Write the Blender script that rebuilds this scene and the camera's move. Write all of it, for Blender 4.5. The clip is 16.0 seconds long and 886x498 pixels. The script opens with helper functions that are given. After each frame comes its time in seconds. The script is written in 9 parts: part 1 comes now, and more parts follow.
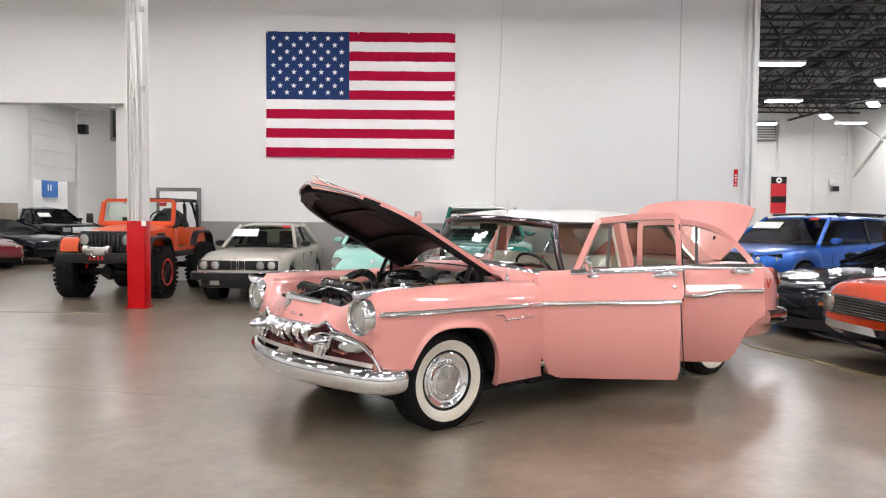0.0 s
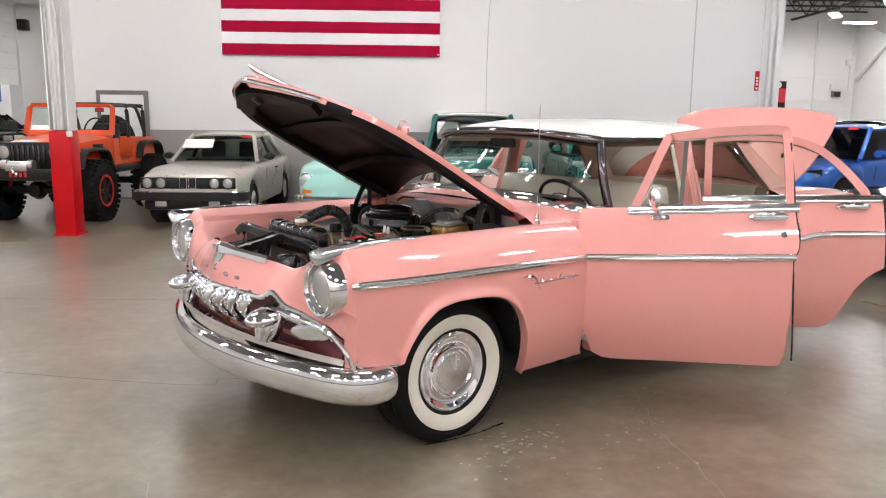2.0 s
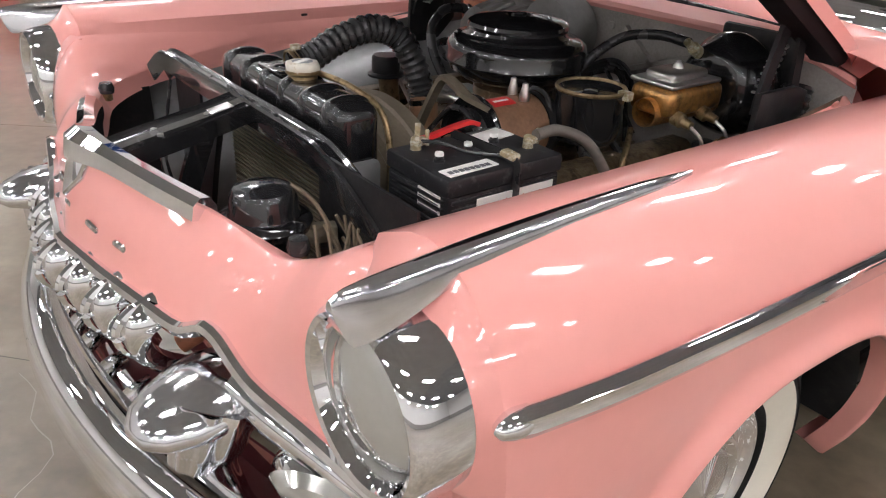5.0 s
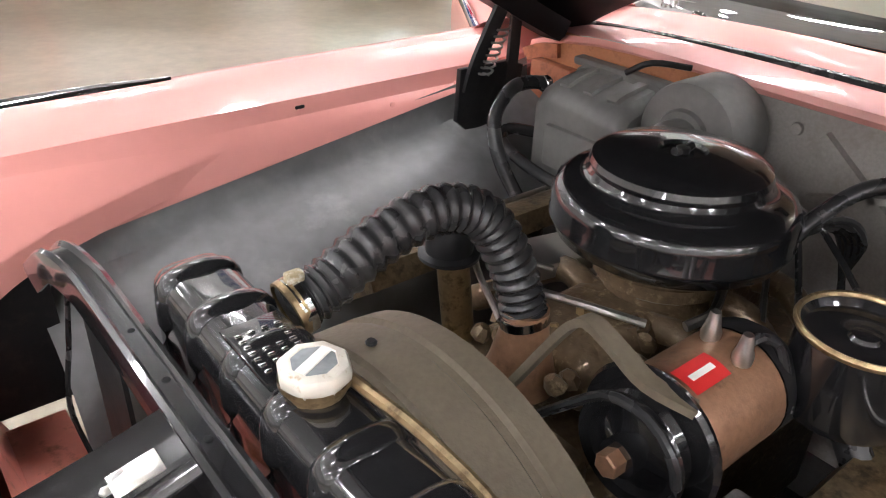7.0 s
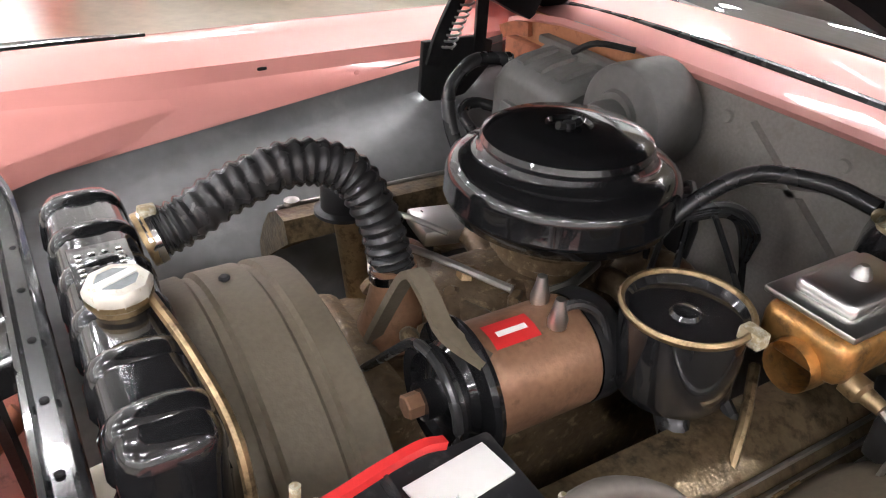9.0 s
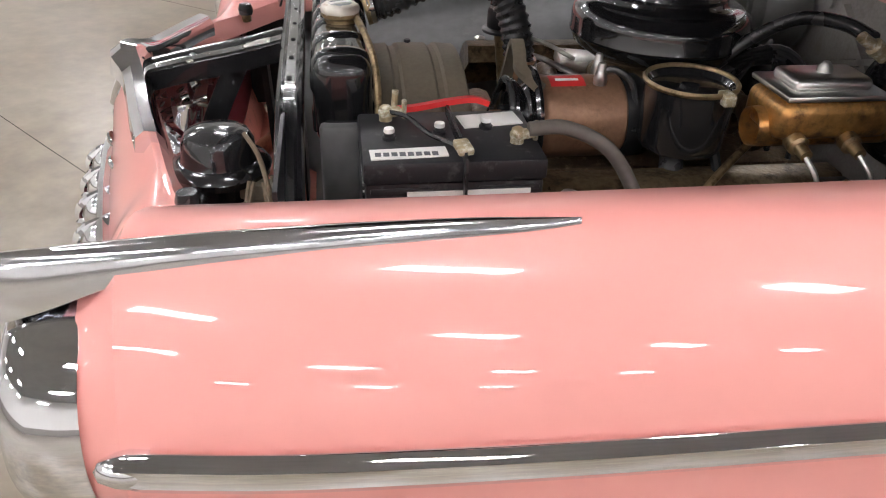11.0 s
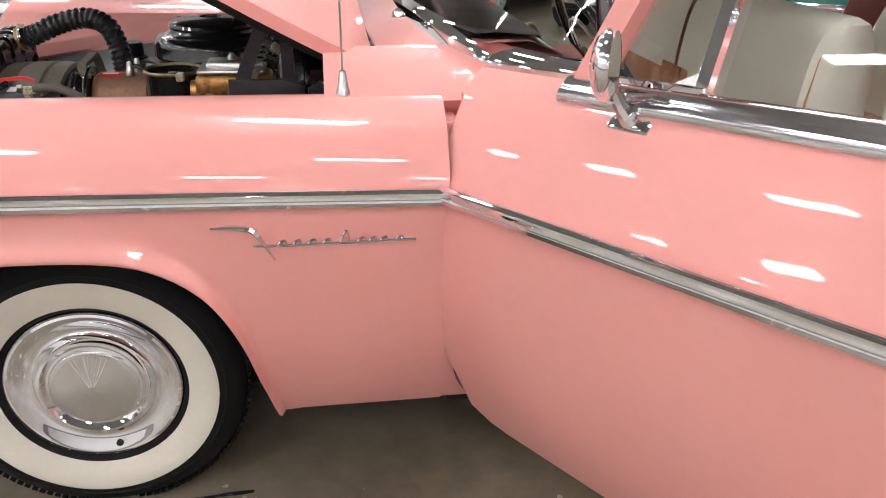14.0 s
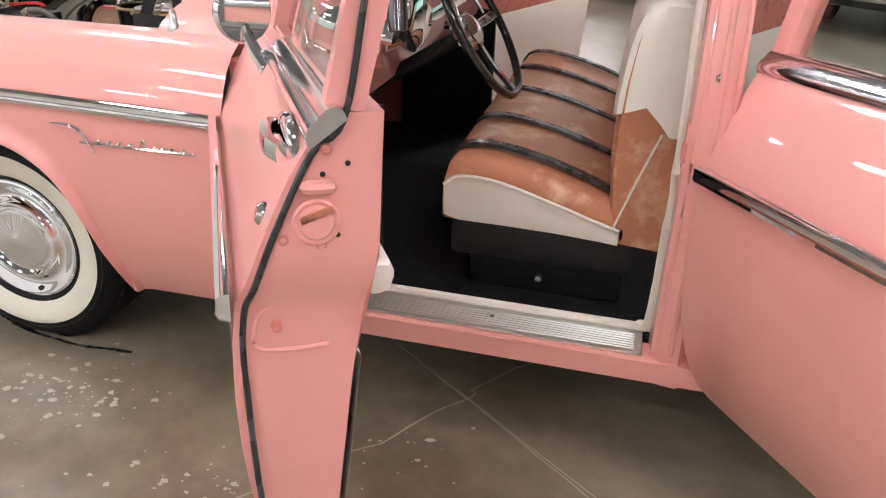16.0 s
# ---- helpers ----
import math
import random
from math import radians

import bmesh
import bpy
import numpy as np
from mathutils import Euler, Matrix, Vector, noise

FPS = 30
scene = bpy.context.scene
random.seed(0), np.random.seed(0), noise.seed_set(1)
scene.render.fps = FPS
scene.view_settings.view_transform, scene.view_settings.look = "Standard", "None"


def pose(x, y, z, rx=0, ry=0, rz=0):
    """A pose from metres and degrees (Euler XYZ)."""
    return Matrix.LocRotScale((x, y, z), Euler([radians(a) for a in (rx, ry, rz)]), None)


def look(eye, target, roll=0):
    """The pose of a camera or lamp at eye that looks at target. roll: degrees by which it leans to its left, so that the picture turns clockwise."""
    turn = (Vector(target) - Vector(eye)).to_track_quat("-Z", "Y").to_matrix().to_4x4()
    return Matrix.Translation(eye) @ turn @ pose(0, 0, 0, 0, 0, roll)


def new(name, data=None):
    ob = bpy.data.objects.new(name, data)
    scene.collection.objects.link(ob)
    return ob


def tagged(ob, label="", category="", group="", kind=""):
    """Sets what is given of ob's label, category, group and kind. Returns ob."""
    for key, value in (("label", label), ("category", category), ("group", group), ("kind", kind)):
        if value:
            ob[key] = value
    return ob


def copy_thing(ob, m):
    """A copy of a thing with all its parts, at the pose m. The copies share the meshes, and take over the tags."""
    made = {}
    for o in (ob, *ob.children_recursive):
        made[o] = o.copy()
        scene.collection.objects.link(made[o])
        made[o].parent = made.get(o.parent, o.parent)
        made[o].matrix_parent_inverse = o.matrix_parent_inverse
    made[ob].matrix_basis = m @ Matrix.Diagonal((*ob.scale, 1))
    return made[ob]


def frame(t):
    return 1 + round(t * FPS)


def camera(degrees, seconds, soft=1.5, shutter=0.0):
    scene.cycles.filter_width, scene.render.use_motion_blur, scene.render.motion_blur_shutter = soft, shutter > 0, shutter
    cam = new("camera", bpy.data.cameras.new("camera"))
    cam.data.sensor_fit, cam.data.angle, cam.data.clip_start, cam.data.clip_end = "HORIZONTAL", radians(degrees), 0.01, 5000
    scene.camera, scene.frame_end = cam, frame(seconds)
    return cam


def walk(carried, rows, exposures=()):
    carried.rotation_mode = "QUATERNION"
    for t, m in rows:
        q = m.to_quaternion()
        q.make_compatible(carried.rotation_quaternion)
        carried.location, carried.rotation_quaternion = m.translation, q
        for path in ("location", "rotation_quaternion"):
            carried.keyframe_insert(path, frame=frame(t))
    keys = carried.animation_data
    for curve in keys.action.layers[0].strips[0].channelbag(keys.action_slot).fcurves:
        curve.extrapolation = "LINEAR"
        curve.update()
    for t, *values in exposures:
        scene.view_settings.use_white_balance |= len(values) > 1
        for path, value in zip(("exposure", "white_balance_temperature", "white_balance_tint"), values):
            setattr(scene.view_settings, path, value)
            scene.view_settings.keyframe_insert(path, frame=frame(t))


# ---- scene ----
cam = camera(60.6, 16.0, 1.1)
PATH = [
    (0, (-3.205, -5.008, 1.502), (-1.996, -3.418, 1.411), 0.5),
    (0.5, (-2.976, -4.684, 1.523), (-1.75, -3.108, 1.404), 0.4),
    (1, (-2.724, -4.345, 1.538), (-1.48, -2.788, 1.369), 0.5),
    (1.5, (-2.502, -3.956, 1.531), (-1.252, -2.414, 1.285), 0.5),
    (2, (-2.244, -3.537, 1.535), (-1.003, -2.005, 1.201), 0.6),
    (2.5, (-1.958, -3.124, 1.528), (-0.736, -1.603, 1.089), 0.4),
    (3, (-1.73, -2.744, 1.532), (-0.525, -1.244, 0.987), 0.6),
    (3.2, (-1.594, -2.555, 1.492), (-0.397, -1.063, 0.909), 1.0),
    (5.3, (-1.006, -1.228, 1.353), (0.081, 0.169, 0.422), 2.5),
    (5.5, (-0.972, -1.121, 1.335), (0.104, 0.281, 0.399), 2.1),
    (6, (-0.913, -0.854, 1.353), (0.152, 0.54, 0.392), 1.5),
    (6.2, (-0.88, -0.774, 1.369), (0.19, 0.612, 0.403), 1.7),
    (6.5, (-0.798, -0.667, 1.403), (0.288, 0.7, 0.428), 2.0),
    (7, (-0.63, -0.555, 1.442), (0.47, 0.789, 0.451), 2.0),
    (7.5, (-0.505, -0.545, 1.438), (0.599, 0.79, 0.438), 2.1),
    (7.8, (-0.457, -0.569, 1.443), (0.641, 0.76, 0.43), 2.6),
    (8, (-0.441, -0.59, 1.441), (0.646, 0.751, 0.43), 2.7),
    (8.2, (-0.437, -0.617, 1.451), (0.63, 0.734, 0.432), 2.8),
    (10.4, (-0.446, -1.173, 1.447), (-0.005, 0.465, 0.387), 2.6),
    (11, (-0.399, -1.426, 1.379), (-0.138, 0.242, 0.306), 2.1),
    (11.5, (-0.361, -1.718, 1.347), (-0.19, 0.003, 0.343), 1.1),
    (12, (-0.199, -1.905, 1.346), (-0.124, -0.183, 0.332), 0.8),
    (12.5, (0.022, -2.022, 1.342), (0.079, -0.278, 0.365), 0.5),
    (13, (0.244, -2.165, 1.391), (0.35, -0.388, 0.48), 0.7),
    (13.5, (0.427, -2.289, 1.401), (0.606, -0.502, 0.521), 0.7),
    (14, (0.572, -2.413, 1.397), (0.849, -0.622, 0.552), 1.2),
    (14.5, (0.77, -2.562, 1.393), (1.101, -0.782, 0.544), 1.7),
    (15, (1.001, -2.71, 1.403), (1.315, -0.926, 0.557), 2.5),
    (15.5, (1.381, -2.664, 1.431), (1.44, -0.864, 0.561), 2.3),
    (16, (1.759, -2.543, 1.408), (1.327, -0.813, 0.5), 1.7),
]
walk(cam, [(t, look(eye, target, roll)) for t, eye, target, roll in PATH], [(0, 0.34), (3, 0.33), (5.5, 0.32), (6.5, 0.98), (7.5, 1.34), (8.2, 1.34), (10.4, 0.92), (11, 0.42), (12, 0.22), (14, 0.34), (16, 0.52)])

# ---------------------------------------------------------------- light
world = bpy.data.worlds.new("world")
scene.world = world
world.use_nodes = True
world.node_tree.nodes["Background"].inputs[0].default_value = (0.75, 0.8, 0.9, 1)
world.node_tree.nodes["Background"].inputs[1].default_value = 0.05
LAMP = 57.0


# ---------------------------------------------------------------- materials
def mat(name, color, rough=0.5, metal=0.0, grain=0.06, scale=8.0, fine=120.0, bump=0.0, coat=0.0, blotch=None, amount=0.5, spec=0.35, each=0.0):
    """A Principled material whose colour varies at two scales, with wear blotches and a fine relief."""
    m = bpy.data.materials.new(name)
    m.use_nodes = True
    nt = m.node_tree
    b = nt.nodes["Principled BSDF"]
    b.inputs["Metallic"].default_value = metal
    b.inputs["Coat Weight"].default_value = coat
    b.inputs["Coat Roughness"].default_value = 0.03
    b.inputs["Specular IOR Level"].default_value = spec
    co = nt.nodes.new("ShaderNodeTexCoord")
    big, small = nt.nodes.new("ShaderNodeTexNoise"), nt.nodes.new("ShaderNodeTexNoise")
    big.inputs["Scale"].default_value, small.inputs["Scale"].default_value = scale, fine
    big.inputs["Detail"].default_value = 5
    for n in (big, small):
        nt.links.new(co.outputs["Object"], n.inputs["Vector"])
    mix = nt.nodes.new("ShaderNodeMix")
    mix.data_type = "RGBA"
    lo = [max(0, c * (1 - 2 * grain)) for c in color]
    hi = [min(1, c * (1 + 2 * grain)) for c in color]
    mix.inputs[6].default_value, mix.inputs[7].default_value = (*lo, 1), (*hi, 1)
    add = nt.nodes.new("ShaderNodeMath")
    add.operation = "MULTIPLY_ADD"
    nt.links.new(small.outputs["Fac"], add.inputs[0])
    add.inputs[1].default_value = 0.4
    mul = nt.nodes.new("ShaderNodeMath")
    mul.operation = "MULTIPLY"
    nt.links.new(big.outputs["Fac"], mul.inputs[0])
    mul.inputs[1].default_value = 0.6
    nt.links.new(mul.outputs[0], add.inputs[2])
    nt.links.new(add.outputs[0], mix.inputs[0])
    out = mix.outputs[2]
    if blotch:
        ramp = nt.nodes.new("ShaderNodeValToRGB")
        spot = nt.nodes.new("ShaderNodeTexNoise")
        spot.inputs["Scale"].default_value, spot.inputs["Detail"].default_value, spot.inputs["Roughness"].default_value = scale * 2.3, 8, 0.65
        nt.links.new(co.outputs["Object"], spot.inputs["Vector"])
        ramp.color_ramp.elements[0].position, ramp.color_ramp.elements[1].position = 0.62 - amount * 0.3, 0.75 - amount * 0.2
        nt.links.new(spot.outputs["Fac"], ramp.inputs[0])
        mix2 = nt.nodes.new("ShaderNodeMix")
        mix2.data_type = "RGBA"
        nt.links.new(ramp.outputs[0], mix2.inputs[0])
        nt.links.new(out, mix2.inputs[6])
        mix2.inputs[7].default_value = (*blotch, 1)
        out = mix2.outputs[2]
    if each:
        info, hsv = nt.nodes.new("ShaderNodeObjectInfo"), nt.nodes.new("ShaderNodeHueSaturation")
        mr = nt.nodes.new("ShaderNodeMapRange")
        mr.inputs[3].default_value, mr.inputs[4].default_value = 1 - each, 1 + each
        nt.links.new(info.outputs["Random"], mr.inputs[0])
        nt.links.new(mr.outputs[0], hsv.inputs["Value"])
        nt.links.new(out, hsv.inputs["Color"])
        out = hsv.outputs[0]
    nt.links.new(out, b.inputs["Base Color"])
    rr = nt.nodes.new("ShaderNodeMapRange")
    rr.inputs[3].default_value, rr.inputs[4].default_value = max(0.01, rough * 0.75), min(1, rough * 1.25)
    nt.links.new(big.outputs["Fac"], rr.inputs[0])
    nt.links.new(rr.outputs[0], b.inputs["Roughness"])
    if bump:
        bp = nt.nodes.new("ShaderNodeBump")
        bp.inputs["Strength"].default_value, bp.inputs["Distance"].default_value = min(1, bump), 0.004
        nt.links.new(add.outputs[0], bp.inputs["Height"])
        nt.links.new(bp.outputs[0], b.inputs["Normal"])
    return m


def glass(name, tint=(0.9, 0.95, 0.93), rough=0.0, clear=0.9):
    """Thin pane: mostly clear, with a mirror gloss."""
    m = bpy.data.materials.new(name)
    m.use_nodes = True
    nt = m.node_tree
    nt.nodes.remove(nt.nodes["Principled BSDF"])
    t, g, mx, fr = (nt.nodes.new(k) for k in ("ShaderNodeBsdfTransparent", "ShaderNodeBsdfGlossy", "ShaderNodeMixShader", "ShaderNodeFresnel"))
    t.inputs[0].default_value = (*tint, 1)
    g.inputs["Roughness"].default_value = rough
    fr.inputs[0].default_value = 1.5
    nt.links.new(fr.outputs[0], mx.inputs[0])
    nt.links.new(t.outputs[0], mx.inputs[1])
    nt.links.new(g.outputs[0], mx.inputs[2])
    nt.links.new(mx.outputs[0], nt.nodes["Material Output"].inputs[0])
    return m


def glow(name, color, strength):
    m = bpy.data.materials.new(name)
    m.use_nodes = True
    b = m.node_tree.nodes["Principled BSDF"]
    b.inputs["Emission Color"].default_value, b.inputs["Emission Strength"].default_value = (*color, 1), strength
    return m


PINK = mat("pink_paint", (0.79, 0.343, 0.305), 0.32, grain=0.03, scale=2, fine=40, coat=0.8)
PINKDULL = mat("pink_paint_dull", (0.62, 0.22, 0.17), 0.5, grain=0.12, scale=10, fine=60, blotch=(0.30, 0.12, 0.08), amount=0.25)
RUSTPINK = mat("oxidised_pink_primer", (0.42, 0.15, 0.08), 0.6, grain=0.2, scale=14, fine=70, blotch=(0.22, 0.09, 0.05), amount=0.4)
CHROME = mat("chrome", (0.86, 0.87, 0.89), 0.04, 1.0, grain=0.03, scale=20)
SPEARCHROME = mat("aged_chrome", (0.78, 0.79, 0.82), 0.12, 1.0, grain=0.05, scale=12)
DULLCHROME = mat("worn_chrome", (0.62, 0.61, 0.60), 0.16, 1.0, grain=0.10, scale=30, blotch=(0.4, 0.38, 0.36), amount=0.15)
STEEL = mat("bare_steel", (0.50, 0.49, 0.47), 0.32, 1.0, grain=0.12, scale=30, bump=0.1)
ALU = mat("aluminium", (0.72, 0.71, 0.69), 0.3, 1.0, grain=0.06, scale=12)
BLACKGLOSS = mat("black_enamel", (0.012, 0.012, 0.013), 0.20, grain=0.2, scale=14, coat=0.9)
BLACKSATIN = mat("black_satin_paint", (0.015, 0.015, 0.016), 0.38, grain=0.25, scale=12, bump=0.15, blotch=(0.026, 0.025, 0.024), amount=0.3, spec=0.25)
# dusty black, its grey raised to stand in for lamp light on it
LITDUST = mat("dusty_black_panel", (0.185, 0.187, 0.189), 0.40, grain=0.30, scale=3.0, fine=30, bump=0.05, blotch=(0.25, 0.25, 0.247), amount=0.18, coat=0.08)
DUSTYBLACK = mat("dusty_black_paint", (0.16, 0.157, 0.15), 0.42, grain=0.22, scale=5, fine=60, bump=0.15, blotch=(0.15, 0.142, 0.13), amount=0.25)
PAD = mat("firewall_pad", (0.30, 0.28, 0.26), 0.8, grain=0.25, scale=9, fine=160, bump=0.5, blotch=(0.26, 0.24, 0.21), amount=0.3)
RUBBER = mat("black_rubber", (0.026, 0.026, 0.027), 0.27, grain=0.2, scale=15, fine=200, bump=0.12, spec=0.5)
TYRE = mat("tyre_rubber", (0.010, 0.010, 0.010), 0.6, grain=0.2, scale=12, fine=150, bump=0.3, spec=0.15)
WHITEWALL = mat("whitewall_rubber", (0.74, 0.70, 0.60), 0.55, grain=0.05, scale=9, fine=60)
GREASE = mat("greasy_engine_metal", (0.155, 0.110, 0.068), 0.36, 0.3, grain=0.5, scale=22, fine=90, bump=1.0, blotch=(0.40, 0.31, 0.20), amount=0.22)
BRONZE = mat("aged_brass", (0.34, 0.25, 0.14), 0.42, 0.9, grain=0.3, scale=25, blotch=(0.13, 0.09, 0.05), amount=0.4)
COPPERPAINT = mat("brown_generator_paint", (0.27, 0.15, 0.09), 0.42, 0.4, grain=0.3, scale=18, bump=0.3, blotch=(0.16, 0.095, 0.055), amount=0.15)
ZINC = mat("gold_zinc_casting", (0.50, 0.27, 0.09), 0.36, 0.8, grain=0.35, scale=22, bump=0.4, blotch=(0.22, 0.13, 0.06), amount=0.45)
DUSTBROWN = mat("dusty_shroud_steel", (0.15, 0.125, 0.09), 0.55, 0.1, grain=0.25, scale=9, bump=0.3, blotch=(0.13, 0.108, 0.078), amount=0.15)
CASE = mat("battery_case", (0.02, 0.02, 0.022), 0.4, grain=0.2, scale=20, blotch=(0.07, 0.07, 0.07), amount=0.2)
REDPLASTIC = mat("red_plastic", (0.60, 0.03, 0.03), 0.35, grain=0.08, scale=20)
PAPER = mat("white_paper", (0.80, 0.79, 0.76), 0.6, grain=0.03, scale=10)
INK = mat("grey_ink", (0.12, 0.12, 0.13), 0.6)
REDINK = mat("red_ink", (0.6, 0.08, 0.08), 0.6)
CORROSION = mat("corroded_terminal", (0.34, 0.28, 0.17), 0.7, 0.2, grain=0.4, scale=40, bump=0.9, blotch=(0.6, 0.58, 0.48), amount=0.5)
WIRE = mat("cloth_wire", (0.16, 0.125, 0.085), 0.8, grain=0.3, scale=40)
IVORY = mat("ivory_vinyl", (0.74, 0.70, 0.62), 0.42, grain=0.05, scale=8, fine=220, bump=0.15)
TAN = mat("tan_leather", (0.50, 0.205, 0.105), 0.4, grain=0.16, scale=4, fine=180, bump=0.25, blotch=(0.68, 0.42, 0.27), amount=0.30)
BEIGE = mat("beige_headliner", (0.55, 0.45, 0.34), 0.8, grain=0.05, scale=8, fine=240, bump=0.2)
CARPET = mat("black_carpet", (0.010, 0.010, 0.011), 0.95, grain=0.3, scale=40, fine=300, bump=0.8)
ROOFWHITE = mat("white_roof_paint", (0.80, 0.80, 0.76), 0.25, grain=0.02, scale=3, coat=0.7)
GLASS = glass("window_glass", (0.86, 0.93, 0.89))
DARKGLASS = glass("tinted_glass", (0.20, 0.22, 0.23))
LENS = mat("headlamp_lens", (0.52, 0.52, 0.49), 0.12, 0.55, grain=0.05, scale=25, fine=90, coat=0.9)
AMBER = mat("amber_lens", (0.75, 0.24, 0.02), 0.15, grain=0.1, coat=0.6)
REDLENS = mat("red_lens", (0.4, 0.01, 0.01), 0.15, coat=0.6)
WALLPAINT = mat("white_wall_paint", (0.74, 0.735, 0.72), 0.62, grain=0.025, scale=0.6, fine=30, bump=0.25)
GREYPAINT = mat("grey_dado_paint", (0.30, 0.285, 0.27), 0.55, grain=0.05, scale=1, fine=30, bump=0.25)
JOINT = mat("wall_joint", (0.52, 0.51, 0.50), 0.8)
REDPAINT = mat("red_safety_paint", (0.52, 0.005, 0.010), 0.3, grain=0.06, scale=5, spec=0.22)
WHITEMETAL = mat("white_painted_steel", (0.76, 0.76, 0.74), 0.4, grain=0.03, scale=4)
DECK = mat("dark_roof_deck", (0.26, 0.27, 0.29), 0.7, grain=0.2, scale=2)
JOISTMAT = mat("dark_joist_steel", (0.05, 0.05, 0.053), 0.6, grain=0.2, scale=4)
TUBE = glow("lamp_diffuser", (1.0, 0.975, 1.0), LAMP)
FLAGRED = mat("red_nylon", (0.36, 0.005, 0.035), 0.75, grain=0.14, scale=3, fine=300, bump=0.1, spec=0.08)
FLAGWHITE = mat("white_nylon", (0.80, 0.79, 0.78), 0.6, grain=0.03, scale=3, fine=300, bump=0.1)
FLAGBLUE = mat("navy_nylon", (0.020, 0.042, 0.135), 0.75, grain=0.16, scale=3, fine=300, bump=0.1, spec=0.08)


def concrete():
    """Polished warehouse floor: brown and grey patches, dull stains, fine cracks, a soft sheen."""
    m = mat("polished_concrete", (0.160, 0.125, 0.083), 0.3, grain=0.26, scale=0.9, fine=14, bump=0.0)
    nt = m.node_tree
    b = nt.nodes["Principled BSDF"]
    co = nt.nodes.new("ShaderNodeTexCoord")
    base = b.inputs["Base Color"].links[0].from_socket
    # pale scuffs
    n = nt.nodes.new("ShaderNodeTexNoise")
    n.inputs["Scale"].default_value, n.inputs["Detail"].default_value, n.inputs["Roughness"].default_value = 1.3, 6, 0.58
    nt.links.new(co.outputs["Object"], n.inputs["Vector"])
    r = nt.nodes.new("ShaderNodeValToRGB")
    r.color_ramp.interpolation = "EASE"
    r.color_ramp.elements[0].position, r.color_ramp.elements[1].position = 0.28, 0.82
    nt.links.new(n.outputs["Fac"], r.inputs[0])
    k = nt.nodes.new("ShaderNodeMath")
    k.operation, k.inputs[1].default_value = "MULTIPLY", 0.8
    nt.links.new(r.outputs[0], k.inputs[0])
    mx = nt.nodes.new("ShaderNodeMix")
    mx.data_type = "RGBA"
    nt.links.new(k.outputs[0], mx.inputs[0])
    nt.links.new(base, mx.inputs[6])
    mx.inputs[7].default_value = (0.29, 0.254, 0.196, 1)
    # speckle
    v = nt.nodes.new("ShaderNodeTexNoise")
    v.inputs["Scale"].default_value, v.inputs["Detail"].default_value, v.inputs["Roughness"].default_value = 7, 5, 0.6
    nt.links.new(co.outputs["Object"], v.inputs["Vector"])
    hs = nt.nodes.new("ShaderNodeHueSaturation")
    mr = nt.nodes.new("ShaderNodeMapRange")
    mr.inputs[1].default_value, mr.inputs[2].default_value, mr.inputs[3].default_value, mr.inputs[4].default_value = 0.2, 0.8, 0.68, 1.32
    nt.links.new(v.outputs["Fac"], mr.inputs[0])
    nt.links.new(mr.outputs[0], hs.inputs["Value"])
    nt.links.new(mx.outputs[2], hs.inputs["Color"])
    nt.links.new(hs.outputs[0], b.inputs["Base Color"])
    # sheen varies in patches
    g = nt.nodes.new("ShaderNodeTexNoise")
    g.inputs["Scale"].default_value, g.inputs["Detail"].default_value = 0.9, 4
    nt.links.new(co.outputs["Object"], g.inputs["Vector"])
    gr = nt.nodes.new("ShaderNodeMapRange")
    gr.inputs[1].default_value, gr.inputs[2].default_value, gr.inputs[3].default_value, gr.inputs[4].default_value = 0.25, 0.75, 0.285, 0.335
    gr.interpolation_type = "SMOOTHSTEP"
    nt.links.new(g.outputs["Fac"], gr.inputs[0])
    nt.links.new(gr.outputs[0], b.inputs["Roughness"])
    b.inputs["Coat Weight"].default_value, b.inputs["Coat Roughness"].default_value = 0.85, 0.285
    return m


CONCRETE = concrete()
CRACK = mat("crack_filler", (0.42, 0.38, 0.32), 0.7, grain=0.2)
CUT = mat("saw_cut", (0.09, 0.08, 0.07), 0.8)
SCUFF = mat("paint_scuff", (0.50, 0.48, 0.42), 0.6, grain=0.1)
YELLOWLINE = mat("faded_yellow_paint", (0.36, 0.30, 0.15), 0.45, grain=0.15, scale=4, blotch=(0.26, 0.23, 0.17), amount=0.75)


# ---------------------------------------------------------------- geometry helpers
def empty(name, label="", category="", group="", kind="", at=(0, 0, 0), rz=0.0):
    ob = new(name)
    ob.matrix_basis = pose(*at, 0, 0, rz)
    return tagged(ob, label, category, group, kind)


def part(name, bm, material, parent=None, label="", smooth=40):
    """Links a bmesh as one mesh object under a thing or a part."""
    me = bpy.data.meshes.new(name)
    bmesh.ops.recalc_face_normals(bm, faces=bm.faces)
    if smooth:
        for f in bm.faces:
            f.smooth = True
        lim = radians(smooth)
        for e in bm.edges:
            if len(e.link_faces) != 2 or e.calc_face_angle(0) > lim:
                e.smooth = False
    bm.to_mesh(me)
    bm.free()
    for x in (material if isinstance(material, (list, tuple)) else [material]):
        me.materials.append(x)
    ob = new(name, me)
    if parent:
        ob.parent = parent
    if label:
        ob["label"] = label
    return ob


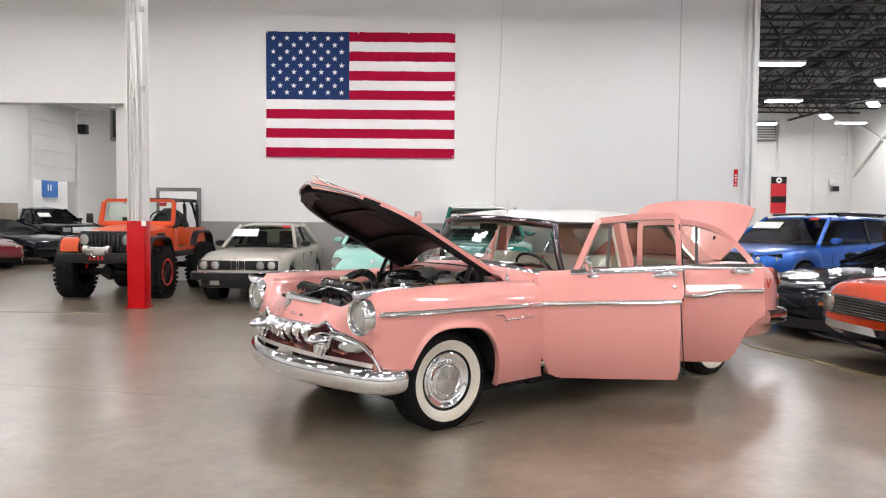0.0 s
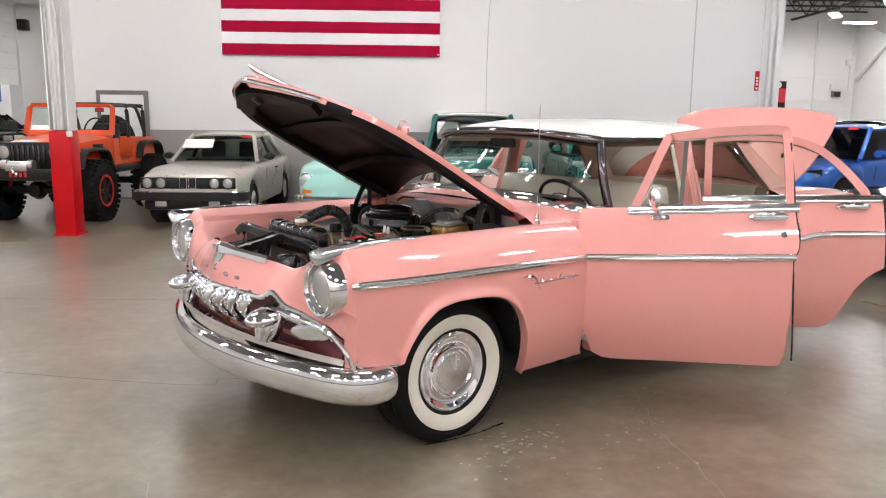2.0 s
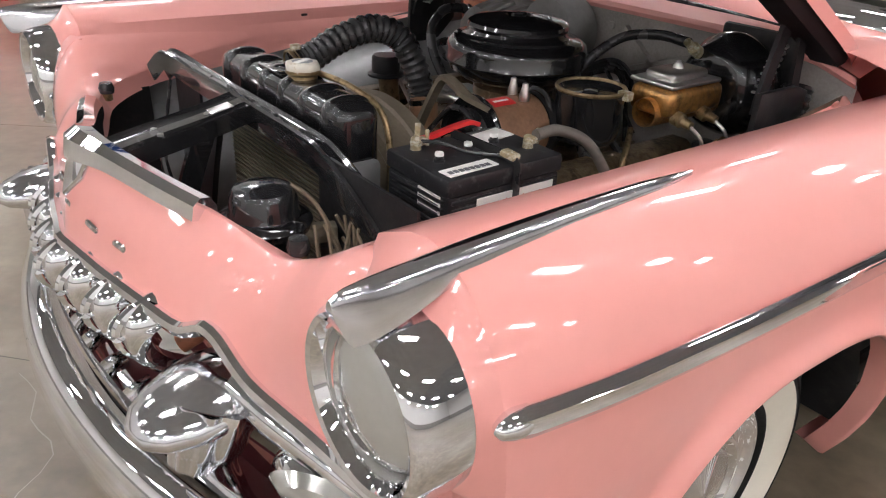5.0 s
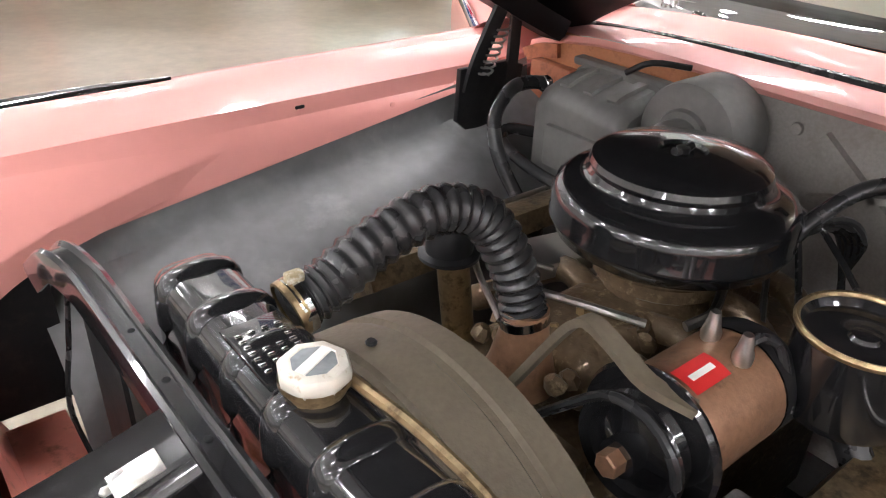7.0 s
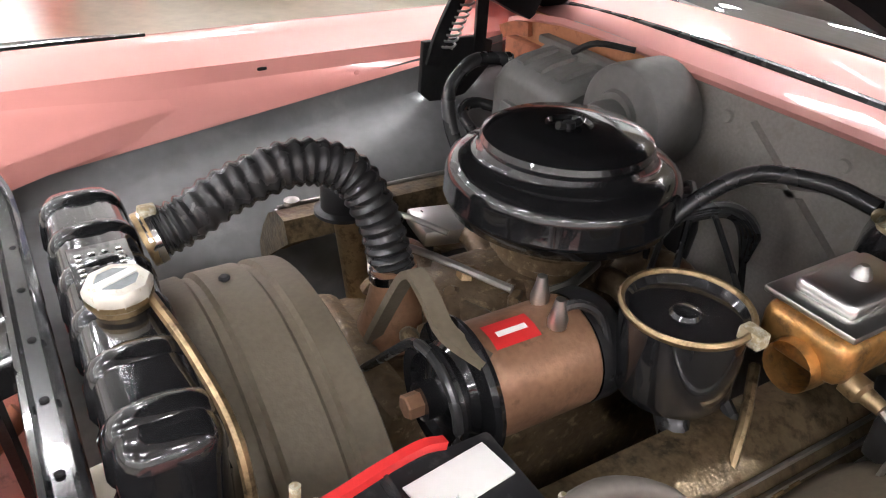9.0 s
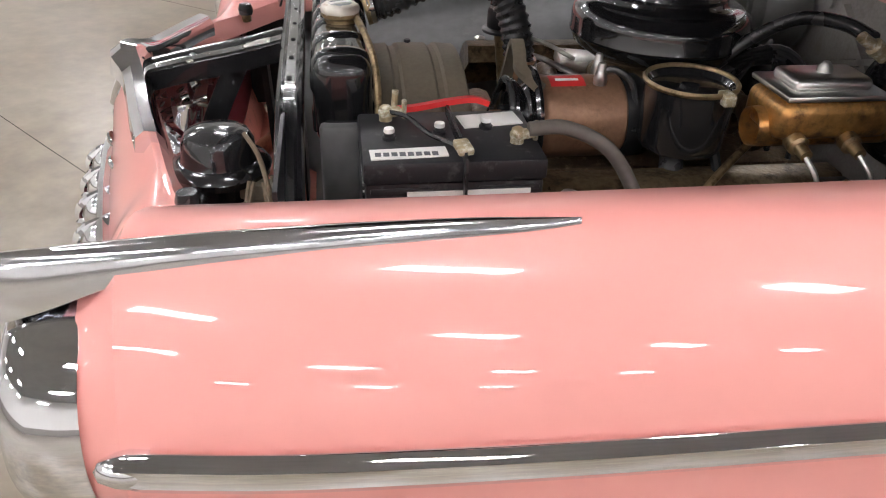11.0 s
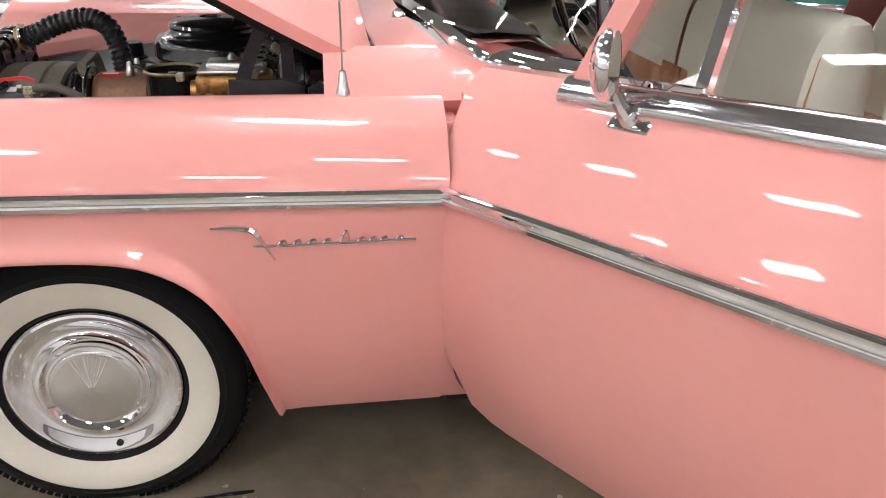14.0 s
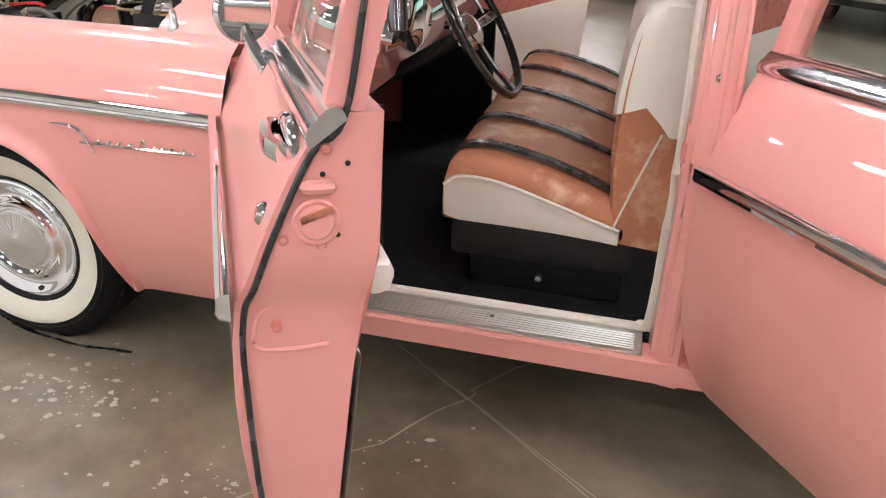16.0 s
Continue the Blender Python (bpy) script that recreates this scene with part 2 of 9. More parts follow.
def box(size, at=(0, 0, 0), rot=(0, 0, 0), bevel=0.0, seg=2, bm=None):
    bm = bm or bmesh.new()
    m = pose(*at, *rot) @ Matrix.Diagonal((*size, 1))
    vs = bmesh.ops.create_cube(bm, size=1, matrix=m)["verts"]
    if bevel:
        es = list({e for v in vs for e in v.link_edges})
        bmesh.ops.bevel(bm, geom=es, offset=bevel, segments=seg, affect="EDGES", profile=0.5)
    return bm


AXES = {"x": Euler((0, radians(90), 0)).to_matrix().to_4x4(), "y": Euler((radians(-90), 0, 0)).to_matrix().to_4x4(), "z": Matrix.Identity(4)}


def lathe(profile, seg=32, at=(0, 0, 0), axis="z", bm=None, m=None):
    """Turns (radius, height) points round an axis."""
    bm = bm or bmesh.new()
    m = m if m is not None else Matrix.Translation(at) @ AXES[axis]
    rings = []
    for r, h in profile:
        if r < 1e-6:
            rings.append([bm.verts.new(m @ Vector((0, 0, h)))])
        else:
            rings.append([bm.verts.new(m @ Vector((r * math.cos(2 * math.pi * i / seg), r * math.sin(2 * math.pi * i / seg), h))) for i in range(seg)])
    for a, b in zip(rings, rings[1:]):
        for i in range(seg):
            j = (i + 1) % seg
            q = [a[i % len(a)], a[j % len(a)], b[j % len(b)], b[i % len(b)]]
            q = list(dict.fromkeys(q))
            if len(q) > 2:
                bm.faces.new(q)
    return bm


def cyl(r, h, at=(0, 0, 0), axis="z", seg=20, bevel=0.002, bm=None):
    b = min(bevel, r * 0.4, h * 0.4)
    return lathe([(0, -h / 2), (r - b, -h / 2), (r, -h / 2 + b), (r, h / 2 - b), (r - b, h / 2), (0, h / 2)], seg, at, axis, bm)


def smooth_path(pts, n=6, closed=False):
    """Catmull-Rom through the points."""
    P = [Vector(p) for p in pts]
    if len(P) < 3:
        return P
    out = []
    k = len(P)
    for i in range(k if closed else k - 1):
        p0 = P[(i - 1) % k] if closed or i > 0 else P[0] * 2 - P[1]
        p1, p2 = P[i], P[(i + 1) % k]
        p3 = P[(i + 2) % k] if closed or i + 2 < k else P[-1] * 2 - P[-2]
        for s in range(n):
            t = s / n
            out.append(0.5 * (2 * p1 + (p2 - p0) * t + (2 * p0 - 5 * p1 + 4 * p2 - p3) * t * t + (3 * p1 - p0 - 3 * p2 + p3) * t ** 3))
    if not closed:
        out.append(P[-1])
    return out


def sweep(pts, prof, bm=None, n=6, closed=False, up=(0, 0, 1), scale=None, cap=True):
    """Sweeps a closed profile of (side, up) points along a smoothed path."""
    bm = bm or bmesh.new()
    P = smooth_path(pts, n, closed) if n > 1 else [Vector(p) for p in pts]
    up = Vector(up)
    rings = []
    for i, p in enumerate(P):
        a = P[(i - 1) % len(P)] if closed else P[max(i - 1, 0)]
        b = P[(i + 1) % len(P)] if closed else P[min(i + 1, len(P) - 1)]
        d = (b - a).normalized()
        s = d.cross(up)
        if s.length < 1e-3:
            s = d.cross(Vector((0.3, 1, 0)))
        s.normalize()
        u = s.cross(d)
        k = scale(i / (len(P) - 1)) if scale else 1.0
        k = k if isinstance(k, tuple) else (k, k)
        rings.append([bm.verts.new(p + s * x * k[0] + u * y * k[1]) for x, y in prof])
    m = len(prof)
    for i in range(len(rings) if closed else len(rings) - 1):
        a, b = rings[i], rings[(i + 1) % len(rings)]
        for j in range(m):
            bm.faces.new((a[j], a[(j + 1) % m], b[(j + 1) % m], b[j]))
    if cap and not closed:
        bm.faces.new(rings[0])
        bm.faces.new(list(reversed(rings[-1])))
    return bm


def ring(r, seg=8, k=1.0):
    return [(r * math.cos(2 * math.pi * i / seg), k * r * math.sin(2 * math.pi * i / seg)) for i in range(seg)]


def hose(pts, r, bm=None, n=6, seg=10, closed=False):
    return sweep(pts, ring(r, seg), bm, n, closed)


def loft(secs, thick=0.0, bm=None, closed=False, caps=False):
    """A skin over rows of points; thick gives it a second skin inside."""
    bm = bm or bmesh.new()
    rows = [[bm.verts.new(p) for p in s] for s in secs]
    faces = []
    for a, b in zip(rows, rows[1:]):
        m = len(a)
        for j in range(m if closed else m - 1):
            q = list(dict.fromkeys((a[j], a[(j + 1) % m], b[(j + 1) % m], b[j])))
            faces.append(bm.faces.new(q))
    if caps:
        bm.faces.new(rows[0])
        bm.faces.new(list(reversed(rows[-1])))
    if thick:
        bmesh.ops.recalc_face_normals(bm, faces=faces)
        bmesh.ops.solidify(bm, geom=faces, thickness=thick)
    return bm


def prism(outline, depth, m=None, bevel=0.0, bm=None):
    """A flat outline in (x, y) given depth along z, then set by m."""
    bm = bm or bmesh.new()
    m = m if m is not None else Matrix.Identity(4)
    a = [bm.verts.new(m @ Vector((x, y, -depth / 2))) for x, y in outline]
    b = [bm.verts.new(m @ Vector((x, y, depth / 2))) for x, y in outline]
    k = len(a)
    fs = [bm.faces.new(list(reversed(a))), bm.faces.new(b)]
    for i in range(k):
        fs.append(bm.faces.new((a[i], a[(i + 1) % k], b[(i + 1) % k], b[i])))
    if bevel:
        es = list(set(fs[0].edges) | set(fs[1].edges))
        bmesh.ops.bevel(bm, geom=es, offset=bevel, segments=2, affect="EDGES", profile=0.5)
    return bm


def lerp(x, table):
    """Straight-line value from (x, value) rows."""
    if x <= table[0][0]:
        return table[0][1]
    for (a, p), (b, q) in zip(table, table[1:]):
        if x <= b:
            return p + (q - p) * (x - a) / (b - a)
    return table[-1][1]


def smooth_lerp(x, table):
    """Eased value from (x, value) rows."""
    if x <= table[0][0]:
        return table[0][1]
    for i, ((a, p), (b, q)) in enumerate(zip(table, table[1:])):
        if x <= b:
            t = (x - a) / (b - a)
            m0 = (q - table[i - 1][1]) / (b - table[i - 1][0]) if i else (q - p) / (b - a)
            m1 = (table[i + 2][1] - p) / (table[i + 2][0] - a) if i + 2 < len(table) else (q - p) / (b - a)
            h = b - a
            return (2 * t ** 3 - 3 * t * t + 1) * p + (t ** 3 - 2 * t * t + t) * h * m0 + (3 * t * t - 2 * t ** 3) * q + (t ** 3 - t * t) * h * m1
    return table[-1][1]


def span(a, b, n):
    return [a + (b - a) * i / (n - 1) for i in range(n)]


def mirrored(bm):
    """The same mesh on the other side of y = 0."""
    out = bm.copy()
    for v in out.verts:
        v.co.y = -v.co.y
    bmesh.ops.reverse_faces(out, faces=out.faces)
    return out

# ---------------------------------------------------------------- the hall
# The long white wall runs across the view; hall(u, d, z): u along the wall, d away from the start of the walk.
HALL = Matrix(((0.796, 0.605, 0, -3.205), (-0.605, 0.796, 0, -5.008), (0, 0, 1, 0), (0, 0, 0, 1)))


def in_hall(ob):
    ob.matrix_basis = HALL
    return ob


def structure(name, bm, material, label, smooth=30):
    return in_hall(tagged(part(name, bm, material, None, "", smooth), label, "", "", "structure"))


def slab(u0, u1, d0, d1, z0, z1, bm=None, bevel=0.0):
    return box((u1 - u0, d1 - d0, z1 - z0), ((u0 + u1) / 2, (d0 + d1) / 2, (z0 + z1) / 2), bevel=bevel, bm=bm)


structure("floor", slab(-26, 30, -14, 42, -0.3, 0.0), CONCRETE, "polished brown-grey concrete warehouse floor with stains and cracks", 0)
# long wall with its opening on one side and its end on the other
WALL_D = 16.45
bm = slab(-6.9, 6.62, WALL_D, WALL_D + 0.3, 1.31, 8)
slab(-26, -6.9, WALL_D, WALL_D + 0.3, 3.83, 8, bm)
structure("wall_north", bm, WALLPAINT, "white painted block wall")
dado = slab(-6.9, 6.62, WALL_D - 0.004, WALL_D + 0.3, 0, 1.31)
structure("wall_dado", dado, GREYPAINT, "grey painted lower band of the block wall")
bm = bmesh.new()
for i in range(1, 25):
    slab(-6.9, 6.62, WALL_D - 0.0015, WALL_D + 0.1, 1.31 + i * 0.203, 1.3135 + i * 0.203, bm)
for i in range(24):
    for k in range(34):
        u = -6.8 + k * 0.406 + (i % 2) * 0.203
        if u < 6.6:
            slab(u, u + 0.003, WALL_D - 0.0012, WALL_D + 0.1, 1.3135 + i * 0.203, 1.51 + i * 0.203, bm)
structure("wall_joints", bm, WALLPAINT, "painted mortar joints of the block wall", 0)
bm = slab(5.05, 5.075, WALL_D - 0.008, WALL_D, 1.4, 8)
structure("trim", bm, JOINT, "vertical expansion joint in the white wall", 0)
# jamb and pipes at the wall's end
structure("trim_2", slab(6.62, 6.74, WALL_D - 0.06, WALL_D + 0.36, 0, 8, bevel=0.01), WHITEMETAL, "white steel corner guard at the wall's end")
pipes = empty("conduit", "white conduit pipes run down the wall's end", "pipe")
in_hall(pipes)
for u, r in ((6.36, 0.02), (6.52, 0.045)):
    part("pipe", cyl(r, 6.5, (u, WALL_D - 0.06, 3.4), seg=12), WHITEMETAL, pipes)
cable = empty("wall_cable", "thin grey cable hanging down the white wall", "cable")
in_hall(cable)
part("cord", hose([(1.24, WALL_D - 0.02, 6.6), (1.2, WALL_D - 0.02, 4.5), (1.13, WALL_D - 0.02, 3), (1.12, WALL_D - 0.02, 1.0)], 0.008, seg=6), JOINT, cable)
sign = empty("fire_sign", "narrow red safety sign with white marks on the wall", "sign")
in_hall(sign)
part("board", slab(6.27, 6.35, WALL_D - 0.03, WALL_D - 0.018, 2.16, 2.53), REDPAINT, sign)
for k in range(3):
    part("mark", slab(6.29, 6.33, WALL_D - 0.033, WALL_D - 0.031, 2.26 + k * 0.06, 2.30 + k * 0.06), PAPER, sign)
part("arrow", prism([(6.28, 2.22), (6.34, 2.22), (6.31, 2.18)], 0.003, Matrix(((1, 0, 0, 0), (0, 0, 1, WALL_D - 0.033), (0, 1, 0, 0), (0, 0, 0, 1)))), PAPER, sign)

# back room behind the opening, the far hall, and the walls behind the camera
bm = slab(-14.3, -14.0, 23.6, 25.7, 0, 8)
slab(-19.3, -14.3, 23.6, 23.9, 0, 8, bm)
slab(-19.6, -19.3, WALL_D + 0.3, 23.9, 0, 8, bm)
structure("wall_west", bm, WALLPAINT, "white side wall of the back room")
bm = slab(-14.3, -14.0, 28.9, 33, 0, 8)
slab(-14.3, -14.0, 25.7, 28.9, 5.16, 8, bm)
structure("wall_west_2", bm, WALLPAINT, "white wall round the loading door")
structure("wall_back", slab(-14.3, -6.9, 33.0, 33.3, 0, 8), WALLPAINT, "white end wall of the back room")
structure("wall_divider", slab(-7.2, -6.9, WALL_D + 0.3, 33.0, 0, 8), WALLPAINT, "white partition of the back room")
structure("wall_far", slab(6, 19.6, 36.0, 36.3, 0, 8), WALLPAINT, "white far wall of the next hall")
structure("wall_far_side", slab(19.3, 19.6, -14, 36.0, 0, 8), WALLPAINT, "white side wall of the next hall")
structure("wall_hall_side", slab(6.3, 6.6, WALL_D + 0.3, 36.0, 0, 8), WALLPAINT, "white side of the dividing wall")
structure("wall_outer", slab(-16.3, -16, -9, WALL_D, 0, 8), WALLPAINT, "white outer wall")
structure("wall_south", slab(-16.3, 19.6, -9.3, -9, 0, 8), WALLPAINT, "white wall behind the walk")
for k, sl in enumerate((slab(-16.0, -15.99, -9, WALL_D, 0, 1.31), slab(-16, 19.3, -9.0, -8.99, 0, 1.31), slab(19.29, 19.3, -9, 36, 0, 1.31))):
    structure("wall_dado_%d" % (k + 2), sl, GREYPAINT, "grey painted lower band of a white wall")
structure("wall_loading", slab(-15.9, -15.6, 24, 36, 0, 8), WALLPAINT, "white wall beyond the loading door")

# roof deck with its ribs, and open-web joists
bm = slab(6.6, 30, -14, 42, 7.0, 7.2)
slab(-26, 6.6, WALL_D, 42, 7.0, 7.2, bm)
structure("ceiling_2", slab(-26, 6.6, -14, WALL_D, 7.0, 7.2), mat("grey_roof_deck", (0.30, 0.305, 0.31), 0.7, grain=0.15, scale=1), "grey painted roof deck of the hall", 0)
structure("ceiling", bm, DECK, "dark corrugated steel roof deck", 0)
bm = bmesh.new()
for k in range(90):
    slab(6.4 + k * 0.15, 6.46 + k * 0.15, WALL_D - 6, 36, 6.95, 7.0, bm)
structure("ceiling_ribs", bm, DECK, "ribs of the dark roof deck", 0)


def joist(d, u0, u1, z=6.35, h=0.55):
    bm = bmesh.new()
    slab(u0, u1, d - 0.05, d + 0.05, z, z + 0.06, bm)
    slab(u0, u1, d - 0.05, d + 0.05, z + h, z + h + 0.06, bm)
    n = int((u1 - u0) / 0.45)
    for i in range(n):
        a, b = u0 + i * 0.45, u0 + (i + 1) * 0.45
        za, zb = (z, z + h) if i % 2 else (z + h, z)
        hose([(a, d, za + 0.03), (b, d, zb + 0.03)], 0.022, bm, 1, 5)
    return bm


js = tagged(new("roof_joist"), "dark open-web steel roof joists", "joist", "", "structure")
in_hall(js)
for k in range(17):
    part("joist", joist(11.5 + k * 1.5, 6.7, 19.3), JOISTMAT, js, smooth=0)
for u in (10.2, 13.0, 16.2):
    bm = slab(u, u + 0.12, 11, 36, 6.05, 6.12)
    slab(u, u + 0.12, 11, 36, 6.8, 6.9, bm)
    for k in range(28):
        a, b = 11 + k * 0.88, 11 + (k + 1) * 0.88
        hose([(u + 0.06, a, 6.1 if k % 2 else 6.82), (u + 0.06, b, 6.82 if k % 2 else 6.1)], 0.028, bm, 1, 5)
    part("girder", bm, JOISTMAT, js, smooth=0)

# lamps: long bright fixtures under the roof
lamp_proto = empty("ceiling_light", "long white ceiling light fixture, switched on", "lamp", "ceiling lights")
part("housing", box((1.24, 0.38, 0.07), (0, 0, 0.05), bevel=0.015), WHITEMETAL, lamp_proto)
part("diffuser", box((1.18, 0.32, 0.03), (0, 0, 0.0), bevel=0.008), TUBE, lamp_proto)
part("rod", cyl(0.006, 1.2, (0, 0, 0.68), seg=6), STEEL, lamp_proto)
spots = [(8.9, 20.3, 5.55, 0), (13.3, 23.2, 5.6, 55), (15.5, 27.6, 5.6, 55), (15.5, 31.0, 5.6, 55), (14.0, 33.6, 5.6, 0), (-10.5, 20.0, 5.4, 0), (-10.5, 24.5, 5.4, 0), (-12.6, 22.0, 5.4, 0), (-10.0, 29.5, 5.4, 0), (-14.95, 29.0, 5.0, 90), (-14.95, 32.0, 5.0, 90), (-8.6, 26.5, 5.4, 90), (10.0, 30.5, 5.6, 0), (12.0, 27.0, 5.6, 0), (17.6, 24.0, 5.6, 55), (17.6, 33.0, 5.6, 0), (11.0, 33.8, 5.6, 0)]
for iu in range(7):
    for idd in range(6):
        spots.append((-13.0 + iu * 4.3 + (idd % 2) * 0.6, -7.5 + idd * 4.2, 5.75, 0))
for i, (u, d, z, rz) in enumerate(spots):
    m = HALL @ pose(u, d, z, 0, 0, rz)
    if i:
        copy_thing(lamp_proto, m)
    else:
        lamp_proto.matrix_basis = m

# steel post with its red base
post = empty("steel_post", "white steel column with a glossy red painted base", "column")
in_hall(post)
PU, PD = -4.755, 11.85
def hsec(w, z0, z1, bm=None):
    bm = slab(PU - w, PU - w + 0.016, PD - w, PD + w, z0, z1, bm)
    slab(PU + w - 0.016, PU + w, PD - w, PD + w, z0, z1, bm)
    slab(PU - w, PU + w, PD - 0.01, PD + 0.01, z0, z1, bm)
    return bm
part("column", hsec(0.125, 1.36, 6.9), WHITEMETAL, post)
part("base", slab(PU - 0.135, PU + 0.135, PD - 0.135, PD + 0.135, 0, 1.36, bevel=0.012), REDPAINT, post, "glossy red column guard")
part("base_plate", slab(PU - 0.16, PU + 0.16, PD - 0.16, PD + 0.16, 0, 0.02), REDPAINT, post)
for k, du in enumerate((-0.05, 0.0, 0.04)):
    part("cable", hose([(PU + du, PD - 0.13, 1.37), (PU + du * 1.3, PD - 0.14, 3.0), (PU + du * 0.4, PD - 0.135, 4.4), (PU + du, PD - 0.13, 6.5)], 0.012 + 0.004 * k, seg=6), WHITEMETAL, post)
for z in (1.28, 3.35, 4.55):
    part("clip", slab(PU + 0.10, PU + 0.17, PD - 0.16, PD - 0.12, z, z + 0.08, bevel=0.01), JOINT if z > 2 else PAPER, post)

# flag on the wall
FLAG = (-3.82, 0.23, 2.71, 5.38)


def flag():
    ob = empty("flag", "large striped nylon flag with white stars on blue", "flag")
    in_hall(ob)
    u0, u1, z0, z1 = FLAG
    h = (z1 - z0) / 13
    cu = u0 + (u1 - u0) * 0.44

    def cloth(a, b, lo, hi, off=0.0):
        secs = []
        for i in range(41):
            u = a + (b - a) * i / 40
            secs.append([(u, WALL_D - 0.045 - off + 0.012 * math.sin(u * 7 + z * 2.3) + 0.008 * math.sin(u * 17 - z * 4) + 0.005 * math.sin(u * 31 + z * 3), z) for z in span(lo, hi, 4)])
        return loft(secs)
    for i in range(13):
        top = z1 - i * h
        a = cu if i < 7 else u0
        part("stripe", cloth(a, u1, top - h, top), FLAGWHITE if i % 2 else FLAGRED, ob)
    part("canton", cloth(u0, cu, z1 - 7 * h, z1), FLAGBLUE, ob, "navy blue field")
    bm = bmesh.new()
    cw, ch = cu - u0, 7 * h
    star = [(math.sin(math.pi * k / 5) * (0.062 if k % 2 == 0 else 0.025), math.cos(math.pi * k / 5) * (0.062 if k % 2 == 0 else 0.025)) for k in range(10)]
    for r in range(9):
        for c in range(6 - r % 2):
            su = u0 + cw * (0.09 + (c * 2 + r % 2) * 0.082)
            sz = z1 - ch * (0.1 + r * 0.1)
            prism([(su + x, sz + y) for x, y in star], 0.004, Matrix(((1, 0, 0, 0), (0, 0, 1, WALL_D - 0.074), (0, 1, 0, 0), (0, 0, 0, 1))), bm=bm)
    part("stars", bm, FLAGWHITE, ob, "white stitched stars", 0)
    for u, z in ((u0 + 0.03, z1 - 0.02), (cu - 0.9, z1 - 0.02), (cu + 0.2, z1 - 0.02), (u1 - 1.0, z1 - 0.02), (u1 - 0.03, z1 - 0.02), (u1 - 0.03, z0 + 0.04), (u1 - 0.02, (z0 + z1) / 2)):
        part("grommet", cyl(0.016, 0.01, (u, WALL_D - 0.072, z), "y", 10), ALU, ob)


flag()

# loading door, half raised, and things in the back room
ld = empty("loading_door", "white sectional loading door, half raised, with steel tracks", "door")
in_hall(ld)
for k in range(5):
    part("panel", slab(-14.02, -13.94, 25.75, 28.85, 2.58 + k * 0.52, 3.09 + k * 0.52, bevel=0.01), WHITEMETAL, ld)
for d in (25.7, 28.9):
    part("track", slab(-13.98, -13.86, d - 0.04, d + 0.04, 0, 5.2), WHITEMETAL, ld)
    part("rail", slab(-13.9, -10.6, d - 0.04, d + 0.04, 5.2, 5.28), WHITEMETAL, ld)
for k in range(5):
    part("raised_panel", slab(-13.6 + k * 0.6, -13.05 + k * 0.6, 25.75, 28.85, 5.29, 5.34, bevel=0.008), WHITEMETAL, ld)
part("operator", slab(-13.7, -13.4, 28.5, 28.8, 4.4, 4.75, bevel=0.02), BLACKSATIN, ld, "dark door operator with red cap")
pb = empty("wall_poster", "blue poster with pale bars on a white wall", "poster")
in_hall(pb)
BLUEPOSTER = mat("blue_poster", (0.03, 0.12, 0.36), 0.4, grain=0.2, scale=3)
part("sheet", slab(-15.59, -15.57, 29.5, 30.7, 2.05, 2.75), BLUEPOSTER, pb)
for k in range(2):
    part("bar", slab(-15.565, -15.56, 29.9 + k * 0.2, 29.98 + k * 0.2, 2.3, 2.55), PAPER, pb)
heater = empty("unit_heater", "grey hanging unit heater in the back room", "heater")
in_hall(heater)
GREYMETAL = mat("grey_metal", (0.16, 0.155, 0.15), 0.5, 0.3, grain=0.1)
part("case", slab(-10.6, -9.6, 24.2, 24.9, 3.75, 4.8, bevel=0.03), GREYMETAL, heater)
part("louvre", slab(-10.5, -9.7, 24.17, 24.2, 3.85, 4.7), BLACKSATIN, heater)
for du in (-10.4, -9.8):
    part("hanger", cyl(0.01, 2.2, (du, 24.5, 5.9), seg=6), STEEL, heater)
cab = empty("storage_cabinet", "tan metal storage cabinet by the wall", "cabinet")
in_hall(cab)
TANMETAL = mat("tan_metal", (0.30, 0.26, 0.20), 0.5, 0.1, grain=0.06)
part("body", slab(-13.98, -13.72, 23.7, 24.5, 0, 1.75, bevel=0.01), TANMETAL, cab)
part("handle", slab(-13.72, -13.70, 24.1, 24.13, 0.8, 1.0), STEEL, cab)

# far hall: pipes, vent, banner, brace, junction boxes
fp = empty("wall_pipes", "white pipes and ducts on the far wall", "pipe")
in_hall(fp)
for u, z0, z1 in ((15.75, 3.6, 6.0), (17.45, 0, 6.05), (19.05, 3.0, 6.1)):
    part("pipe", cyl(0.05, z1 - z0, (u, 35.93, (z0 + z1) / 2), seg=10), WHITEMETAL, fp)
for z, u0, u1 in ((3.6, 13, 19.2), (2.6, 13, 19.2), (2.2, 16, 19.2)):
    part("rail", slab(u0, u1, 35.94, 35.99, z, z + 0.05), WHITEMETAL, fp)
for u, z in ((18.9, 4.15), (19.1, 4.3), (18.3, 3.05)):
    part("box", slab(u - 0.1, u + 0.1, 35.8, 35.95, z, z + 0.25, bevel=0.01), WHITEMETAL, fp)
vent = empty("wall_vent", "dark louvred fan guard high on the wall", "vent")
in_hall(vent)
part("frame", slab(14.0, 15.5, 35.6, 35.95, 5.1, 6.0), GREYMETAL, vent)
for k in range(7):
    part("slat", slab(14.05, 15.45, 35.56, 35.6, 5.15 + k * 0.12, 5.2 + k * 0.12), JOINT, vent)
ban = empty("banner", "red banner with a black band and dark emblem", "banner")
in_hall(ban)
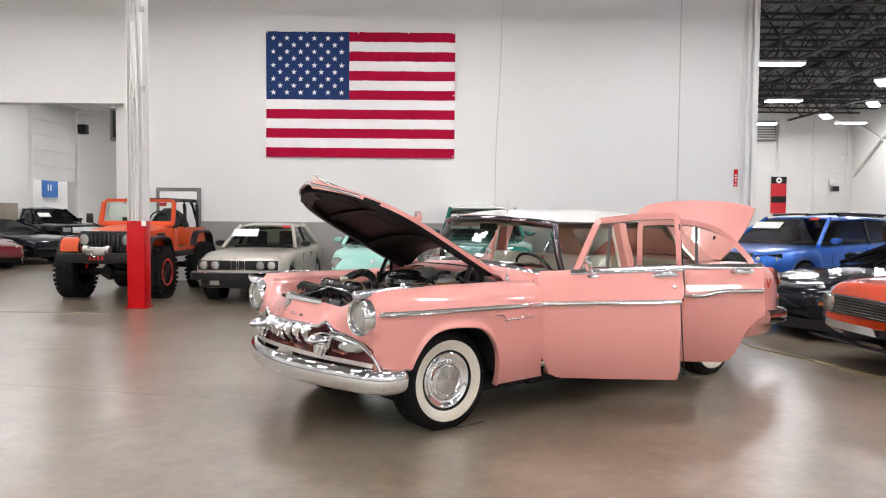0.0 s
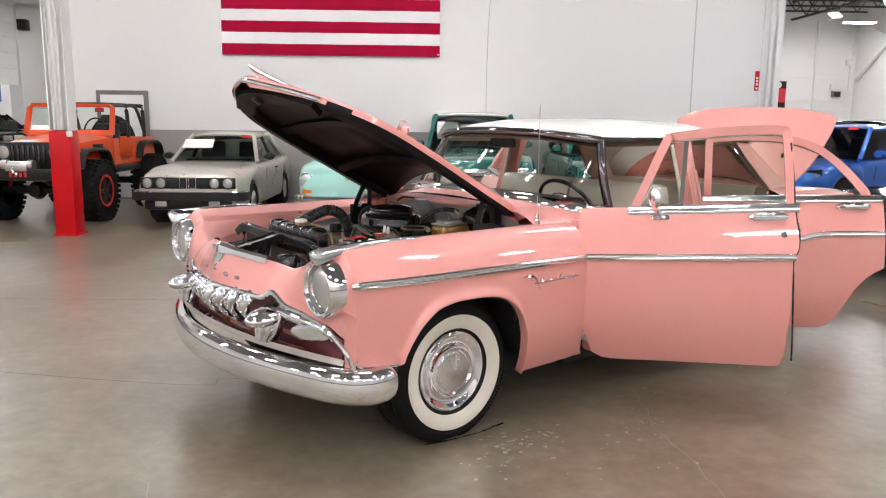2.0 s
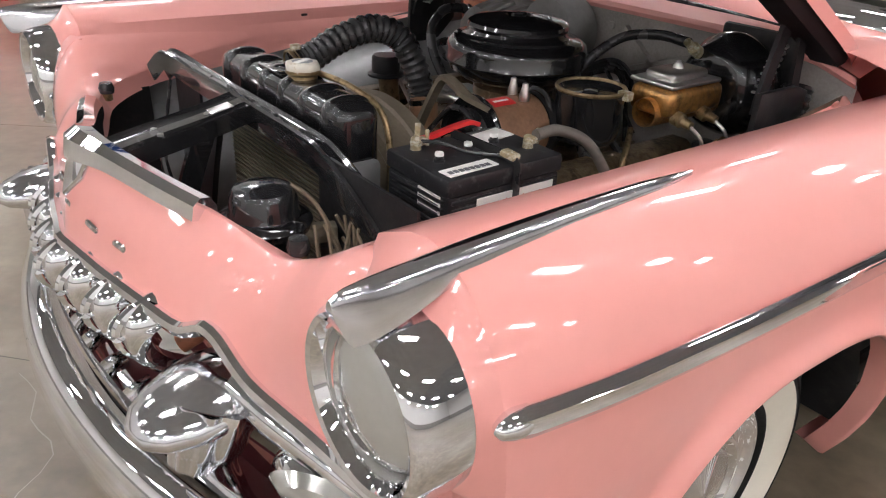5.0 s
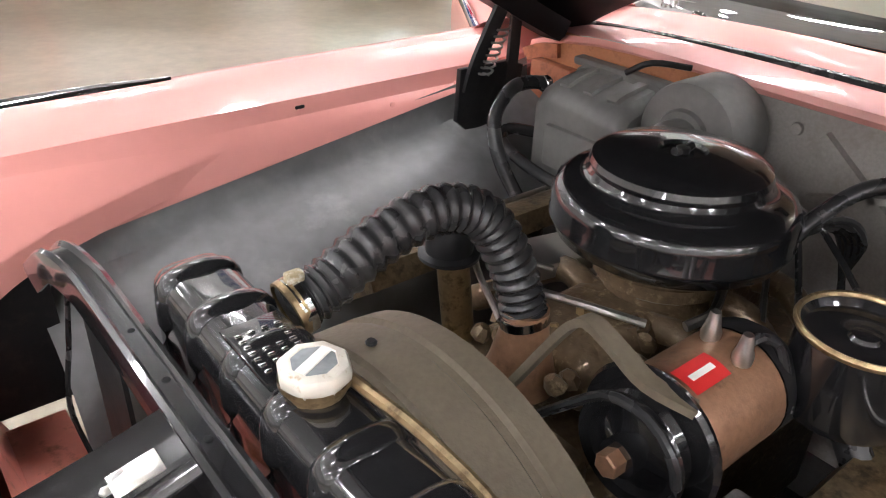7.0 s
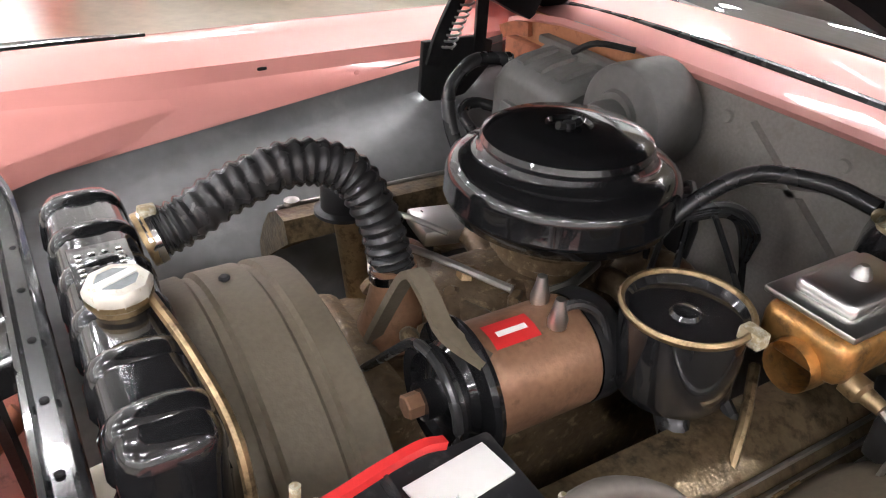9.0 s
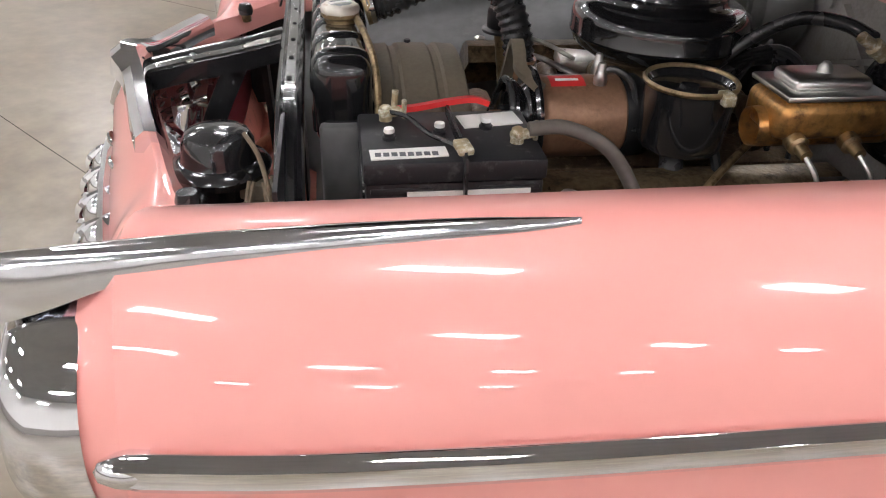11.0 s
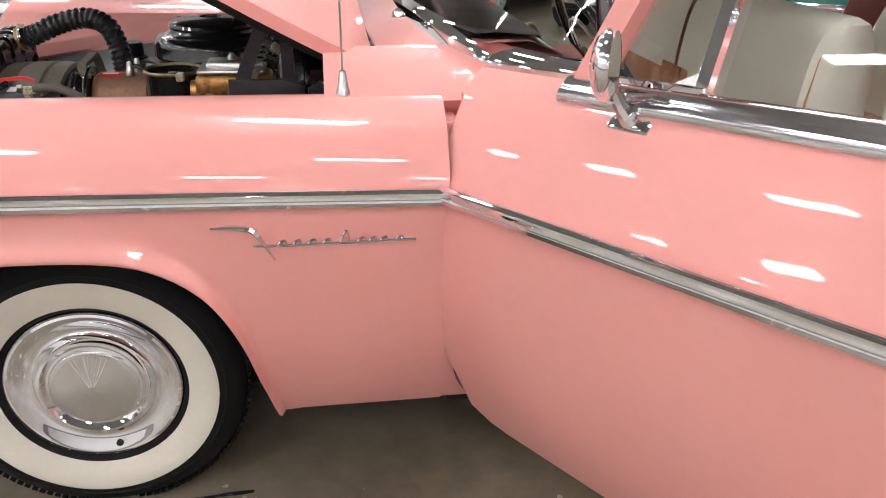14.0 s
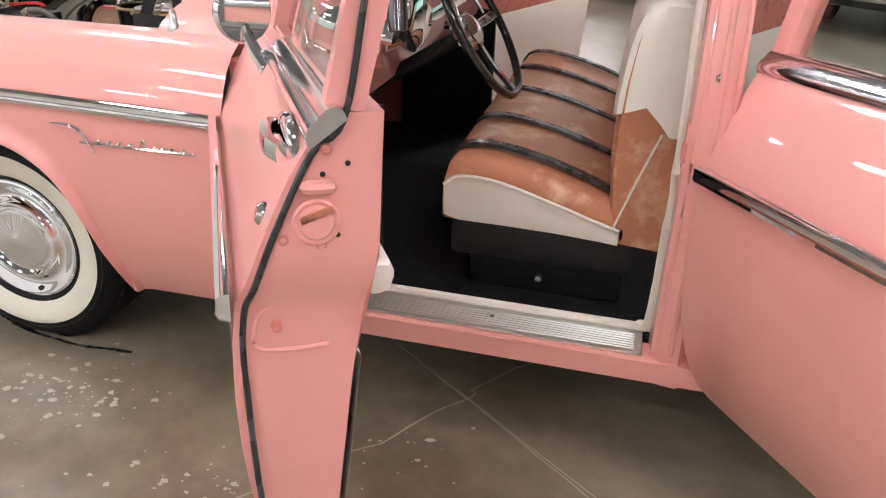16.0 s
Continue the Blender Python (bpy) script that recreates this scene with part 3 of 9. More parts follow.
part("cloth", slab(15.48, 16.2, 35.9, 35.93, 1.7, 3.1), mat("banner_red", (0.6, 0.03, 0.04), 0.6, grain=0.08), ban)
part("band", slab(15.48, 16.2, 35.885, 35.899, 2.2, 2.5), BLACKSATIN, ban)
part("heading", slab(15.48, 16.2, 35.89, 35.925, 3.1, 3.42), BLACKSATIN, ban)
part("emblem", lathe([(0.05, 0), (0.14, 0), (0.14, 0.02), (0.05, 0.02)], 20, (15.84, 35.88, 3.25), "y"), PAPER, ban)
vb = empty("control_box", "small dark control box on the far wall", "box")
in_hall(vb)
part("case", slab(18.3, 18.65, 35.8, 35.98, 2.75, 3.0, bevel=0.01), GREYMETAL, vb)
part("face", slab(18.33, 18.62, 35.785, 35.799, 2.78, 2.97), BLACKSATIN, vb)
br = empty("wall_brace", "white diagonal steel brace on the side wall", "brace")
in_hall(br)
part("strut", hose([(19.2, 35.7, 3.5), (19.2, 32.0, 5.9)], 0.09, n=1, seg=8), WHITEMETAL, br)
part("strut", hose([(19.2, 35.7, 6.0), (19.2, 33.0, 4.8)], 0.06, n=1, seg=8), WHITEMETAL, br)
rp = empty("steel_post", "white steel column with a glossy red painted base", "column")
in_hall(rp)
part("column", slab(8.62, 8.86, 14.6, 14.84, 1.36, 6.9), WHITEMETAL, rp)
part("base", slab(8.61, 8.87, 14.59, 14.85, 0, 1.36, bevel=0.012), REDPAINT, rp)
# floor marks
fl = tagged(new("floor_cracks"), "filled cracks and saw cuts in the concrete floor", "crack", "", "structure")


def streak(pts, w, bm=None, wob=0.01, n=10, z=0.0015):
    """A thin wandering line lying on the floor."""
    P = smooth_path([(x, y, z) for x, y in pts], n)
    bm = bm or bmesh.new()
    rows = []
    for i, p in enumerate(P):
        d = (P[min(i + 1, len(P) - 1)] - P[max(i - 1, 0)]).normalized()
        s = Vector((-d.y, d.x, 0))
        o = wob * noise.noise(Vector((p.x * 7, p.y * 7, 3.1)))
        k = w * (0.6 + 0.8 * abs(noise.noise(Vector((p.x * 9, p.y * 9, 1)))))
        rows.append([p + s * (o + k), p + s * (o - k)])
    return loft(rows, bm=bm)



# ---------------------------------------------------------------- the pink sedan
# Front axle at x = 0, the tail towards +x, the driver's side towards -y.
CAR = empty("vintage_sedan", "salmon pink vintage sedan with white roof, hood, trunk and doors open", "car")


def arch(x, cx, tbl):
    return smooth_lerp(x - cx, tbl)


FRONT_ARCH = [(-0.375, 0.487), (-0.365, 0.523), (-0.322, 0.602), (-0.269, 0.663), (-0.202, 0.710), (-0.112, 0.732), (-0.029, 0.736), (0.097, 0.731), (0.185, 0.714), (0.262, 0.672), (0.321, 0.606), (0.366, 0.507), (0.385, 0.43), (0.405, 0.34), (0.418, 0.27), (0.43, 0.262)]
# side skin below the crown: (drop from crown share, y share)
SIDE = [(0.664, 0.922), (0.676, 0.950), (0.687, 0.974), (0.715, 0.986), (0.76, 1.003), (0.80, 1.010), (0.84, 1.004), (0.878, 0.982), (0.912, 0.947), (0.938, 0.905), (0.954, 0.868), (0.962, 0.84)]
LOWER = [(0.84, 0.962), (0.78, 0.969), (0.70, 0.972), (0.60, 0.968), (0.50, 0.957), (0.42, 0.938), (0.34, 0.908), (0.26, 0.868), (0.2, 0.83)]


def low_y(z):
    return lerp(-z, [(-a, b) for a, b in LOWER])


def widen(x):
    return smooth_lerp(x, [(-0.64, -0.030), (-0.5, -0.012), (-0.2, 0.0), (0.3, 0.004), (0.8, 0.012)])


def skin(x, z_low, crown=1.0, flare=0.0):
    """One cross-section of the left side from the hood gutter to the lower edge."""
    w = widen(x)
    pts = []
    for y, z in SIDE:
        k = min(1, max(0, (y - 0.66) / 0.25))
        soft = max(0.0, min(1.0, (-0.15 - x) / 0.40)) if y < 0.68 else 0.0
        pts.append((x, -(y + w * k), z + soft * (0.953 - z) * 0.85))
    n = 24
    for i in range(1, n + 1):
        z = 0.84 + (z_low - 0.84) * i / n
        lip = flare * math.exp(-((z - z_low) / 0.032) ** 2)
        pts.append((x, -(low_y(z) + w + lip), z))
    # rolled lower edge
    y, z = pts[-1][1], pts[-1][2]
    pts += [(x, y + 0.003, z - 0.005), (x, y + 0.012, z - 0.008), (x, y + 0.05, z + 0.002)]
    return pts


def front_fender():
    xs = sorted(set(span(-0.60, -0.38, 9) + span(-0.38, -0.29, 14) + span(-0.29, 0.29, 26) + span(0.29, 0.44, 22) + span(0.44, 0.808, 12)))
    secs = []
    for x in xs:
        if x < -0.377:
            zl = lerp(x, [(-0.60, 0.525), (-0.55, 0.497), (-0.377, 0.478)])
            fl = 0
        elif x < 0.43:
            zl, fl = arch(x, 0, FRONT_ARCH), 0.024
        else:
            zl, fl = lerp(x, [(0.43, 0.262), (0.47, 0.268), (0.808, 0.278)]), 0
        secs.append(skin(x, zl, flare=fl))
    # rounded rear edge at the door gap
    return loft(secs)


def fender_heel():
    """Lower rear corner of the fender, reaching back under the door's rounded edge."""
    secs = []
    for x in span(0.806, 0.885, 10):
        zt, zb = lerp(x, [(0.806, 0.56), (0.815, 0.49), (0.825, 0.41), (0.84, 0.35), (0.86, 0.307), (0.885, 0.281)]), 0.278
        row = [(x, -(low_y(z) + widen(0.808) - 0.001), z) for z in span(zt, zb, 10)]
        y = row[-1][1]
        secs.append([(x, row[0][1] + 0.03, zt)] + row + [(x, y + 0.012, zb - 0.008), (x, y + 0.05, zb + 0.002)])
    return loft(secs)


def lamp_collar(s):
    return lathe([(0.118, -0.650), (0.121, -0.635), (0.126, -0.60), (0.130, -0.54)], 40, (0, s * 0.80, 0.832), "x")


def headlamp_pod():
    """Pink fender nose that closes over the lamp, from the fender's front section to the bezel."""
    src = skin(-0.60, 0.72)
    secs = []
    for k, x in enumerate(span(-0.60, -0.650, 5)):
        t = k / 4
        row = []
        for px, py, pz in src[1:-2]:
            a = math.atan2(pz - 0.835, py + 0.80)
            r = 0.119
            row.append((x, py + (-0.80 + r * math.cos(a) - py) * t ** 0.8, pz + (0.835 + r * math.sin(a) - pz) * t ** 0.8))
        secs.append(row)
    return loft(secs)


def both(name, maker, material, parent, label=""):
    bm = maker()
    other = mirrored(bm)
    return part(name, bm, material, parent, label), part(name, other, material, parent, label)


fender_l, fender_r = both("front_fender", front_fender, PINK, CAR)
both("fender_heel", fender_heel, PINK, CAR)
for f, s in ((fender_l, -1), (fender_r, 1)):
    # headlamp: chrome bezel, lens, visor
    hl = part("headlamp", lathe([(0.128, 0.0), (0.1275, -0.02), (0.1245, -0.046), (0.119, -0.066), (0.112, -0.073), (0.105, -0.070), (0.098, -0.055), (0.094, -0.03), (0.128, 0.0)], 56, (-0.634, s * 0.80, 0.832), "x"), CHROME, f, "chrome headlamp bezel")
    part("lens", lathe([(0, -0.066), (0.03, -0.065), (0.065, -0.058), (0.086, -0.045), (0.095, -0.03)], 40, (-0.637, s * 0.80, 0.832), "x"), LENS, hl, "clear ribbed headlamp glass")
    part("pod", headlamp_pod() if s < 0 else mirrored(headlamp_pod()), PINK, f)
    part("lamp_collar", lamp_collar(s), PINK, f)
    # chrome spear along the crown
    secs = []
    for x in [-0.748, -0.745, -0.740, -0.734] + span(-0.728, -0.168, 34):
        t = (x + 0.748) / 0.58
        w = smooth_lerp(t, [(0, 0.006), (0.03, 0.013), (0.10, 0.019), (0.2, 0.020), (0.45, 0.018), (0.7, 0.014), (0.92, 0.009), (1, 0.003)])
        top = smooth_lerp(x, [(-0.748, 0.998), (-0.735, 1.006), (-0.69, 1.011), (-0.5, 1.019), (-0.3, 1.020), (-0.168, 1.014)])
        low = smooth_lerp(x, [(-0.748, 0.986), (-0.740, 0.964), (-0.729, 0.944), (-0.70, 0.948), (-0.661, 0.960), (-0.60, 0.982), (-0.548, 0.995), (-0.168, 1.003)])
        cy = lerp(x, [(-0.748, 0.826), (-0.5, 0.821), (-0.168, 0.813)])
        secs.append([(x, s * (cy + w * a), low + (top - low) * b) for a, b in ((1.0, 0), (0.96, 0.25), (0.86, 0.52), (0.66, 0.78), (0.38, 0.93), (0.06, 1.0), (-0.22, 0.97), (-0.52, 0.80), (-0.80, 0.48), (-1.0, 0.0))])
    part("spear", loft(secs, caps=True, closed=True), SPEARCHROME, f, "chrome fender spear")
    # side moulding
    pts = [(x, s * (0.968 + widen(x)), lerp(x, [(-0.60, 0.856), (0.81, 0.838)])) for x in span(-0.60, 0.806, 12)]
    part("side_trim", sweep(pts, [(0.0, -0.018), (0.010 * -s, -0.016), (0.015 * -s, -0.006), (0.012 * -s, 0.004), (0.013 * -s, 0.012), (0.004 * -s, 0.018), (-0.004 * -s, 0.018), (-0.004 * -s, -0.018)], scale=lambda t: min(1, 0.8 + t * 14)), CHROME, f, "chrome side moulding")
    part("trim_tip", lathe([(0, -0.02), (0.010, -0.014), (0.016, 0.0), (0.018, 0.012), (0.016, 0.03)], 16, (-0.603, s * (0.966 + widen(-0.6)), 0.855), "x"), CHROME, f)
    # inner arch and splash panel
    part("inner_panel", box((0.74, 0.012, 0.50), (0.11, s * 0.60, 0.47), bevel=0.004), BLACKSATIN, f, "black inner wheel-well panel")
    pts = [(-0.385, 0.42), (-0.378, 0.48), (-0.36, 0.53), (-0.29, 0.64), (-0.2, 0.70), (0.0, 0.725), (0.2, 0.705), (0.30, 0.64), (0.36, 0.53), (0.40, 0.40), (0.405, 0.36)]
    part("wheelhouse", loft([[(x, s * y, z) for x, z in pts] for y in (0.93, 0.80, 0.66)]), BLACKSATIN, f, "black inner wheelhouse")


# fender script: a rising stroke with a bar of small joined bumps
def script():
    bm = bmesh.new()
    y0 = -0.986
    sweep([(0.325, y0, 0.790), (0.37, y0, 0.790), (0.405, y0, 0.782), (0.425, y0, 0.755), (0.446, y0, 0.716)], ring(0.004, 6), bm, 6, scale=lambda t: 0.6 + 1.6 * math.sin(math.pi * min(1, t * 1.1)) * 0.6)
    hose([(0.405, y0, 0.748), (0.55, y0, 0.748), (0.735, y0, 0.751)], 0.0032, bm, 4, 6)
    for k, x in enumerate((0.462, 0.492, 0.522, 0.552, 0.588, 0.622, 0.645, 0.668, 0.70)):
        h = 0.026 if k == 4 else 0.010
        hose([(x - 0.008, y0, 0.748), (x - 0.002, y0, 0.748 + h * 0.7), (x + 0.006, y0, 0.748 + h), (x + 0.009, y0, 0.748)], 0.0028, bm, 4, 5)
    return bm


both("fender_script", script, CHROME, CAR, "chrome script badge")

# radio antenna on the driver's fender
ant = part("antenna", lathe([(0.018, 0), (0.018, 0.008), (0.012, 0.02), (0.008, 0.05), (0.006, 0.055), (0, 0.056)], 14, (0.60, -0.80, 1.005)), DULLCHROME, CAR)
part("mast", hose([(0.60, -0.80, 1.05), (0.598, -0.802, 1.3), (0.594, -0.805, 1.62)], 0.0022, n=2, seg=6), STEEL, ant)


# ---- nose: panel between the lamps, grille, bumper
RIM = [(0, -0.765), (0.25, -0.688), (0.35, -0.660), (0.43, -0.635), (0.48, -0.618), (0.52, -0.592), (0.56, -0.545), (0.59, -0.48), (0.615, -0.40), (0.64, -0.28), (0.655, -0.15), (0.664, -0.05)]


def nose_edge(y):
    """Front edge of the hood opening, with its wide round corners."""
    a = abs(y)
    return smooth_lerp(a, RIM), smooth_lerp(a, [(0, 0.915), (0.25, 0.888), (0.35, 0.876), (0.43, 0.864), (0.48, 0.857), (0.52, 0.857), (0.56, 0.864), (0.59, 0.874), (0.615, 0.884), (0.64, 0.900), (0.664, 0.922)])


def nose_low(y):
    """Upper rim of the grille opening, with a scallop over each bumper guard."""
    a = abs(y)
    bump = 0.045 * math.exp(-((a - 0.47) / 0.055) ** 2)
    return lerp(a, [(0, -0.830), (0.17, -0.803), (0.31, -0.773), (0.43, -0.746), (0.55, -0.720), (0.68, -0.692), (0.8, -0.655), (0.875, -0.628)]), lerp(a, [(0, 0.745), (0.3, 0.738), (0.5, 0.725), (0.68, 0.705), (0.8, 0.665), (0.875, 0.60)]) + bump


def nose():
    secs = []
    side = span(0.56, 0.664, 22)
    for y in [-q for q in reversed(side)] + span(-0.545, 0.545, 57) + side:
        a = abs(y)
        (x0, z0), (x1, z1) = nose_edge(y), nose_low(y)
        row = [(x0 + 0.02, y, z0 - 0.04), (x0 + 0.008, y, z0 - 0.016), (x0 + 0.002, y, z0 - 0.004)]
        k = min(1, max(0, (a - 0.50) / 0.16))
        k = k * k * (3 - 2 * k)
        xm = min(x0 - 0.012, lerp(a, [(0.35, -0.665), (0.5, -0.650), (0.6, -0.620), (0.66, -0.60)]))
        zm = lerp(a, [(0.0, 0.912), (0.31, 0.884), (0.42, 0.871), (0.5, 0.866), (0.56, 0.888), (0.6, 0.911), (0.64, 0.938), (0.664, 0.949)])
        for t in span(0, 1, 10):
            e = t * t * (3 - 2 * t)
            row.append((x0 + (xm - x0) * t, y, z0 + (zm - z0) * e + 0.006 * math.sin(math.pi * t) * min(1, (x0 - xm) * 8)))
        for t in span(0.08, 1, 12):
            bulge = 0.009 * math.sin(math.pi * t)
            row.append((xm + (x1 - xm) * t - bulge - 0.02 * k * math.sin(math.pi * t), y, zm + (z1 - zm) * t + bulge * 0.4 + 0.030 * k * math.sin(math.pi * t ** 0.7)))
        secs.append(row)
    return loft(secs)


def nose_shoulder():
    """Strip that carries the nose panel on round to the lamp pod."""
    secs = []
    for y in span(-0.663, -0.712, 6):
        x1, z1 = nose_low(y)
        top = lerp(-y, [(0.663, 0.949), (0.712, 0.958)])
        row = [(-0.590, y, top), (-0.605, y, top - 0.002)]
        for t in span(0.08, 1, 10):
            row.append((-0.605 + (x1 + 0.605) * t - 0.029 * math.sin(math.pi * t), y, top + (z1 - top) * t + 0.030 * math.sin(math.pi * t ** 0.7)))
        secs.append(row)
    return loft(secs)


nose_ob = part("nose_panel", nose(), PINK, CAR)
# corner filling between the nose, the lamp and the fender
def corner():
    secs = []
    for t in span(0, 1, 10):
        y = -(0.68 + 0.235 * t)
        xl, zl = nose_low(-min(0.875, 0.68 + 0.2 * t))
        top = lerp(t, [(0, 0.80), (0.3, 0.73), (0.6, 0.71), (1, 0.735)])
        xt = lerp(t, [(0, -0.675), (0.5, -0.655), (0.8, -0.635), (1, -0.60)])
        xb = lerp(t, [(0, -0.692), (0.5, -0.660), (0.8, -0.632), (1, -0.595)])
        secs.append([(xt + 0.03, y + 0.01, top + 0.05), (xt, y, top), ((xt + xb) / 2 - 0.008, y, (top + zl) / 2), (xb, y, min(zl, top - 0.01))])
    return loft(secs)


both("nose_shoulder", nose_shoulder, PINK, CAR)
both("nose_corner", corner, PINK, CAR)


def lamp_fill():
    """Smooth skin from the nose panel's side to the lamp's inner rim."""
    xl, zl = nose_low(0.655)
    side = [(0, Vector((-0.600, -0.657, 0.951))), (0.25, Vector((-0.622, -0.656, 0.900))), (0.55, Vector((-0.655, -0.655, 0.820))), (1, Vector((xl - 0.004, -0.655, zl)))]
    secs = []
    for t in span(0, 1, 12):
        ang = radians(140 + 90 * t)
        n = Vector([lerp(t, [(q, v[i]) for q, v in side]) for i in range(3)])
        c = Vector((-0.648, -(0.80 + 0.125 * math.cos(ang)), 0.833 + 0.125 * math.sin(ang)))
        secs.append([n + (c - n) * q + Vector((-0.006 * math.sin(math.pi * q), 0, 0.004 * math.sin(math.pi * q))) for q in span(0, 1, 7)])
    return loft(secs)


both("lamp_fill", lamp_fill, PINK, CAR)
both("fender_bead", lambda: sweep([(x, -(low_y(z) + widen(x) + 0.001), z) for x, z in ((-0.60, 0.535), (-0.59, 0.512), (-0.565, 0.499), (-0.50, 0.491), (-0.44, 0.485), (-0.385, 0.480))], ring(0.006, 8), n=4), CHROME, CAR, "thin chrome bead along the fender's edge")


def corner_low():
    """Fender front between the grille end and the side, down to the bumper."""
    secs = []
    for z in span(0.745, 0.50, 12):
        secs.append([(-0.625, -0.885, z), (-0.618, -0.90, z), (-0.605, -low_y(z) + 0.038, z), (-0.60, -low_y(z) - widen(-0.6), z)])
    return loft(secs)


both("fender_front", corner_low, PINK, CAR)


# chrome grille rim: along the nose, down the ends, back along the bottom
def grille_rim():
    pts = []
    for y in span(-0.875, 0.875, 60):
        x, z = nose_low(y)
        pts.append((x - 0.008, y, z - 0.006))
    left = [(-0.60, -0.925, 0.485), (-0.612, -0.918, 0.52), (-0.622, -0.905, 0.56)]
    right = [(x, -y, z) for x, y, z in reversed(left)]
    return sweep(left + pts + right, ring(0.013, 8), None, 2)


part("grille_rim", grille_rim(), CHROME, CAR)
part("grille_cavity", loft([[(-0.63 - 0.05 * (1 - (y / 0.86) ** 2), y, 0.74), (-0.59 - 0.05 * (1 - (y / 0.86) ** 2), y, 0.62), (-0.63 - 0.05 * (1 - (y / 0.86) ** 2), y, 0.52)] for y in span(-0.86, 0.86, 11)]), mat("maroon_grille_paint", (0.17, 0.028, 0.034), 0.4, coat=0.2), CAR, "dark red grille cavity")
# lower valance and inner shelf
part("grille_shelf", sweep([(-0.59, -0.86, 0.515), (-0.67, -0.72, 0.53), (-0.765, -0.4, 0.54), (-0.80, 0, 0.545), (-0.765, 0.4, 0.54), (-0.67, 0.72, 0.53), (-0.59, 0.86, 0.515)], [(-0.05, -0.01), (0.045, -0.016), (0.055, 0.0), (0.04, 0.014), (-0.05, 0.02)], n=5), CHROME, CAR, "chrome grille shelf")
# grille teeth: seven curved upright bars
tooth_pts = lambda y, x: [(x + 0.02, y, 0.728), (x - 0.02, y, 0.722), (x - 0.052, y, 0.700), (x - 0.050, y, 0.662), (x - 0.022, y, 0.622), (x + 0.02, y, 0.595)]
for k in range(-3, 4):
    y = k * 0.098
    x = lerp(abs(y), [(0, -0.800), (0.17, -0.775), (0.31, -0.745)])
    part("grille_tooth", sweep(tooth_pts(y, x), [(-0.034, -0.014), (-0.031, 0.004), (-0.022, 0.018), (-0.010, 0.027), (0.0, 0.030), (0.010, 0.027), (0.022, 0.018), (0.031, 0.004), (0.034, -0.014)], n=5, up=(-1, 0, 0.2), scale=lambda t: (0.62 + 0.5 * math.sin(math.pi * min(1, t * 1.25 + 0.1)) - 0.25 * t, 1.0 - 0.25 * t)), CHROME, CAR, "heavy chrome grille tooth")
    part("tooth_ridge", sweep([(x - 0.015, y, 0.742), (x - 0.055, y, 0.730), (x - 0.082, y, 0.702), (x - 0.078, y, 0.665), (x - 0.045, y, 0.628)], ring(0.007, 8), n=4, scale=lambda t: 0.5 + math.sin(math.pi * (0.1 + 0.8 * t))), CHROME, CAR)
for s in (-1, 1):
    # turn lamps inside the grille ends
    tl = part("turn_lamp", lathe([(0, -0.06), (0.03, -0.055), (0.046, -0.03), (0.05, 0.0), (0.045, 0.03)], 24, m=pose(-0.655, s * 0.70, 0.625, 0, 0, s * -30) @ Matrix.Diagonal((1, 2.3, 0.82, 1)) @ AXES["x"]), CHROME, CAR, "chrome turn-signal housing")
    part("lens", lathe([(0, -0.022), (0.03, -0.018), (0.042, 0.0)], 24, m=pose(-0.698, s * 0.725, 0.625, 0, 0, s * -30) @ Matrix.Diagonal((1, 2.3, 0.82, 1)) @ AXES["x"]), LENS, tl)
    part("grille_wing", sweep([(-0.742, s * 0.515, 0.694), (-0.722, s * 0.60, 0.680), (-0.700, s * 0.69, 0.672), (-0.668, s * 0.79, 0.648), (-0.632, s * 0.868, 0.598)], [(-0.030, -0.006), (-0.022, 0.006), (-0.006, 0.012), (0.010, 0.010), (0.024, 0.002), (0.028, -0.008)], n=5, up=(-1, 0, 0.6), scale=lambda t: 1.0 - 0.45 * t), CHROME, CAR, "chrome wing over the turn lamp")
    # bullet-shaped bumper guards
    g = part("bumper_guard", lathe([(0, -0.125), (0.022, -0.118), (0.042, -0.096), (0.058, -0.055), (0.066, -0.01), (0.067, 0.04), (0.055, 0.08), (0.02, 0.10), (0, 0.105)], 28, m=pose(-0.770, s * 0.475, 0.662, 0, -7, s * -10)@ Matrix.Diagonal((0.92, 1.30, 0.66, 1)) @ AXES["x"]), SPEARCHROME, CAR, "chrome bullet bumper guard")
    part("guard_stem", sweep([(-0.752, s * 0.475, 0.676), (-0.768, s * 0.475, 0.61), (-0.776, s * 0.473, 0.580), (-0.785, s * 0.472, 0.548)], [(0.064 * (1 + 0.045 * math.cos(12 * q)) * math.cos(q), 0.058 * (1 + 0.045 * math.cos(12 * q)) * math.sin(q)) for q in span(0, 2 * math.pi, 73)[:-1]], n=6, up=(-1, 0, 0), scale=lambda t: (1.42 - 0.75 * t, 1.22 - 0.42 * t)), SPEARCHROME, g, "fluted chrome stem")


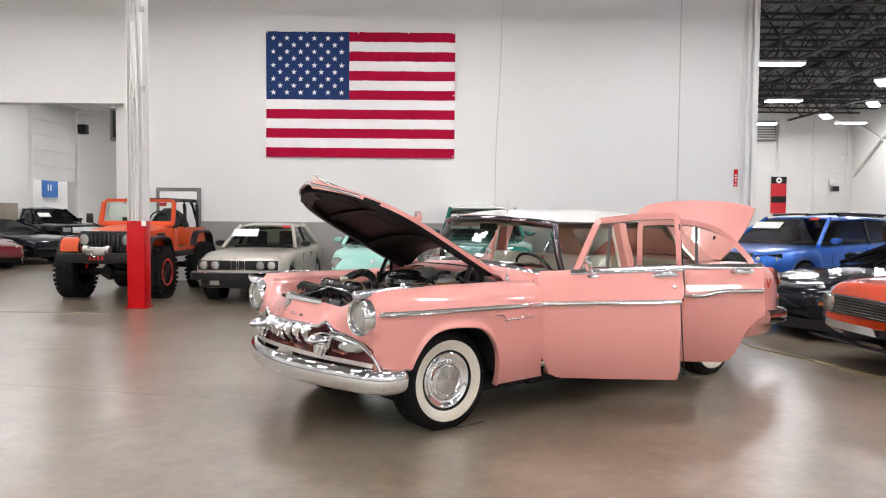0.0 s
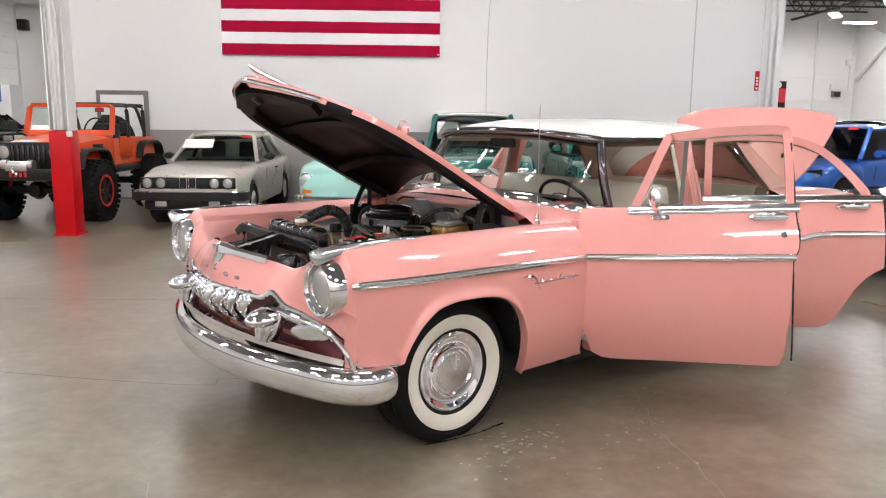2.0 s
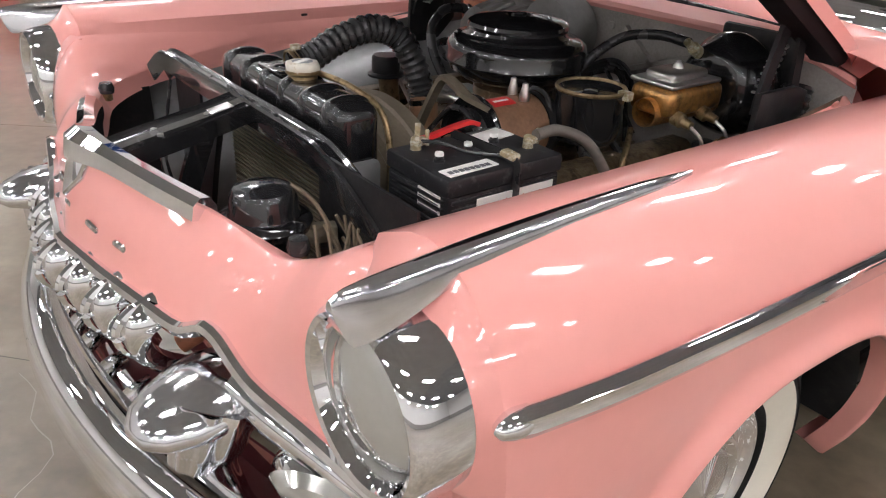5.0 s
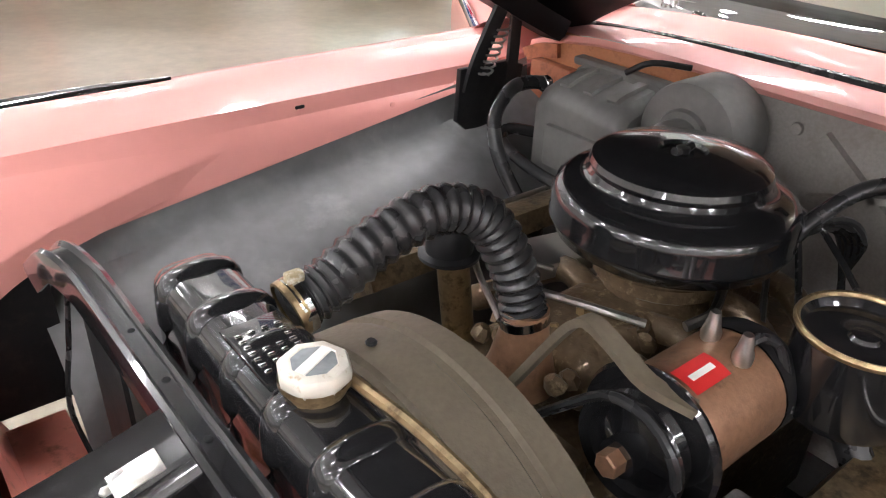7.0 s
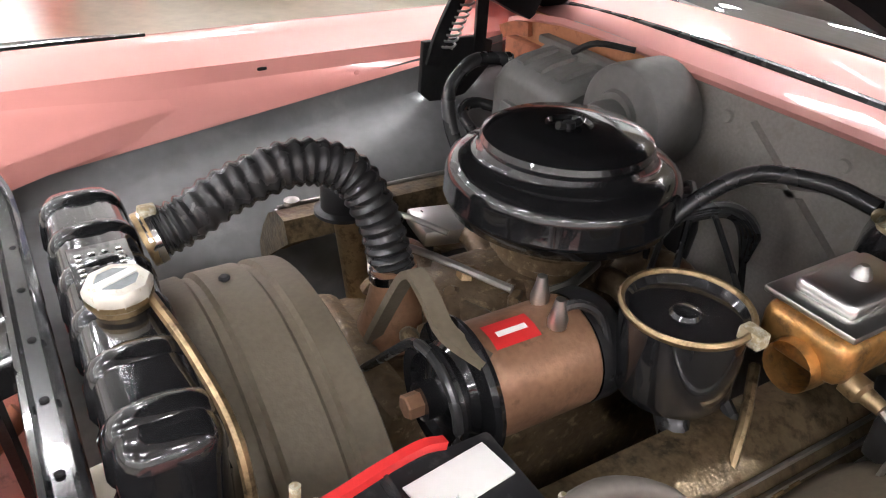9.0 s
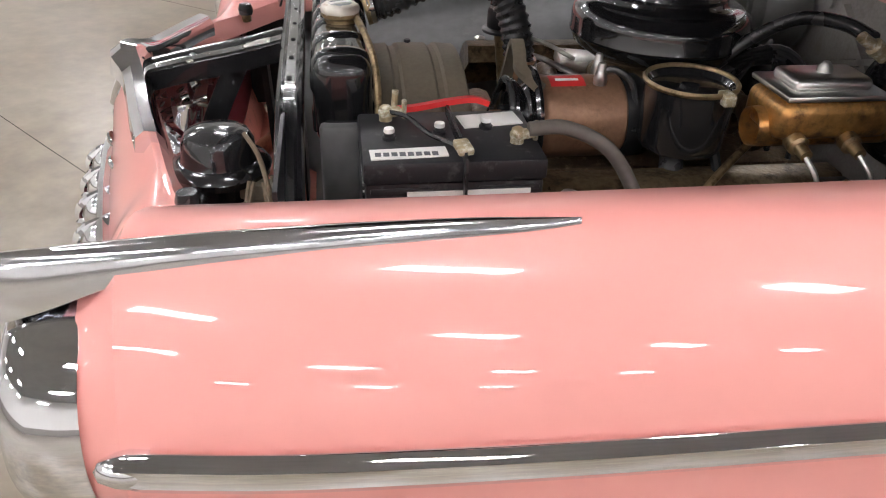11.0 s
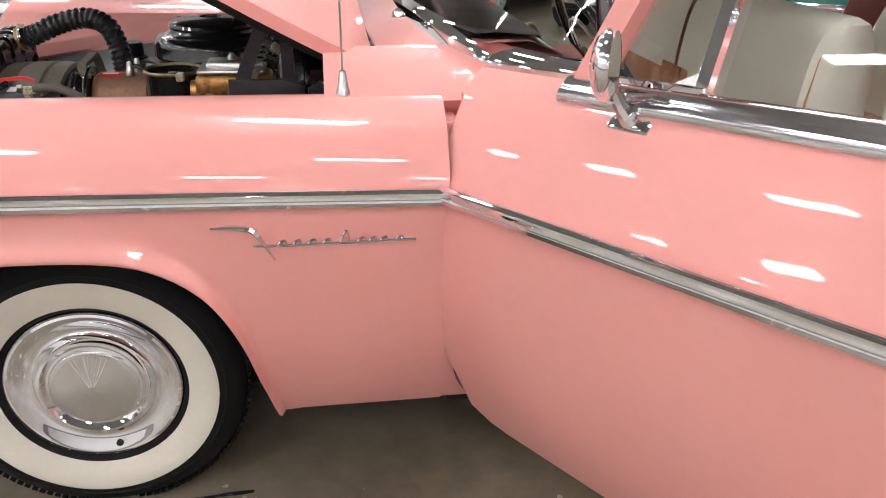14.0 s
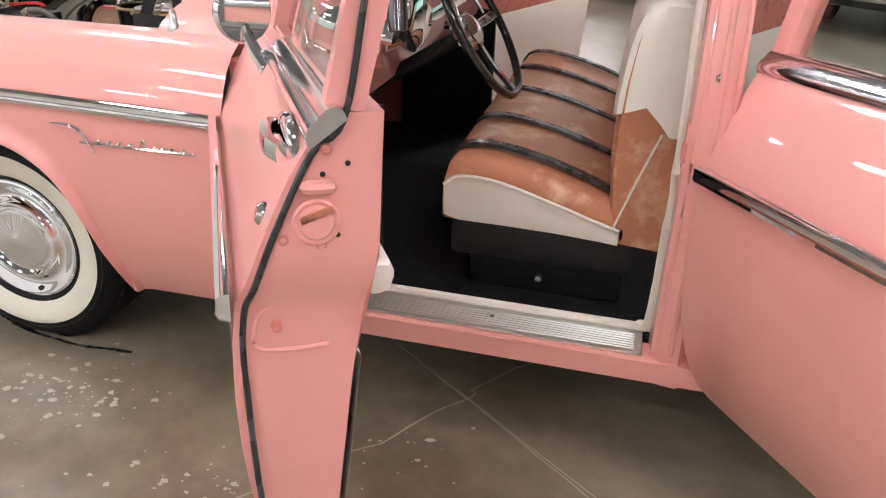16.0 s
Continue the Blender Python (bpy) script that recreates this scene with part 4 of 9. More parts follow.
def bumper(k=1):
    prof = [(-0.02, 0.060), (-0.004, 0.068), (0.012, 0.069), (0.028, 0.064), (0.041, 0.053), (0.050, 0.037), (0.055, 0.017), (0.056, -0.006), (0.053, -0.029), (0.046, -0.051), (0.034, -0.069), (0.018, -0.080), (0.0, -0.084), (-0.02, -0.075)]
    prof = [(-x, z) for x, z in prof]
    pts = [(-0.41, -0.938, 0.428), (-0.46, -0.950, 0.424), (-0.54, -0.944, 0.422), (-0.61, -0.905, 0.424), (-0.665, -0.83, 0.428), (-0.715, -0.725, 0.431), (-0.775, -0.56, 0.434), (-0.828, -0.37, 0.436), (-0.858, -0.18, 0.437), (-0.868, 0, 0.437)]
    full = pts + [(x, -y, z) for x, y, z in reversed(pts[:-1])]
    return sweep(full, prof, n=6, scale=lambda t: min(1.08, 0.12 + (min(t, 1 - t) * 18) ** 0.5))


bump_ob = part("front_bumper", bumper(), CHROME, CAR, "heavy curved chrome front bumper")
for y in (-0.62, -0.28, 0.28, 0.62):
    x = lerp(abs(y), [(0.28, -0.893), (0.62, -0.79)])
    part("bolt", lathe([(0, -0.012), (0.008, -0.010), (0.012, 0.0)], 12, (x + 0.002, y, 0.435), "x"), DULLCHROME, bump_ob)
# letters of the maker, drawn as plain raised plates
for y in (0.264, 0.176, 0.0, -0.095, -0.182, -0.266):
    x = lerp(abs(y), [(0, -0.806), (0.1, -0.797), (0.18, -0.778), (0.27, -0.748)])
    part("nose_badge", lathe([(0, -0.006), (0.013, -0.005), (0.017, 0.0), (0.016, 0.004)], 16, m=pose(x - 0.004, y, 0.800 - abs(y) * 0.09, 0, -30, y * -60) @ Matrix.Diagonal((1, 1.25, 0.95, 1)) @ AXES["x"]), DULLCHROME, CAR, "small chrome badge plate")


# V-shaped emblem on the hood opening's lip
def vee():
    pts = [(-0.682, -0.318, 0.888), (-0.71, -0.22, 0.895), (-0.745, -0.08, 0.905), (-0.772, 0, 0.918), (-0.745, 0.08, 0.905), (-0.71, 0.22, 0.895), (-0.682, 0.318, 0.888)]
    return sweep(pts, [(-0.024, -0.018), (-0.020, 0.006), (-0.006, 0.016), (0.012, 0.012), (0.024, -0.006), (0.024, -0.03)], n=4, scale=lambda t: 1.0 + 0.5 * math.exp(-((t - 0.5) / 0.12) ** 2))


emb = part("vee_emblem", vee(), CHROME, CAR, "chrome V emblem on the nose")
part("crest", prism([(-0.045, 0.05), (0.0, 0.062), (0.045, 0.05), (0.04, -0.01), (0, -0.055), (-0.04, -0.01)], 0.02, pose(-0.790, 0, 0.868, 62, 0, -90), 0.006), CHROME, emb, "chrome shield crest")


# ---- wheels
HUBMETAL = mat("brushed_hub_metal", (0.66, 0.65, 0.63), 0.24, 1.0, grain=0.05, scale=20)
# spun metal: fine turning marks round the axle
_tg = HUBMETAL.node_tree.nodes.new("ShaderNodeTangent")
_tg.direction_type, _tg.axis = "RADIAL", "Y"
HUBMETAL.node_tree.nodes["Principled BSDF"].inputs["Anisotropic"].default_value = 0.85
HUBMETAL.node_tree.links.new(_tg.outputs[0], HUBMETAL.node_tree.nodes["Principled BSDF"].inputs["Tangent"])


def wheel(x, y, side):
    """A whitewall wheel; side -1 faces the driver's side."""
    w = empty("wheel")
    w.parent = CAR
    w.matrix_basis = pose(x, y, 0.345)
    ax = Matrix.Identity(4) if side > 0 else pose(0, 0, 0, 0, 0, 180)
    m = ax @ AXES["y"]
    part("tyre", lathe([(0.20, -0.08), (0.23, -0.10), (0.28, -0.115), (0.31, -0.108), (0.335, -0.092), (0.350, -0.072), (0.356, -0.05), (0.357, -0.02), (0.352, -0.016), (0.357, -0.012), (0.357, 0.012), (0.352, 0.016), (0.357, 0.02), (0.356, 0.05), (0.350, 0.072), (0.338, 0.090), (0.322, 0.104), (0.305, 0.113), (0.301, 0.116), (0.297, 0.114), (0.284, 0.1185)], 72, m=m), TYRE, w, "black bias-ply tyre")
    part("tyre_inner_band", lathe([(0.213, 0.1005), (0.207, 0.097), (0.202, 0.090), (0.197, 0.08)], 56, m=m), TYRE, w)
    part("whitewall", lathe([(0.284, 0.1185), (0.277, 0.1205), (0.258, 0.1195), (0.238, 0.1135), (0.222, 0.106), (0.213, 0.1005)], 72, m=m), WHITEWALL, w, "wide white sidewall")
    part("rim", lathe([(0.198, 0.078), (0.201, 0.086), (0.197, 0.092), (0.189, 0.087), (0.178, 0.077)], 56, m=m), DULLCHROME, w)
    cap = part("hubcap", lathe([(0.196, 0.088), (0.194, 0.095), (0.188, 0.0975), (0.178, 0.094), (0.166, 0.086), (0.152, 0.080), (0.142, 0.079), (0.136, 0.083), (0.131, 0.093), (0.125, 0.101), (0.118, 0.102), (0.112, 0.095), (0.106, 0.090), (0.101, 0.091), (0.098, 0.096)], 72, m=m), CHROME, w, "full chrome wheel cover")
    part("hub_disc", lathe([(0.098, 0.096), (0.094, 0.0985), (0.086, 0.0995), (0.05, 0.105), (0.02, 0.1105), (0, 0.112)], 72, m=m), HUBMETAL, cap, "shallow brushed hub disc")
    # fan of hair-thin ribs shaped to imitate the wedge of reflection on the disc
    for k in range(9):
        a = radians(-28 + 7 * k) - math.pi / 2
        part("rib", sweep([m @ Vector((0.012 * math.cos(a), 0.012 * math.sin(a), 0.1110)), m @ Vector((0.05 * math.cos(a), 0.05 * math.sin(a), 0.1052)), m @ Vector((0.086 * math.cos(a), 0.086 * math.sin(a), 0.0993))], ring(0.0012, 6), None, 3), CHROME, cap)
    part("valve", cyl(0.008, 0.016, m @ Vector((-0.03, 0.168, 0.088)), "y", 10), RUBBER, w)
    # tread ribs
    bm = bmesh.new()
    for k in range(120):
        a = 2 * math.pi * k / 120
        for h, q in ((0.068, 0.03), (-0.068, -0.03)):
            box((0.007, 0.0135, 0.036), bm=bm)
            bm.verts.ensure_lookup_table()
            mm = m @ Euler((0, 0, a)).to_matrix().to_4x4() @ pose(0.3475, 0, h, 0, 14 if h > 0 else -14, 0)
            for v in bm.verts[-8:]:
                v.co = mm @ v.co
    part("tread", bm, TYRE, w, smooth=0)["kind"] = "stuff"
    return w


wheel(0, -0.757, -1)
wheel(3.2, -0.745, -1)
wheel(0, 0.755, 1)
wheel(3.2, 0.745, 1)

# ---- hood, raised
HOOD_X, HOOD_Z = 0.68, 1.004


def hood_half(x):
    return smooth_lerp(x, [(-0.80, 0.0), (-0.775, 0.12), (-0.71, 0.27), (-0.645, 0.375), (-0.56, 0.465), (-0.47, 0.545), (-0.39, 0.59), (-0.27, 0.625), (-0.12, 0.64), (0.4, 0.648), (0.6, 0.64), (0.68, 0.61)])


def hood_top(x, y):
    c = smooth_lerp(x, [(-0.80, 0.925), (-0.72, 0.965), (-0.6, 0.995), (-0.3, 1.045), (0.1, 1.085), (0.5, 1.125), (0.68, 1.145)])
    e = smooth_lerp(x, [(-0.80, 0.906), (-0.6, 0.936), (-0.3, 0.961), (0.1, 0.979), (0.4, 0.989), (0.68, 1.004)])
    k = min(1, abs(y) / max(hood_half(x), 0.05))
    ridge = 0.012 * math.exp(-(y / 0.05) ** 2)
    return c + (e - c) * k ** 2.2 + ridge


def hood_skin(drop=0.0, inset=0.0):
    secs = []
    for x in [-0.80, -0.795, -0.785, -0.77] + span(-0.75, 0.68, 34):
        h = max(0.004, hood_half(x) - inset)
        row = [(x - 0.15 * (1 - t * t) * max(0, (x - 0.2) / 0.48), h * t, hood_top(x, h * t) - drop * min(1, 0.3 + (0.68 - x) * 3)) for t in span(-1, 1, 31)]
        if not drop:
            row = [(x, -h, row[0][2] - 0.03)] + row + [(x, h, row[-1][2] - 0.03)]
        secs.append(row)
    return loft(secs)


RAISE = pose(HOOD_X, 0, 1.035, 0, 31, 0) @ pose(-HOOD_X, 0, -HOOD_Z)
UNDERHOOD = mat("black_hood_lining", (0.010, 0.009, 0.010), 0.5, grain=0.2, scale=5, spec=0.15)
hood = part("hood", hood_skin(), PINK, CAR, "raised pink hood")
hood.matrix_basis = RAISE
part("underside", hood_skin(0.03, 0.012), UNDERHOOD, hood, "black hood underside")


def hood_frame():
    out = []
    for s in (-1, 1):
        out.append(sweep([(x, s * (hood_half(x) - 0.05), hood_top(x, hood_half(x) - 0.05) - 0.045) for x in span(-0.55, 0.60, 14)], [(-0.04, -0.012), (-0.03, -0.025), (0.03, -0.025), (0.04, -0.012), (0.04, 0.02), (-0.04, 0.02)], None, 2))
    out.append(sweep([(-0.57, -0.38, 0.890), (-0.66, -0.2, 0.892), (-0.69, 0, 0.892), (-0.66, 0.2, 0.892), (-0.57, 0.38, 0.890)], [(-0.05, -0.015), (0.05, -0.015), (0.05, 0.015), (-0.05, 0.015)], None, 4))
    for x in (-0.25, 0.2):
        out.append(sweep([(x, -0.55, 0.945), (x, -0.3, hood_top(x, 0.3) - 0.045), (x, 0, hood_top(x, 0) - 0.055), (x, 0.3, hood_top(x, 0.3) - 0.045), (x, 0.55, 0.945)], [(-0.03, -0.008), (0.03, -0.008), (0.03, 0.012), (-0.03, 0.012)], None, 4))
    return out


for piece in hood_frame():
    part("brace", piece, UNDERHOOD, hood, "black pressed hood brace")
part("latch", box((0.05, 0.06, 0.06), (-0.69, 0, 0.885), bevel=0.01), BLACKSATIN, hood)
part("edge_trim", sweep([(-0.60, -0.44, 0.918), (-0.66, -0.36, 0.913), (-0.715, -0.27, 0.908), (-0.775, -0.125, 0.905), (-0.805, 0, 0.908), (-0.775, 0.125, 0.905), (-0.715, 0.27, 0.908), (-0.66, 0.36, 0.913), (-0.60, 0.44, 0.918)], ring(0.012, 8), n=4), CHROME, hood, "chrome hood lip")
orn = part("hood_ornament", sweep([(-0.81, 0, 0.988), (-0.74, 0, 0.985), (-0.62, 0, 1.006), (-0.50, 0, 1.032), (-0.42, 0, 1.042)], ring(0.014, 10), n=6, scale=lambda t: (0.3 + 1.2 * t * (1.6 - t), 0.3 + 0.9 * math.sin(math.pi * min(1, 0.1 + t * 0.85)))), CHROME, hood, "swept chrome hood ornament")
# hinges
for s in (-1, 1):
    hg = part("hood_hinge", prism([(0.335, 0.89), (0.36, 0.868), (0.44, 0.862), (0.51, 0.93), (0.515, 0.985), (0.47, 1.0), (0.34, 1.0)], 0.014, Matrix(((1, 0, 0, 0), (0, 0, 1, s * 0.60), (0, 1, 0, 0), (0, 0, 0, 1))), 0.003), BLACKSATIN, CAR, "black hood hinge plate")
    part("arm", sweep([(0.36, s * 0.59, 0.95), (0.38, s * 0.585, 1.02), (0.43, s * 0.575, 1.13)], [(-0.016, -0.005), (0.016, -0.005), (0.016, 0.005), (-0.016, 0.005)], n=4, up=(0, 1, 0)), BLACKSATIN, hg)
    part("arm", sweep([(0.48, s * 0.595, 0.96), (0.478, s * 0.59, 1.02), (0.475, s * 0.585, 1.12)], [(-0.014, -0.004), (0.014, -0.004), (0.014, 0.004), (-0.014, 0.004)], n=4, up=(0, 1, 0)), BLACKSATIN, hg)
    part("spring", hose([(0.385 + 0.013 * math.cos(a) + a * 0.0009, s * 0.572 + 0.013 * math.sin(a), 0.985 + a * 0.0019) for a in span(0, 50, 70)], 0.0025, n=1, seg=5), STEEL, hg)


# ---- doors (built closed, then swung out on tilted hinges)
def door_skin(x0, x1, z_lows, extra=lambda x: 0):
    secs = []
    for x in span(x0, x1, 22):
        zl = lerp(x, z_lows)
        row = []
        for y, z in [(0.838, 1.078), (0.852, 1.067), (0.876, 1.042), (0.899, 1.007), (0.923, 0.960), (0.944, 0.913), (0.960, 0.872), (0.974, 0.84)]:
            row.append((x, -(y + extra(x)), z))
        for z in span(0.82, zl, 12)[0:]:
            row.append((x, -(low_y(z) + 0.012 + extra(x)), z))
        secs.append(row)
    return secs


def handle_at(x, parent, y=-0.888):
    h = part("door_handle", lathe([(0, -0.012), (0.03, -0.010), (0.038, -0.004), (0.04, 0.004)], 28, m=pose(x, y, 1.02, 0, 0, 0) @ Matrix.Diagonal((2.45, 1, 0.72, 1)) @ pose(0, 0, 0, 180, 0, 0) @ AXES["y"] @ Matrix.Diagonal((1, 1, -1, 1))), CHROME, parent, "chrome oval door handle")
    part("grip", sweep([(x - 0.07, y - 0.012, 1.02), (x - 0.04, y - 0.026, 1.022), (x + 0.03, y - 0.03, 1.022), (x + 0.075, y - 0.016, 1.02)], [(-0.008, -0.010), (-0.008, 0.010), (0.006, 0.012), (0.008, 0.0), (0.006, -0.012)], n=5), CHROME, h)


INNER = [(0.27, -0.86), (0.5, -0.845), (0.72, -0.825), (0.9, -0.795), (1.08, -0.785)]


def door(name, x0, x1, zl, frame_pts, glass_pts, vent=None, pivot=None, angle=60, rise=4.0, trim=None, lock=True, handle=None):
    """One door with its parts; returns the root part, hinged open."""
    secs = door_skin(x0, x1, zl)
    root = part(name, loft(secs), PINK, CAR, "open pink door")
    # shut face and inner panel
    thick = 0.11
    for x in (x0, x1):
        row = [Vector(p) for p in door_skin(x, x + 0.001, zl)[0]]
        inner = [Vector((x, lerp(p.z, INNER), p.z)) for p in row]
        part("shut_face", loft([row, inner]), PINK, root)
    zlo = [(x, lerp(x, zl)) for x in span(x0, x1, 12)]
    part("bottom_edge", loft([[(x, -(low_y(z) + 0.012), z), (x, lerp(z, INNER), z)] for x, z in zlo]), PINK, root)
    part("top_edge", loft([[(x, -0.838, 1.078), (x, -0.785, 1.078)] for x in (x0, x1)]), PINK, root)
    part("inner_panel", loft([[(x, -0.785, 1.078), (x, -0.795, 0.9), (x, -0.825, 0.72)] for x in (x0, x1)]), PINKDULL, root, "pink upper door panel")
    part("inner_trim", loft([[(x, lerp(max(z, lerp(x, zl) + 0.006), INNER) + k, max(z, lerp(x, zl) + 0.006)) for k, z in ((-0.002, 0.75), (0.010, 0.735), (0.012, 0.58), (0.010, 0.45), (0.006, 0.34), (-0.002, 0))] for x in span(x0 + 0.01, x1 - 0.01, 12)]), IVORY, root, "ivory padded door trim")
    # belt moulding, side trim
    part("belt_trim", sweep([(x, -0.852, 1.068) for x in span(x0 + (0.25 if x0 < 1 else 0), x1 - 0.004, 6)], [(-0.020, 0.006), (-0.014, 0.018), (-0.006, 0.021), (0.004, 0.018), (0.013, 0.010), (0.018, 0.003), (0.021, 0.003), (0.027, -0.004), (0.030, -0.014), (0.028, -0.022), (0.022, -0.026)], n=2), SPEARCHROME, root, "wide chrome belt moulding")
    if trim:
        part("side_trim", sweep([(x, -0.984, z) for x, z in trim], [(0, -0.018), (0.010, -0.016), (0.015, -0.006), (0.012, 0.004), (0.013, 0.012), (0.004, 0.018), (-0.004, 0.018), (-0.004, -0.018)], n=3), CHROME, root, "chrome side moulding")
    if handle:
        handle_at(handle, root)
    if lock:
        part("lock", lathe([(0.016, 0), (0.016, 0.006), (0.010, 0.012), (0, 0.012)], 16, m=pose(x1 - 0.075, -0.928, 0.94, 75, 0, 0)), DULLCHROME, root, "chrome key lock")
    # window frame as one bent bar, and its chrome liner
    pts = [Vector(p) for p in frame_pts]
    part("window_frame", sweep(pts, [(-0.022, -0.024), (0.022, -0.024), (0.022, 0.024), (-0.022, 0.024)], n=5, up=(0, 1, 0)), PINK, root)
    part("liner", sweep([p + Vector((0, -0.012, -0.026 if p.z > 1.3 else 0)) for p in pts[1:-1]], ring(0.008, 6), n=5), CHROME, root)
    part("window_pane", loft([[Vector(a), Vector(b)] for a, b in glass_pts]), GLASS, root, "clear door glass")
    for p in vent or ():
        part("vent_bar", sweep(p, [(-0.011, -0.010), (0.011, -0.010), (0.011, 0.010), (-0.011, 0.010)], n=1, up=(0, 1, 0)), CHROME, root, "chrome window divider bar")
    return root


def shape_edge(ob):
    """Draws the door's rear edge in to its curved shut line: furthest back just above the side moulding."""
    line = [(0.27, -0.078), (0.45, -0.062), (0.65, -0.046), (0.75, -0.040), (0.825, -0.038), (0.865, -0.016), (0.92, -0.010), (1.0, -0.020), (1.08, -0.024), (1.30, -0.012), (1.46, 0.0)]
    for o in (ob, *ob.children):
        if o.name.split(".")[0] in ("side_trim", "door_handle", "lock", "belt_trim", "window_pane", "liner"):
            continue
        for v in o.data.vertices:
            if v.co.x > 1.70:
                v.co.x += smooth_lerp(v.co.z, line) * ((v.co.x - 1.70) / 0.188) ** 2


def swing(ob, pivot, angle, rise, lean=0.0):
    p = Vector(pivot)
    ob.matrix_basis = Matrix.Translation(p) @ Euler((0, 0, radians(-angle))).to_matrix().to_4x4() @ Euler((0, radians(-rise), 0)).to_matrix().to_4x4() @ Euler((radians(-lean), 0, 0)).to_matrix().to_4x4() @ Matrix.Translation(-p)


ZF = [(0.815, 0.50), (0.825, 0.42), (0.84, 0.36), (0.86, 0.315), (0.89, 0.285), (0.95, 0.272), (1.80, 0.272), (1.84, 0.280), (1.868, 0.30), (1.888, 0.345)]
F_FRAME = [(1.10, -0.832, 1.075), (1.13, -0.82, 1.14), (1.25, -0.765, 1.40), (1.275, -0.74, 1.43), (1.31, -0.738, 1.44), (1.5, -0.735, 1.452), (1.7, -0.735, 1.452), (1.80, -0.735, 1.445), (1.835, -0.738, 1.42), (1.85, -0.79, 1.25), (1.862, -0.832, 1.08)]
F_GLASS = [((1.36, -0.826, 1.08), (1.39, -0.738, 1.43)), ((1.84, -0.826, 1.08), (1.825, -0.738, 1.43))]
F_VENT = [[(1.33, -0.832, 1.075), (1.36, -0.738, 1.44)], [(1.10, -0.84, 1.085), (1.34, -0.84, 1.085)]]
DOOR_PIVOT = (0.82, -0.93, 0.6)
door_l = door("front_door", 0.816, 1.888, ZF, F_FRAME, F_GLASS, F_VENT, trim=[(x, 0.838) for x in span(0.818, 1.862, 5)], handle=1.745)
shape_edge(door_l)
swing(door_l, DOOR_PIVOT, 58.9, 3.9, 1.4)
part("vent_glass", loft([[Vector((1.14, -0.826, 1.09)), Vector((1.27, -0.742, 1.41))], [Vector((1.33, -0.826, 1.09)), Vector((1.355, -0.738, 1.43))]]), GLASS, door_l)
ZR = [(1.96, 0.31), (1.98, 0.285), (2.02, 0.275), (2.64, 0.280), (2.70, 0.31), (2.75, 0.40), (2.79, 0.50), (2.84, 0.58), (2.90, 0.64), (2.96, 0.675)]
R_FRAME = [(1.985, -0.832, 1.075), (1.99, -0.79, 1.25), (1.995, -0.738, 1.42), (2.03, -0.735, 1.44), (2.2, -0.735, 1.445), (2.42, -0.738, 1.43), (2.60, -0.745, 1.37), (2.74, -0.76, 1.26), (2.85, -0.815, 1.13), (2.88, -0.832, 1.075)]
R_GLASS = [((2.0, -0.826, 1.08), (2.01, -0.738, 1.42)), ((2.42, -0.826, 1.08), (2.42, -0.738, 1.41)), ((2.62, -0.826, 1.08), (2.60, -0.746, 1.35)), ((2.84, -0.832, 1.08), (2.76, -0.765, 1.22))]
rdoor_l = door("rear_door", 1.962, 2.96, ZR, R_FRAME, R_GLASS, [[(2.45, -0.832, 1.075), (2.45, -0.738, 1.42)]], trim=[(1.965, 0.838), (2.35, 0.836), (2.5, 0.838), (2.62, 0.868), (2.75, 0.874), (2.955, 0.876)], lock=False, handle=2.80)
swing(rdoor_l, (1.962, -0.93, 0.6), 57, 2.5)


def mirror_thing(src, name):
    """The same door on the other side, built as its own meshes."""
    def twin(o, parent):
        me = o.data.copy()
        bm = bmesh.new()
        bm.from_mesh(me)
        for v in bm.verts:
            v.co.y = -v.co.y
        bmesh.ops.reverse_faces(bm, faces=bm.faces)
        bm.to_mesh(me)
        bm.free()
        t = new(o.name.split(".")[0], me)
        t.parent = parent
        if "label" in o:
            t["label"] = o["label"]
        for c in o.children:
            twin(c, t)
        return t
    t = twin(src, CAR)
    return t


def swing_right(ob, pivot, angle, rise):
    p = Vector(pivot)
    ob.matrix_basis = Matrix.Translation(p) @ Euler((0, 0, radians(angle))).to_matrix().to_4x4() @ Euler((0, radians(-rise), 0)).to_matrix().to_4x4() @ Matrix.Translation(-p)


swing_right(mirror_thing(door_l, "front_door"), (0.82, 0.93, 0.6), 58, 3.9)
swing_right(mirror_thing(rdoor_l, "rear_door"), (1.962, 0.93, 0.6), 57, 2.5)
# fittings on the driver's door only
mir = part("side_mirror", lathe([(0.056, -0.012), (0.060, -0.004), (0.058, 0.006), (0.046, 0.018), (0.02, 0.026), (0, 0.027)], 32, m=pose(1.205, -0.915, 1.125, 0, -90, 28)), CHROME, door_l, "round chrome side mirror")
part("mirror_glass", lathe([(0, -0.0115), (0.055, -0.0115)], 32, m=pose(1.205, -0.915, 1.125, 0, -90, 28)), mat("mirror", (0.9, 0.9, 0.9), 0.01, 1.0, grain=0.0), mir)
part("stem", sweep([(1.235, -0.880, 1.030), (1.228, -0.893, 1.05), (1.22, -0.905, 1.075), (1.214, -0.912, 1.10)], ring(0.011, 8), n=5, scale=lambda t: 1.5 - 0.7 * t), CHROME, mir)
part("foot", box((0.09, 0.035, 0.02), (1.235, -0.878, 1.026), (40, 0, 0), bevel=0.009), CHROME, mir)
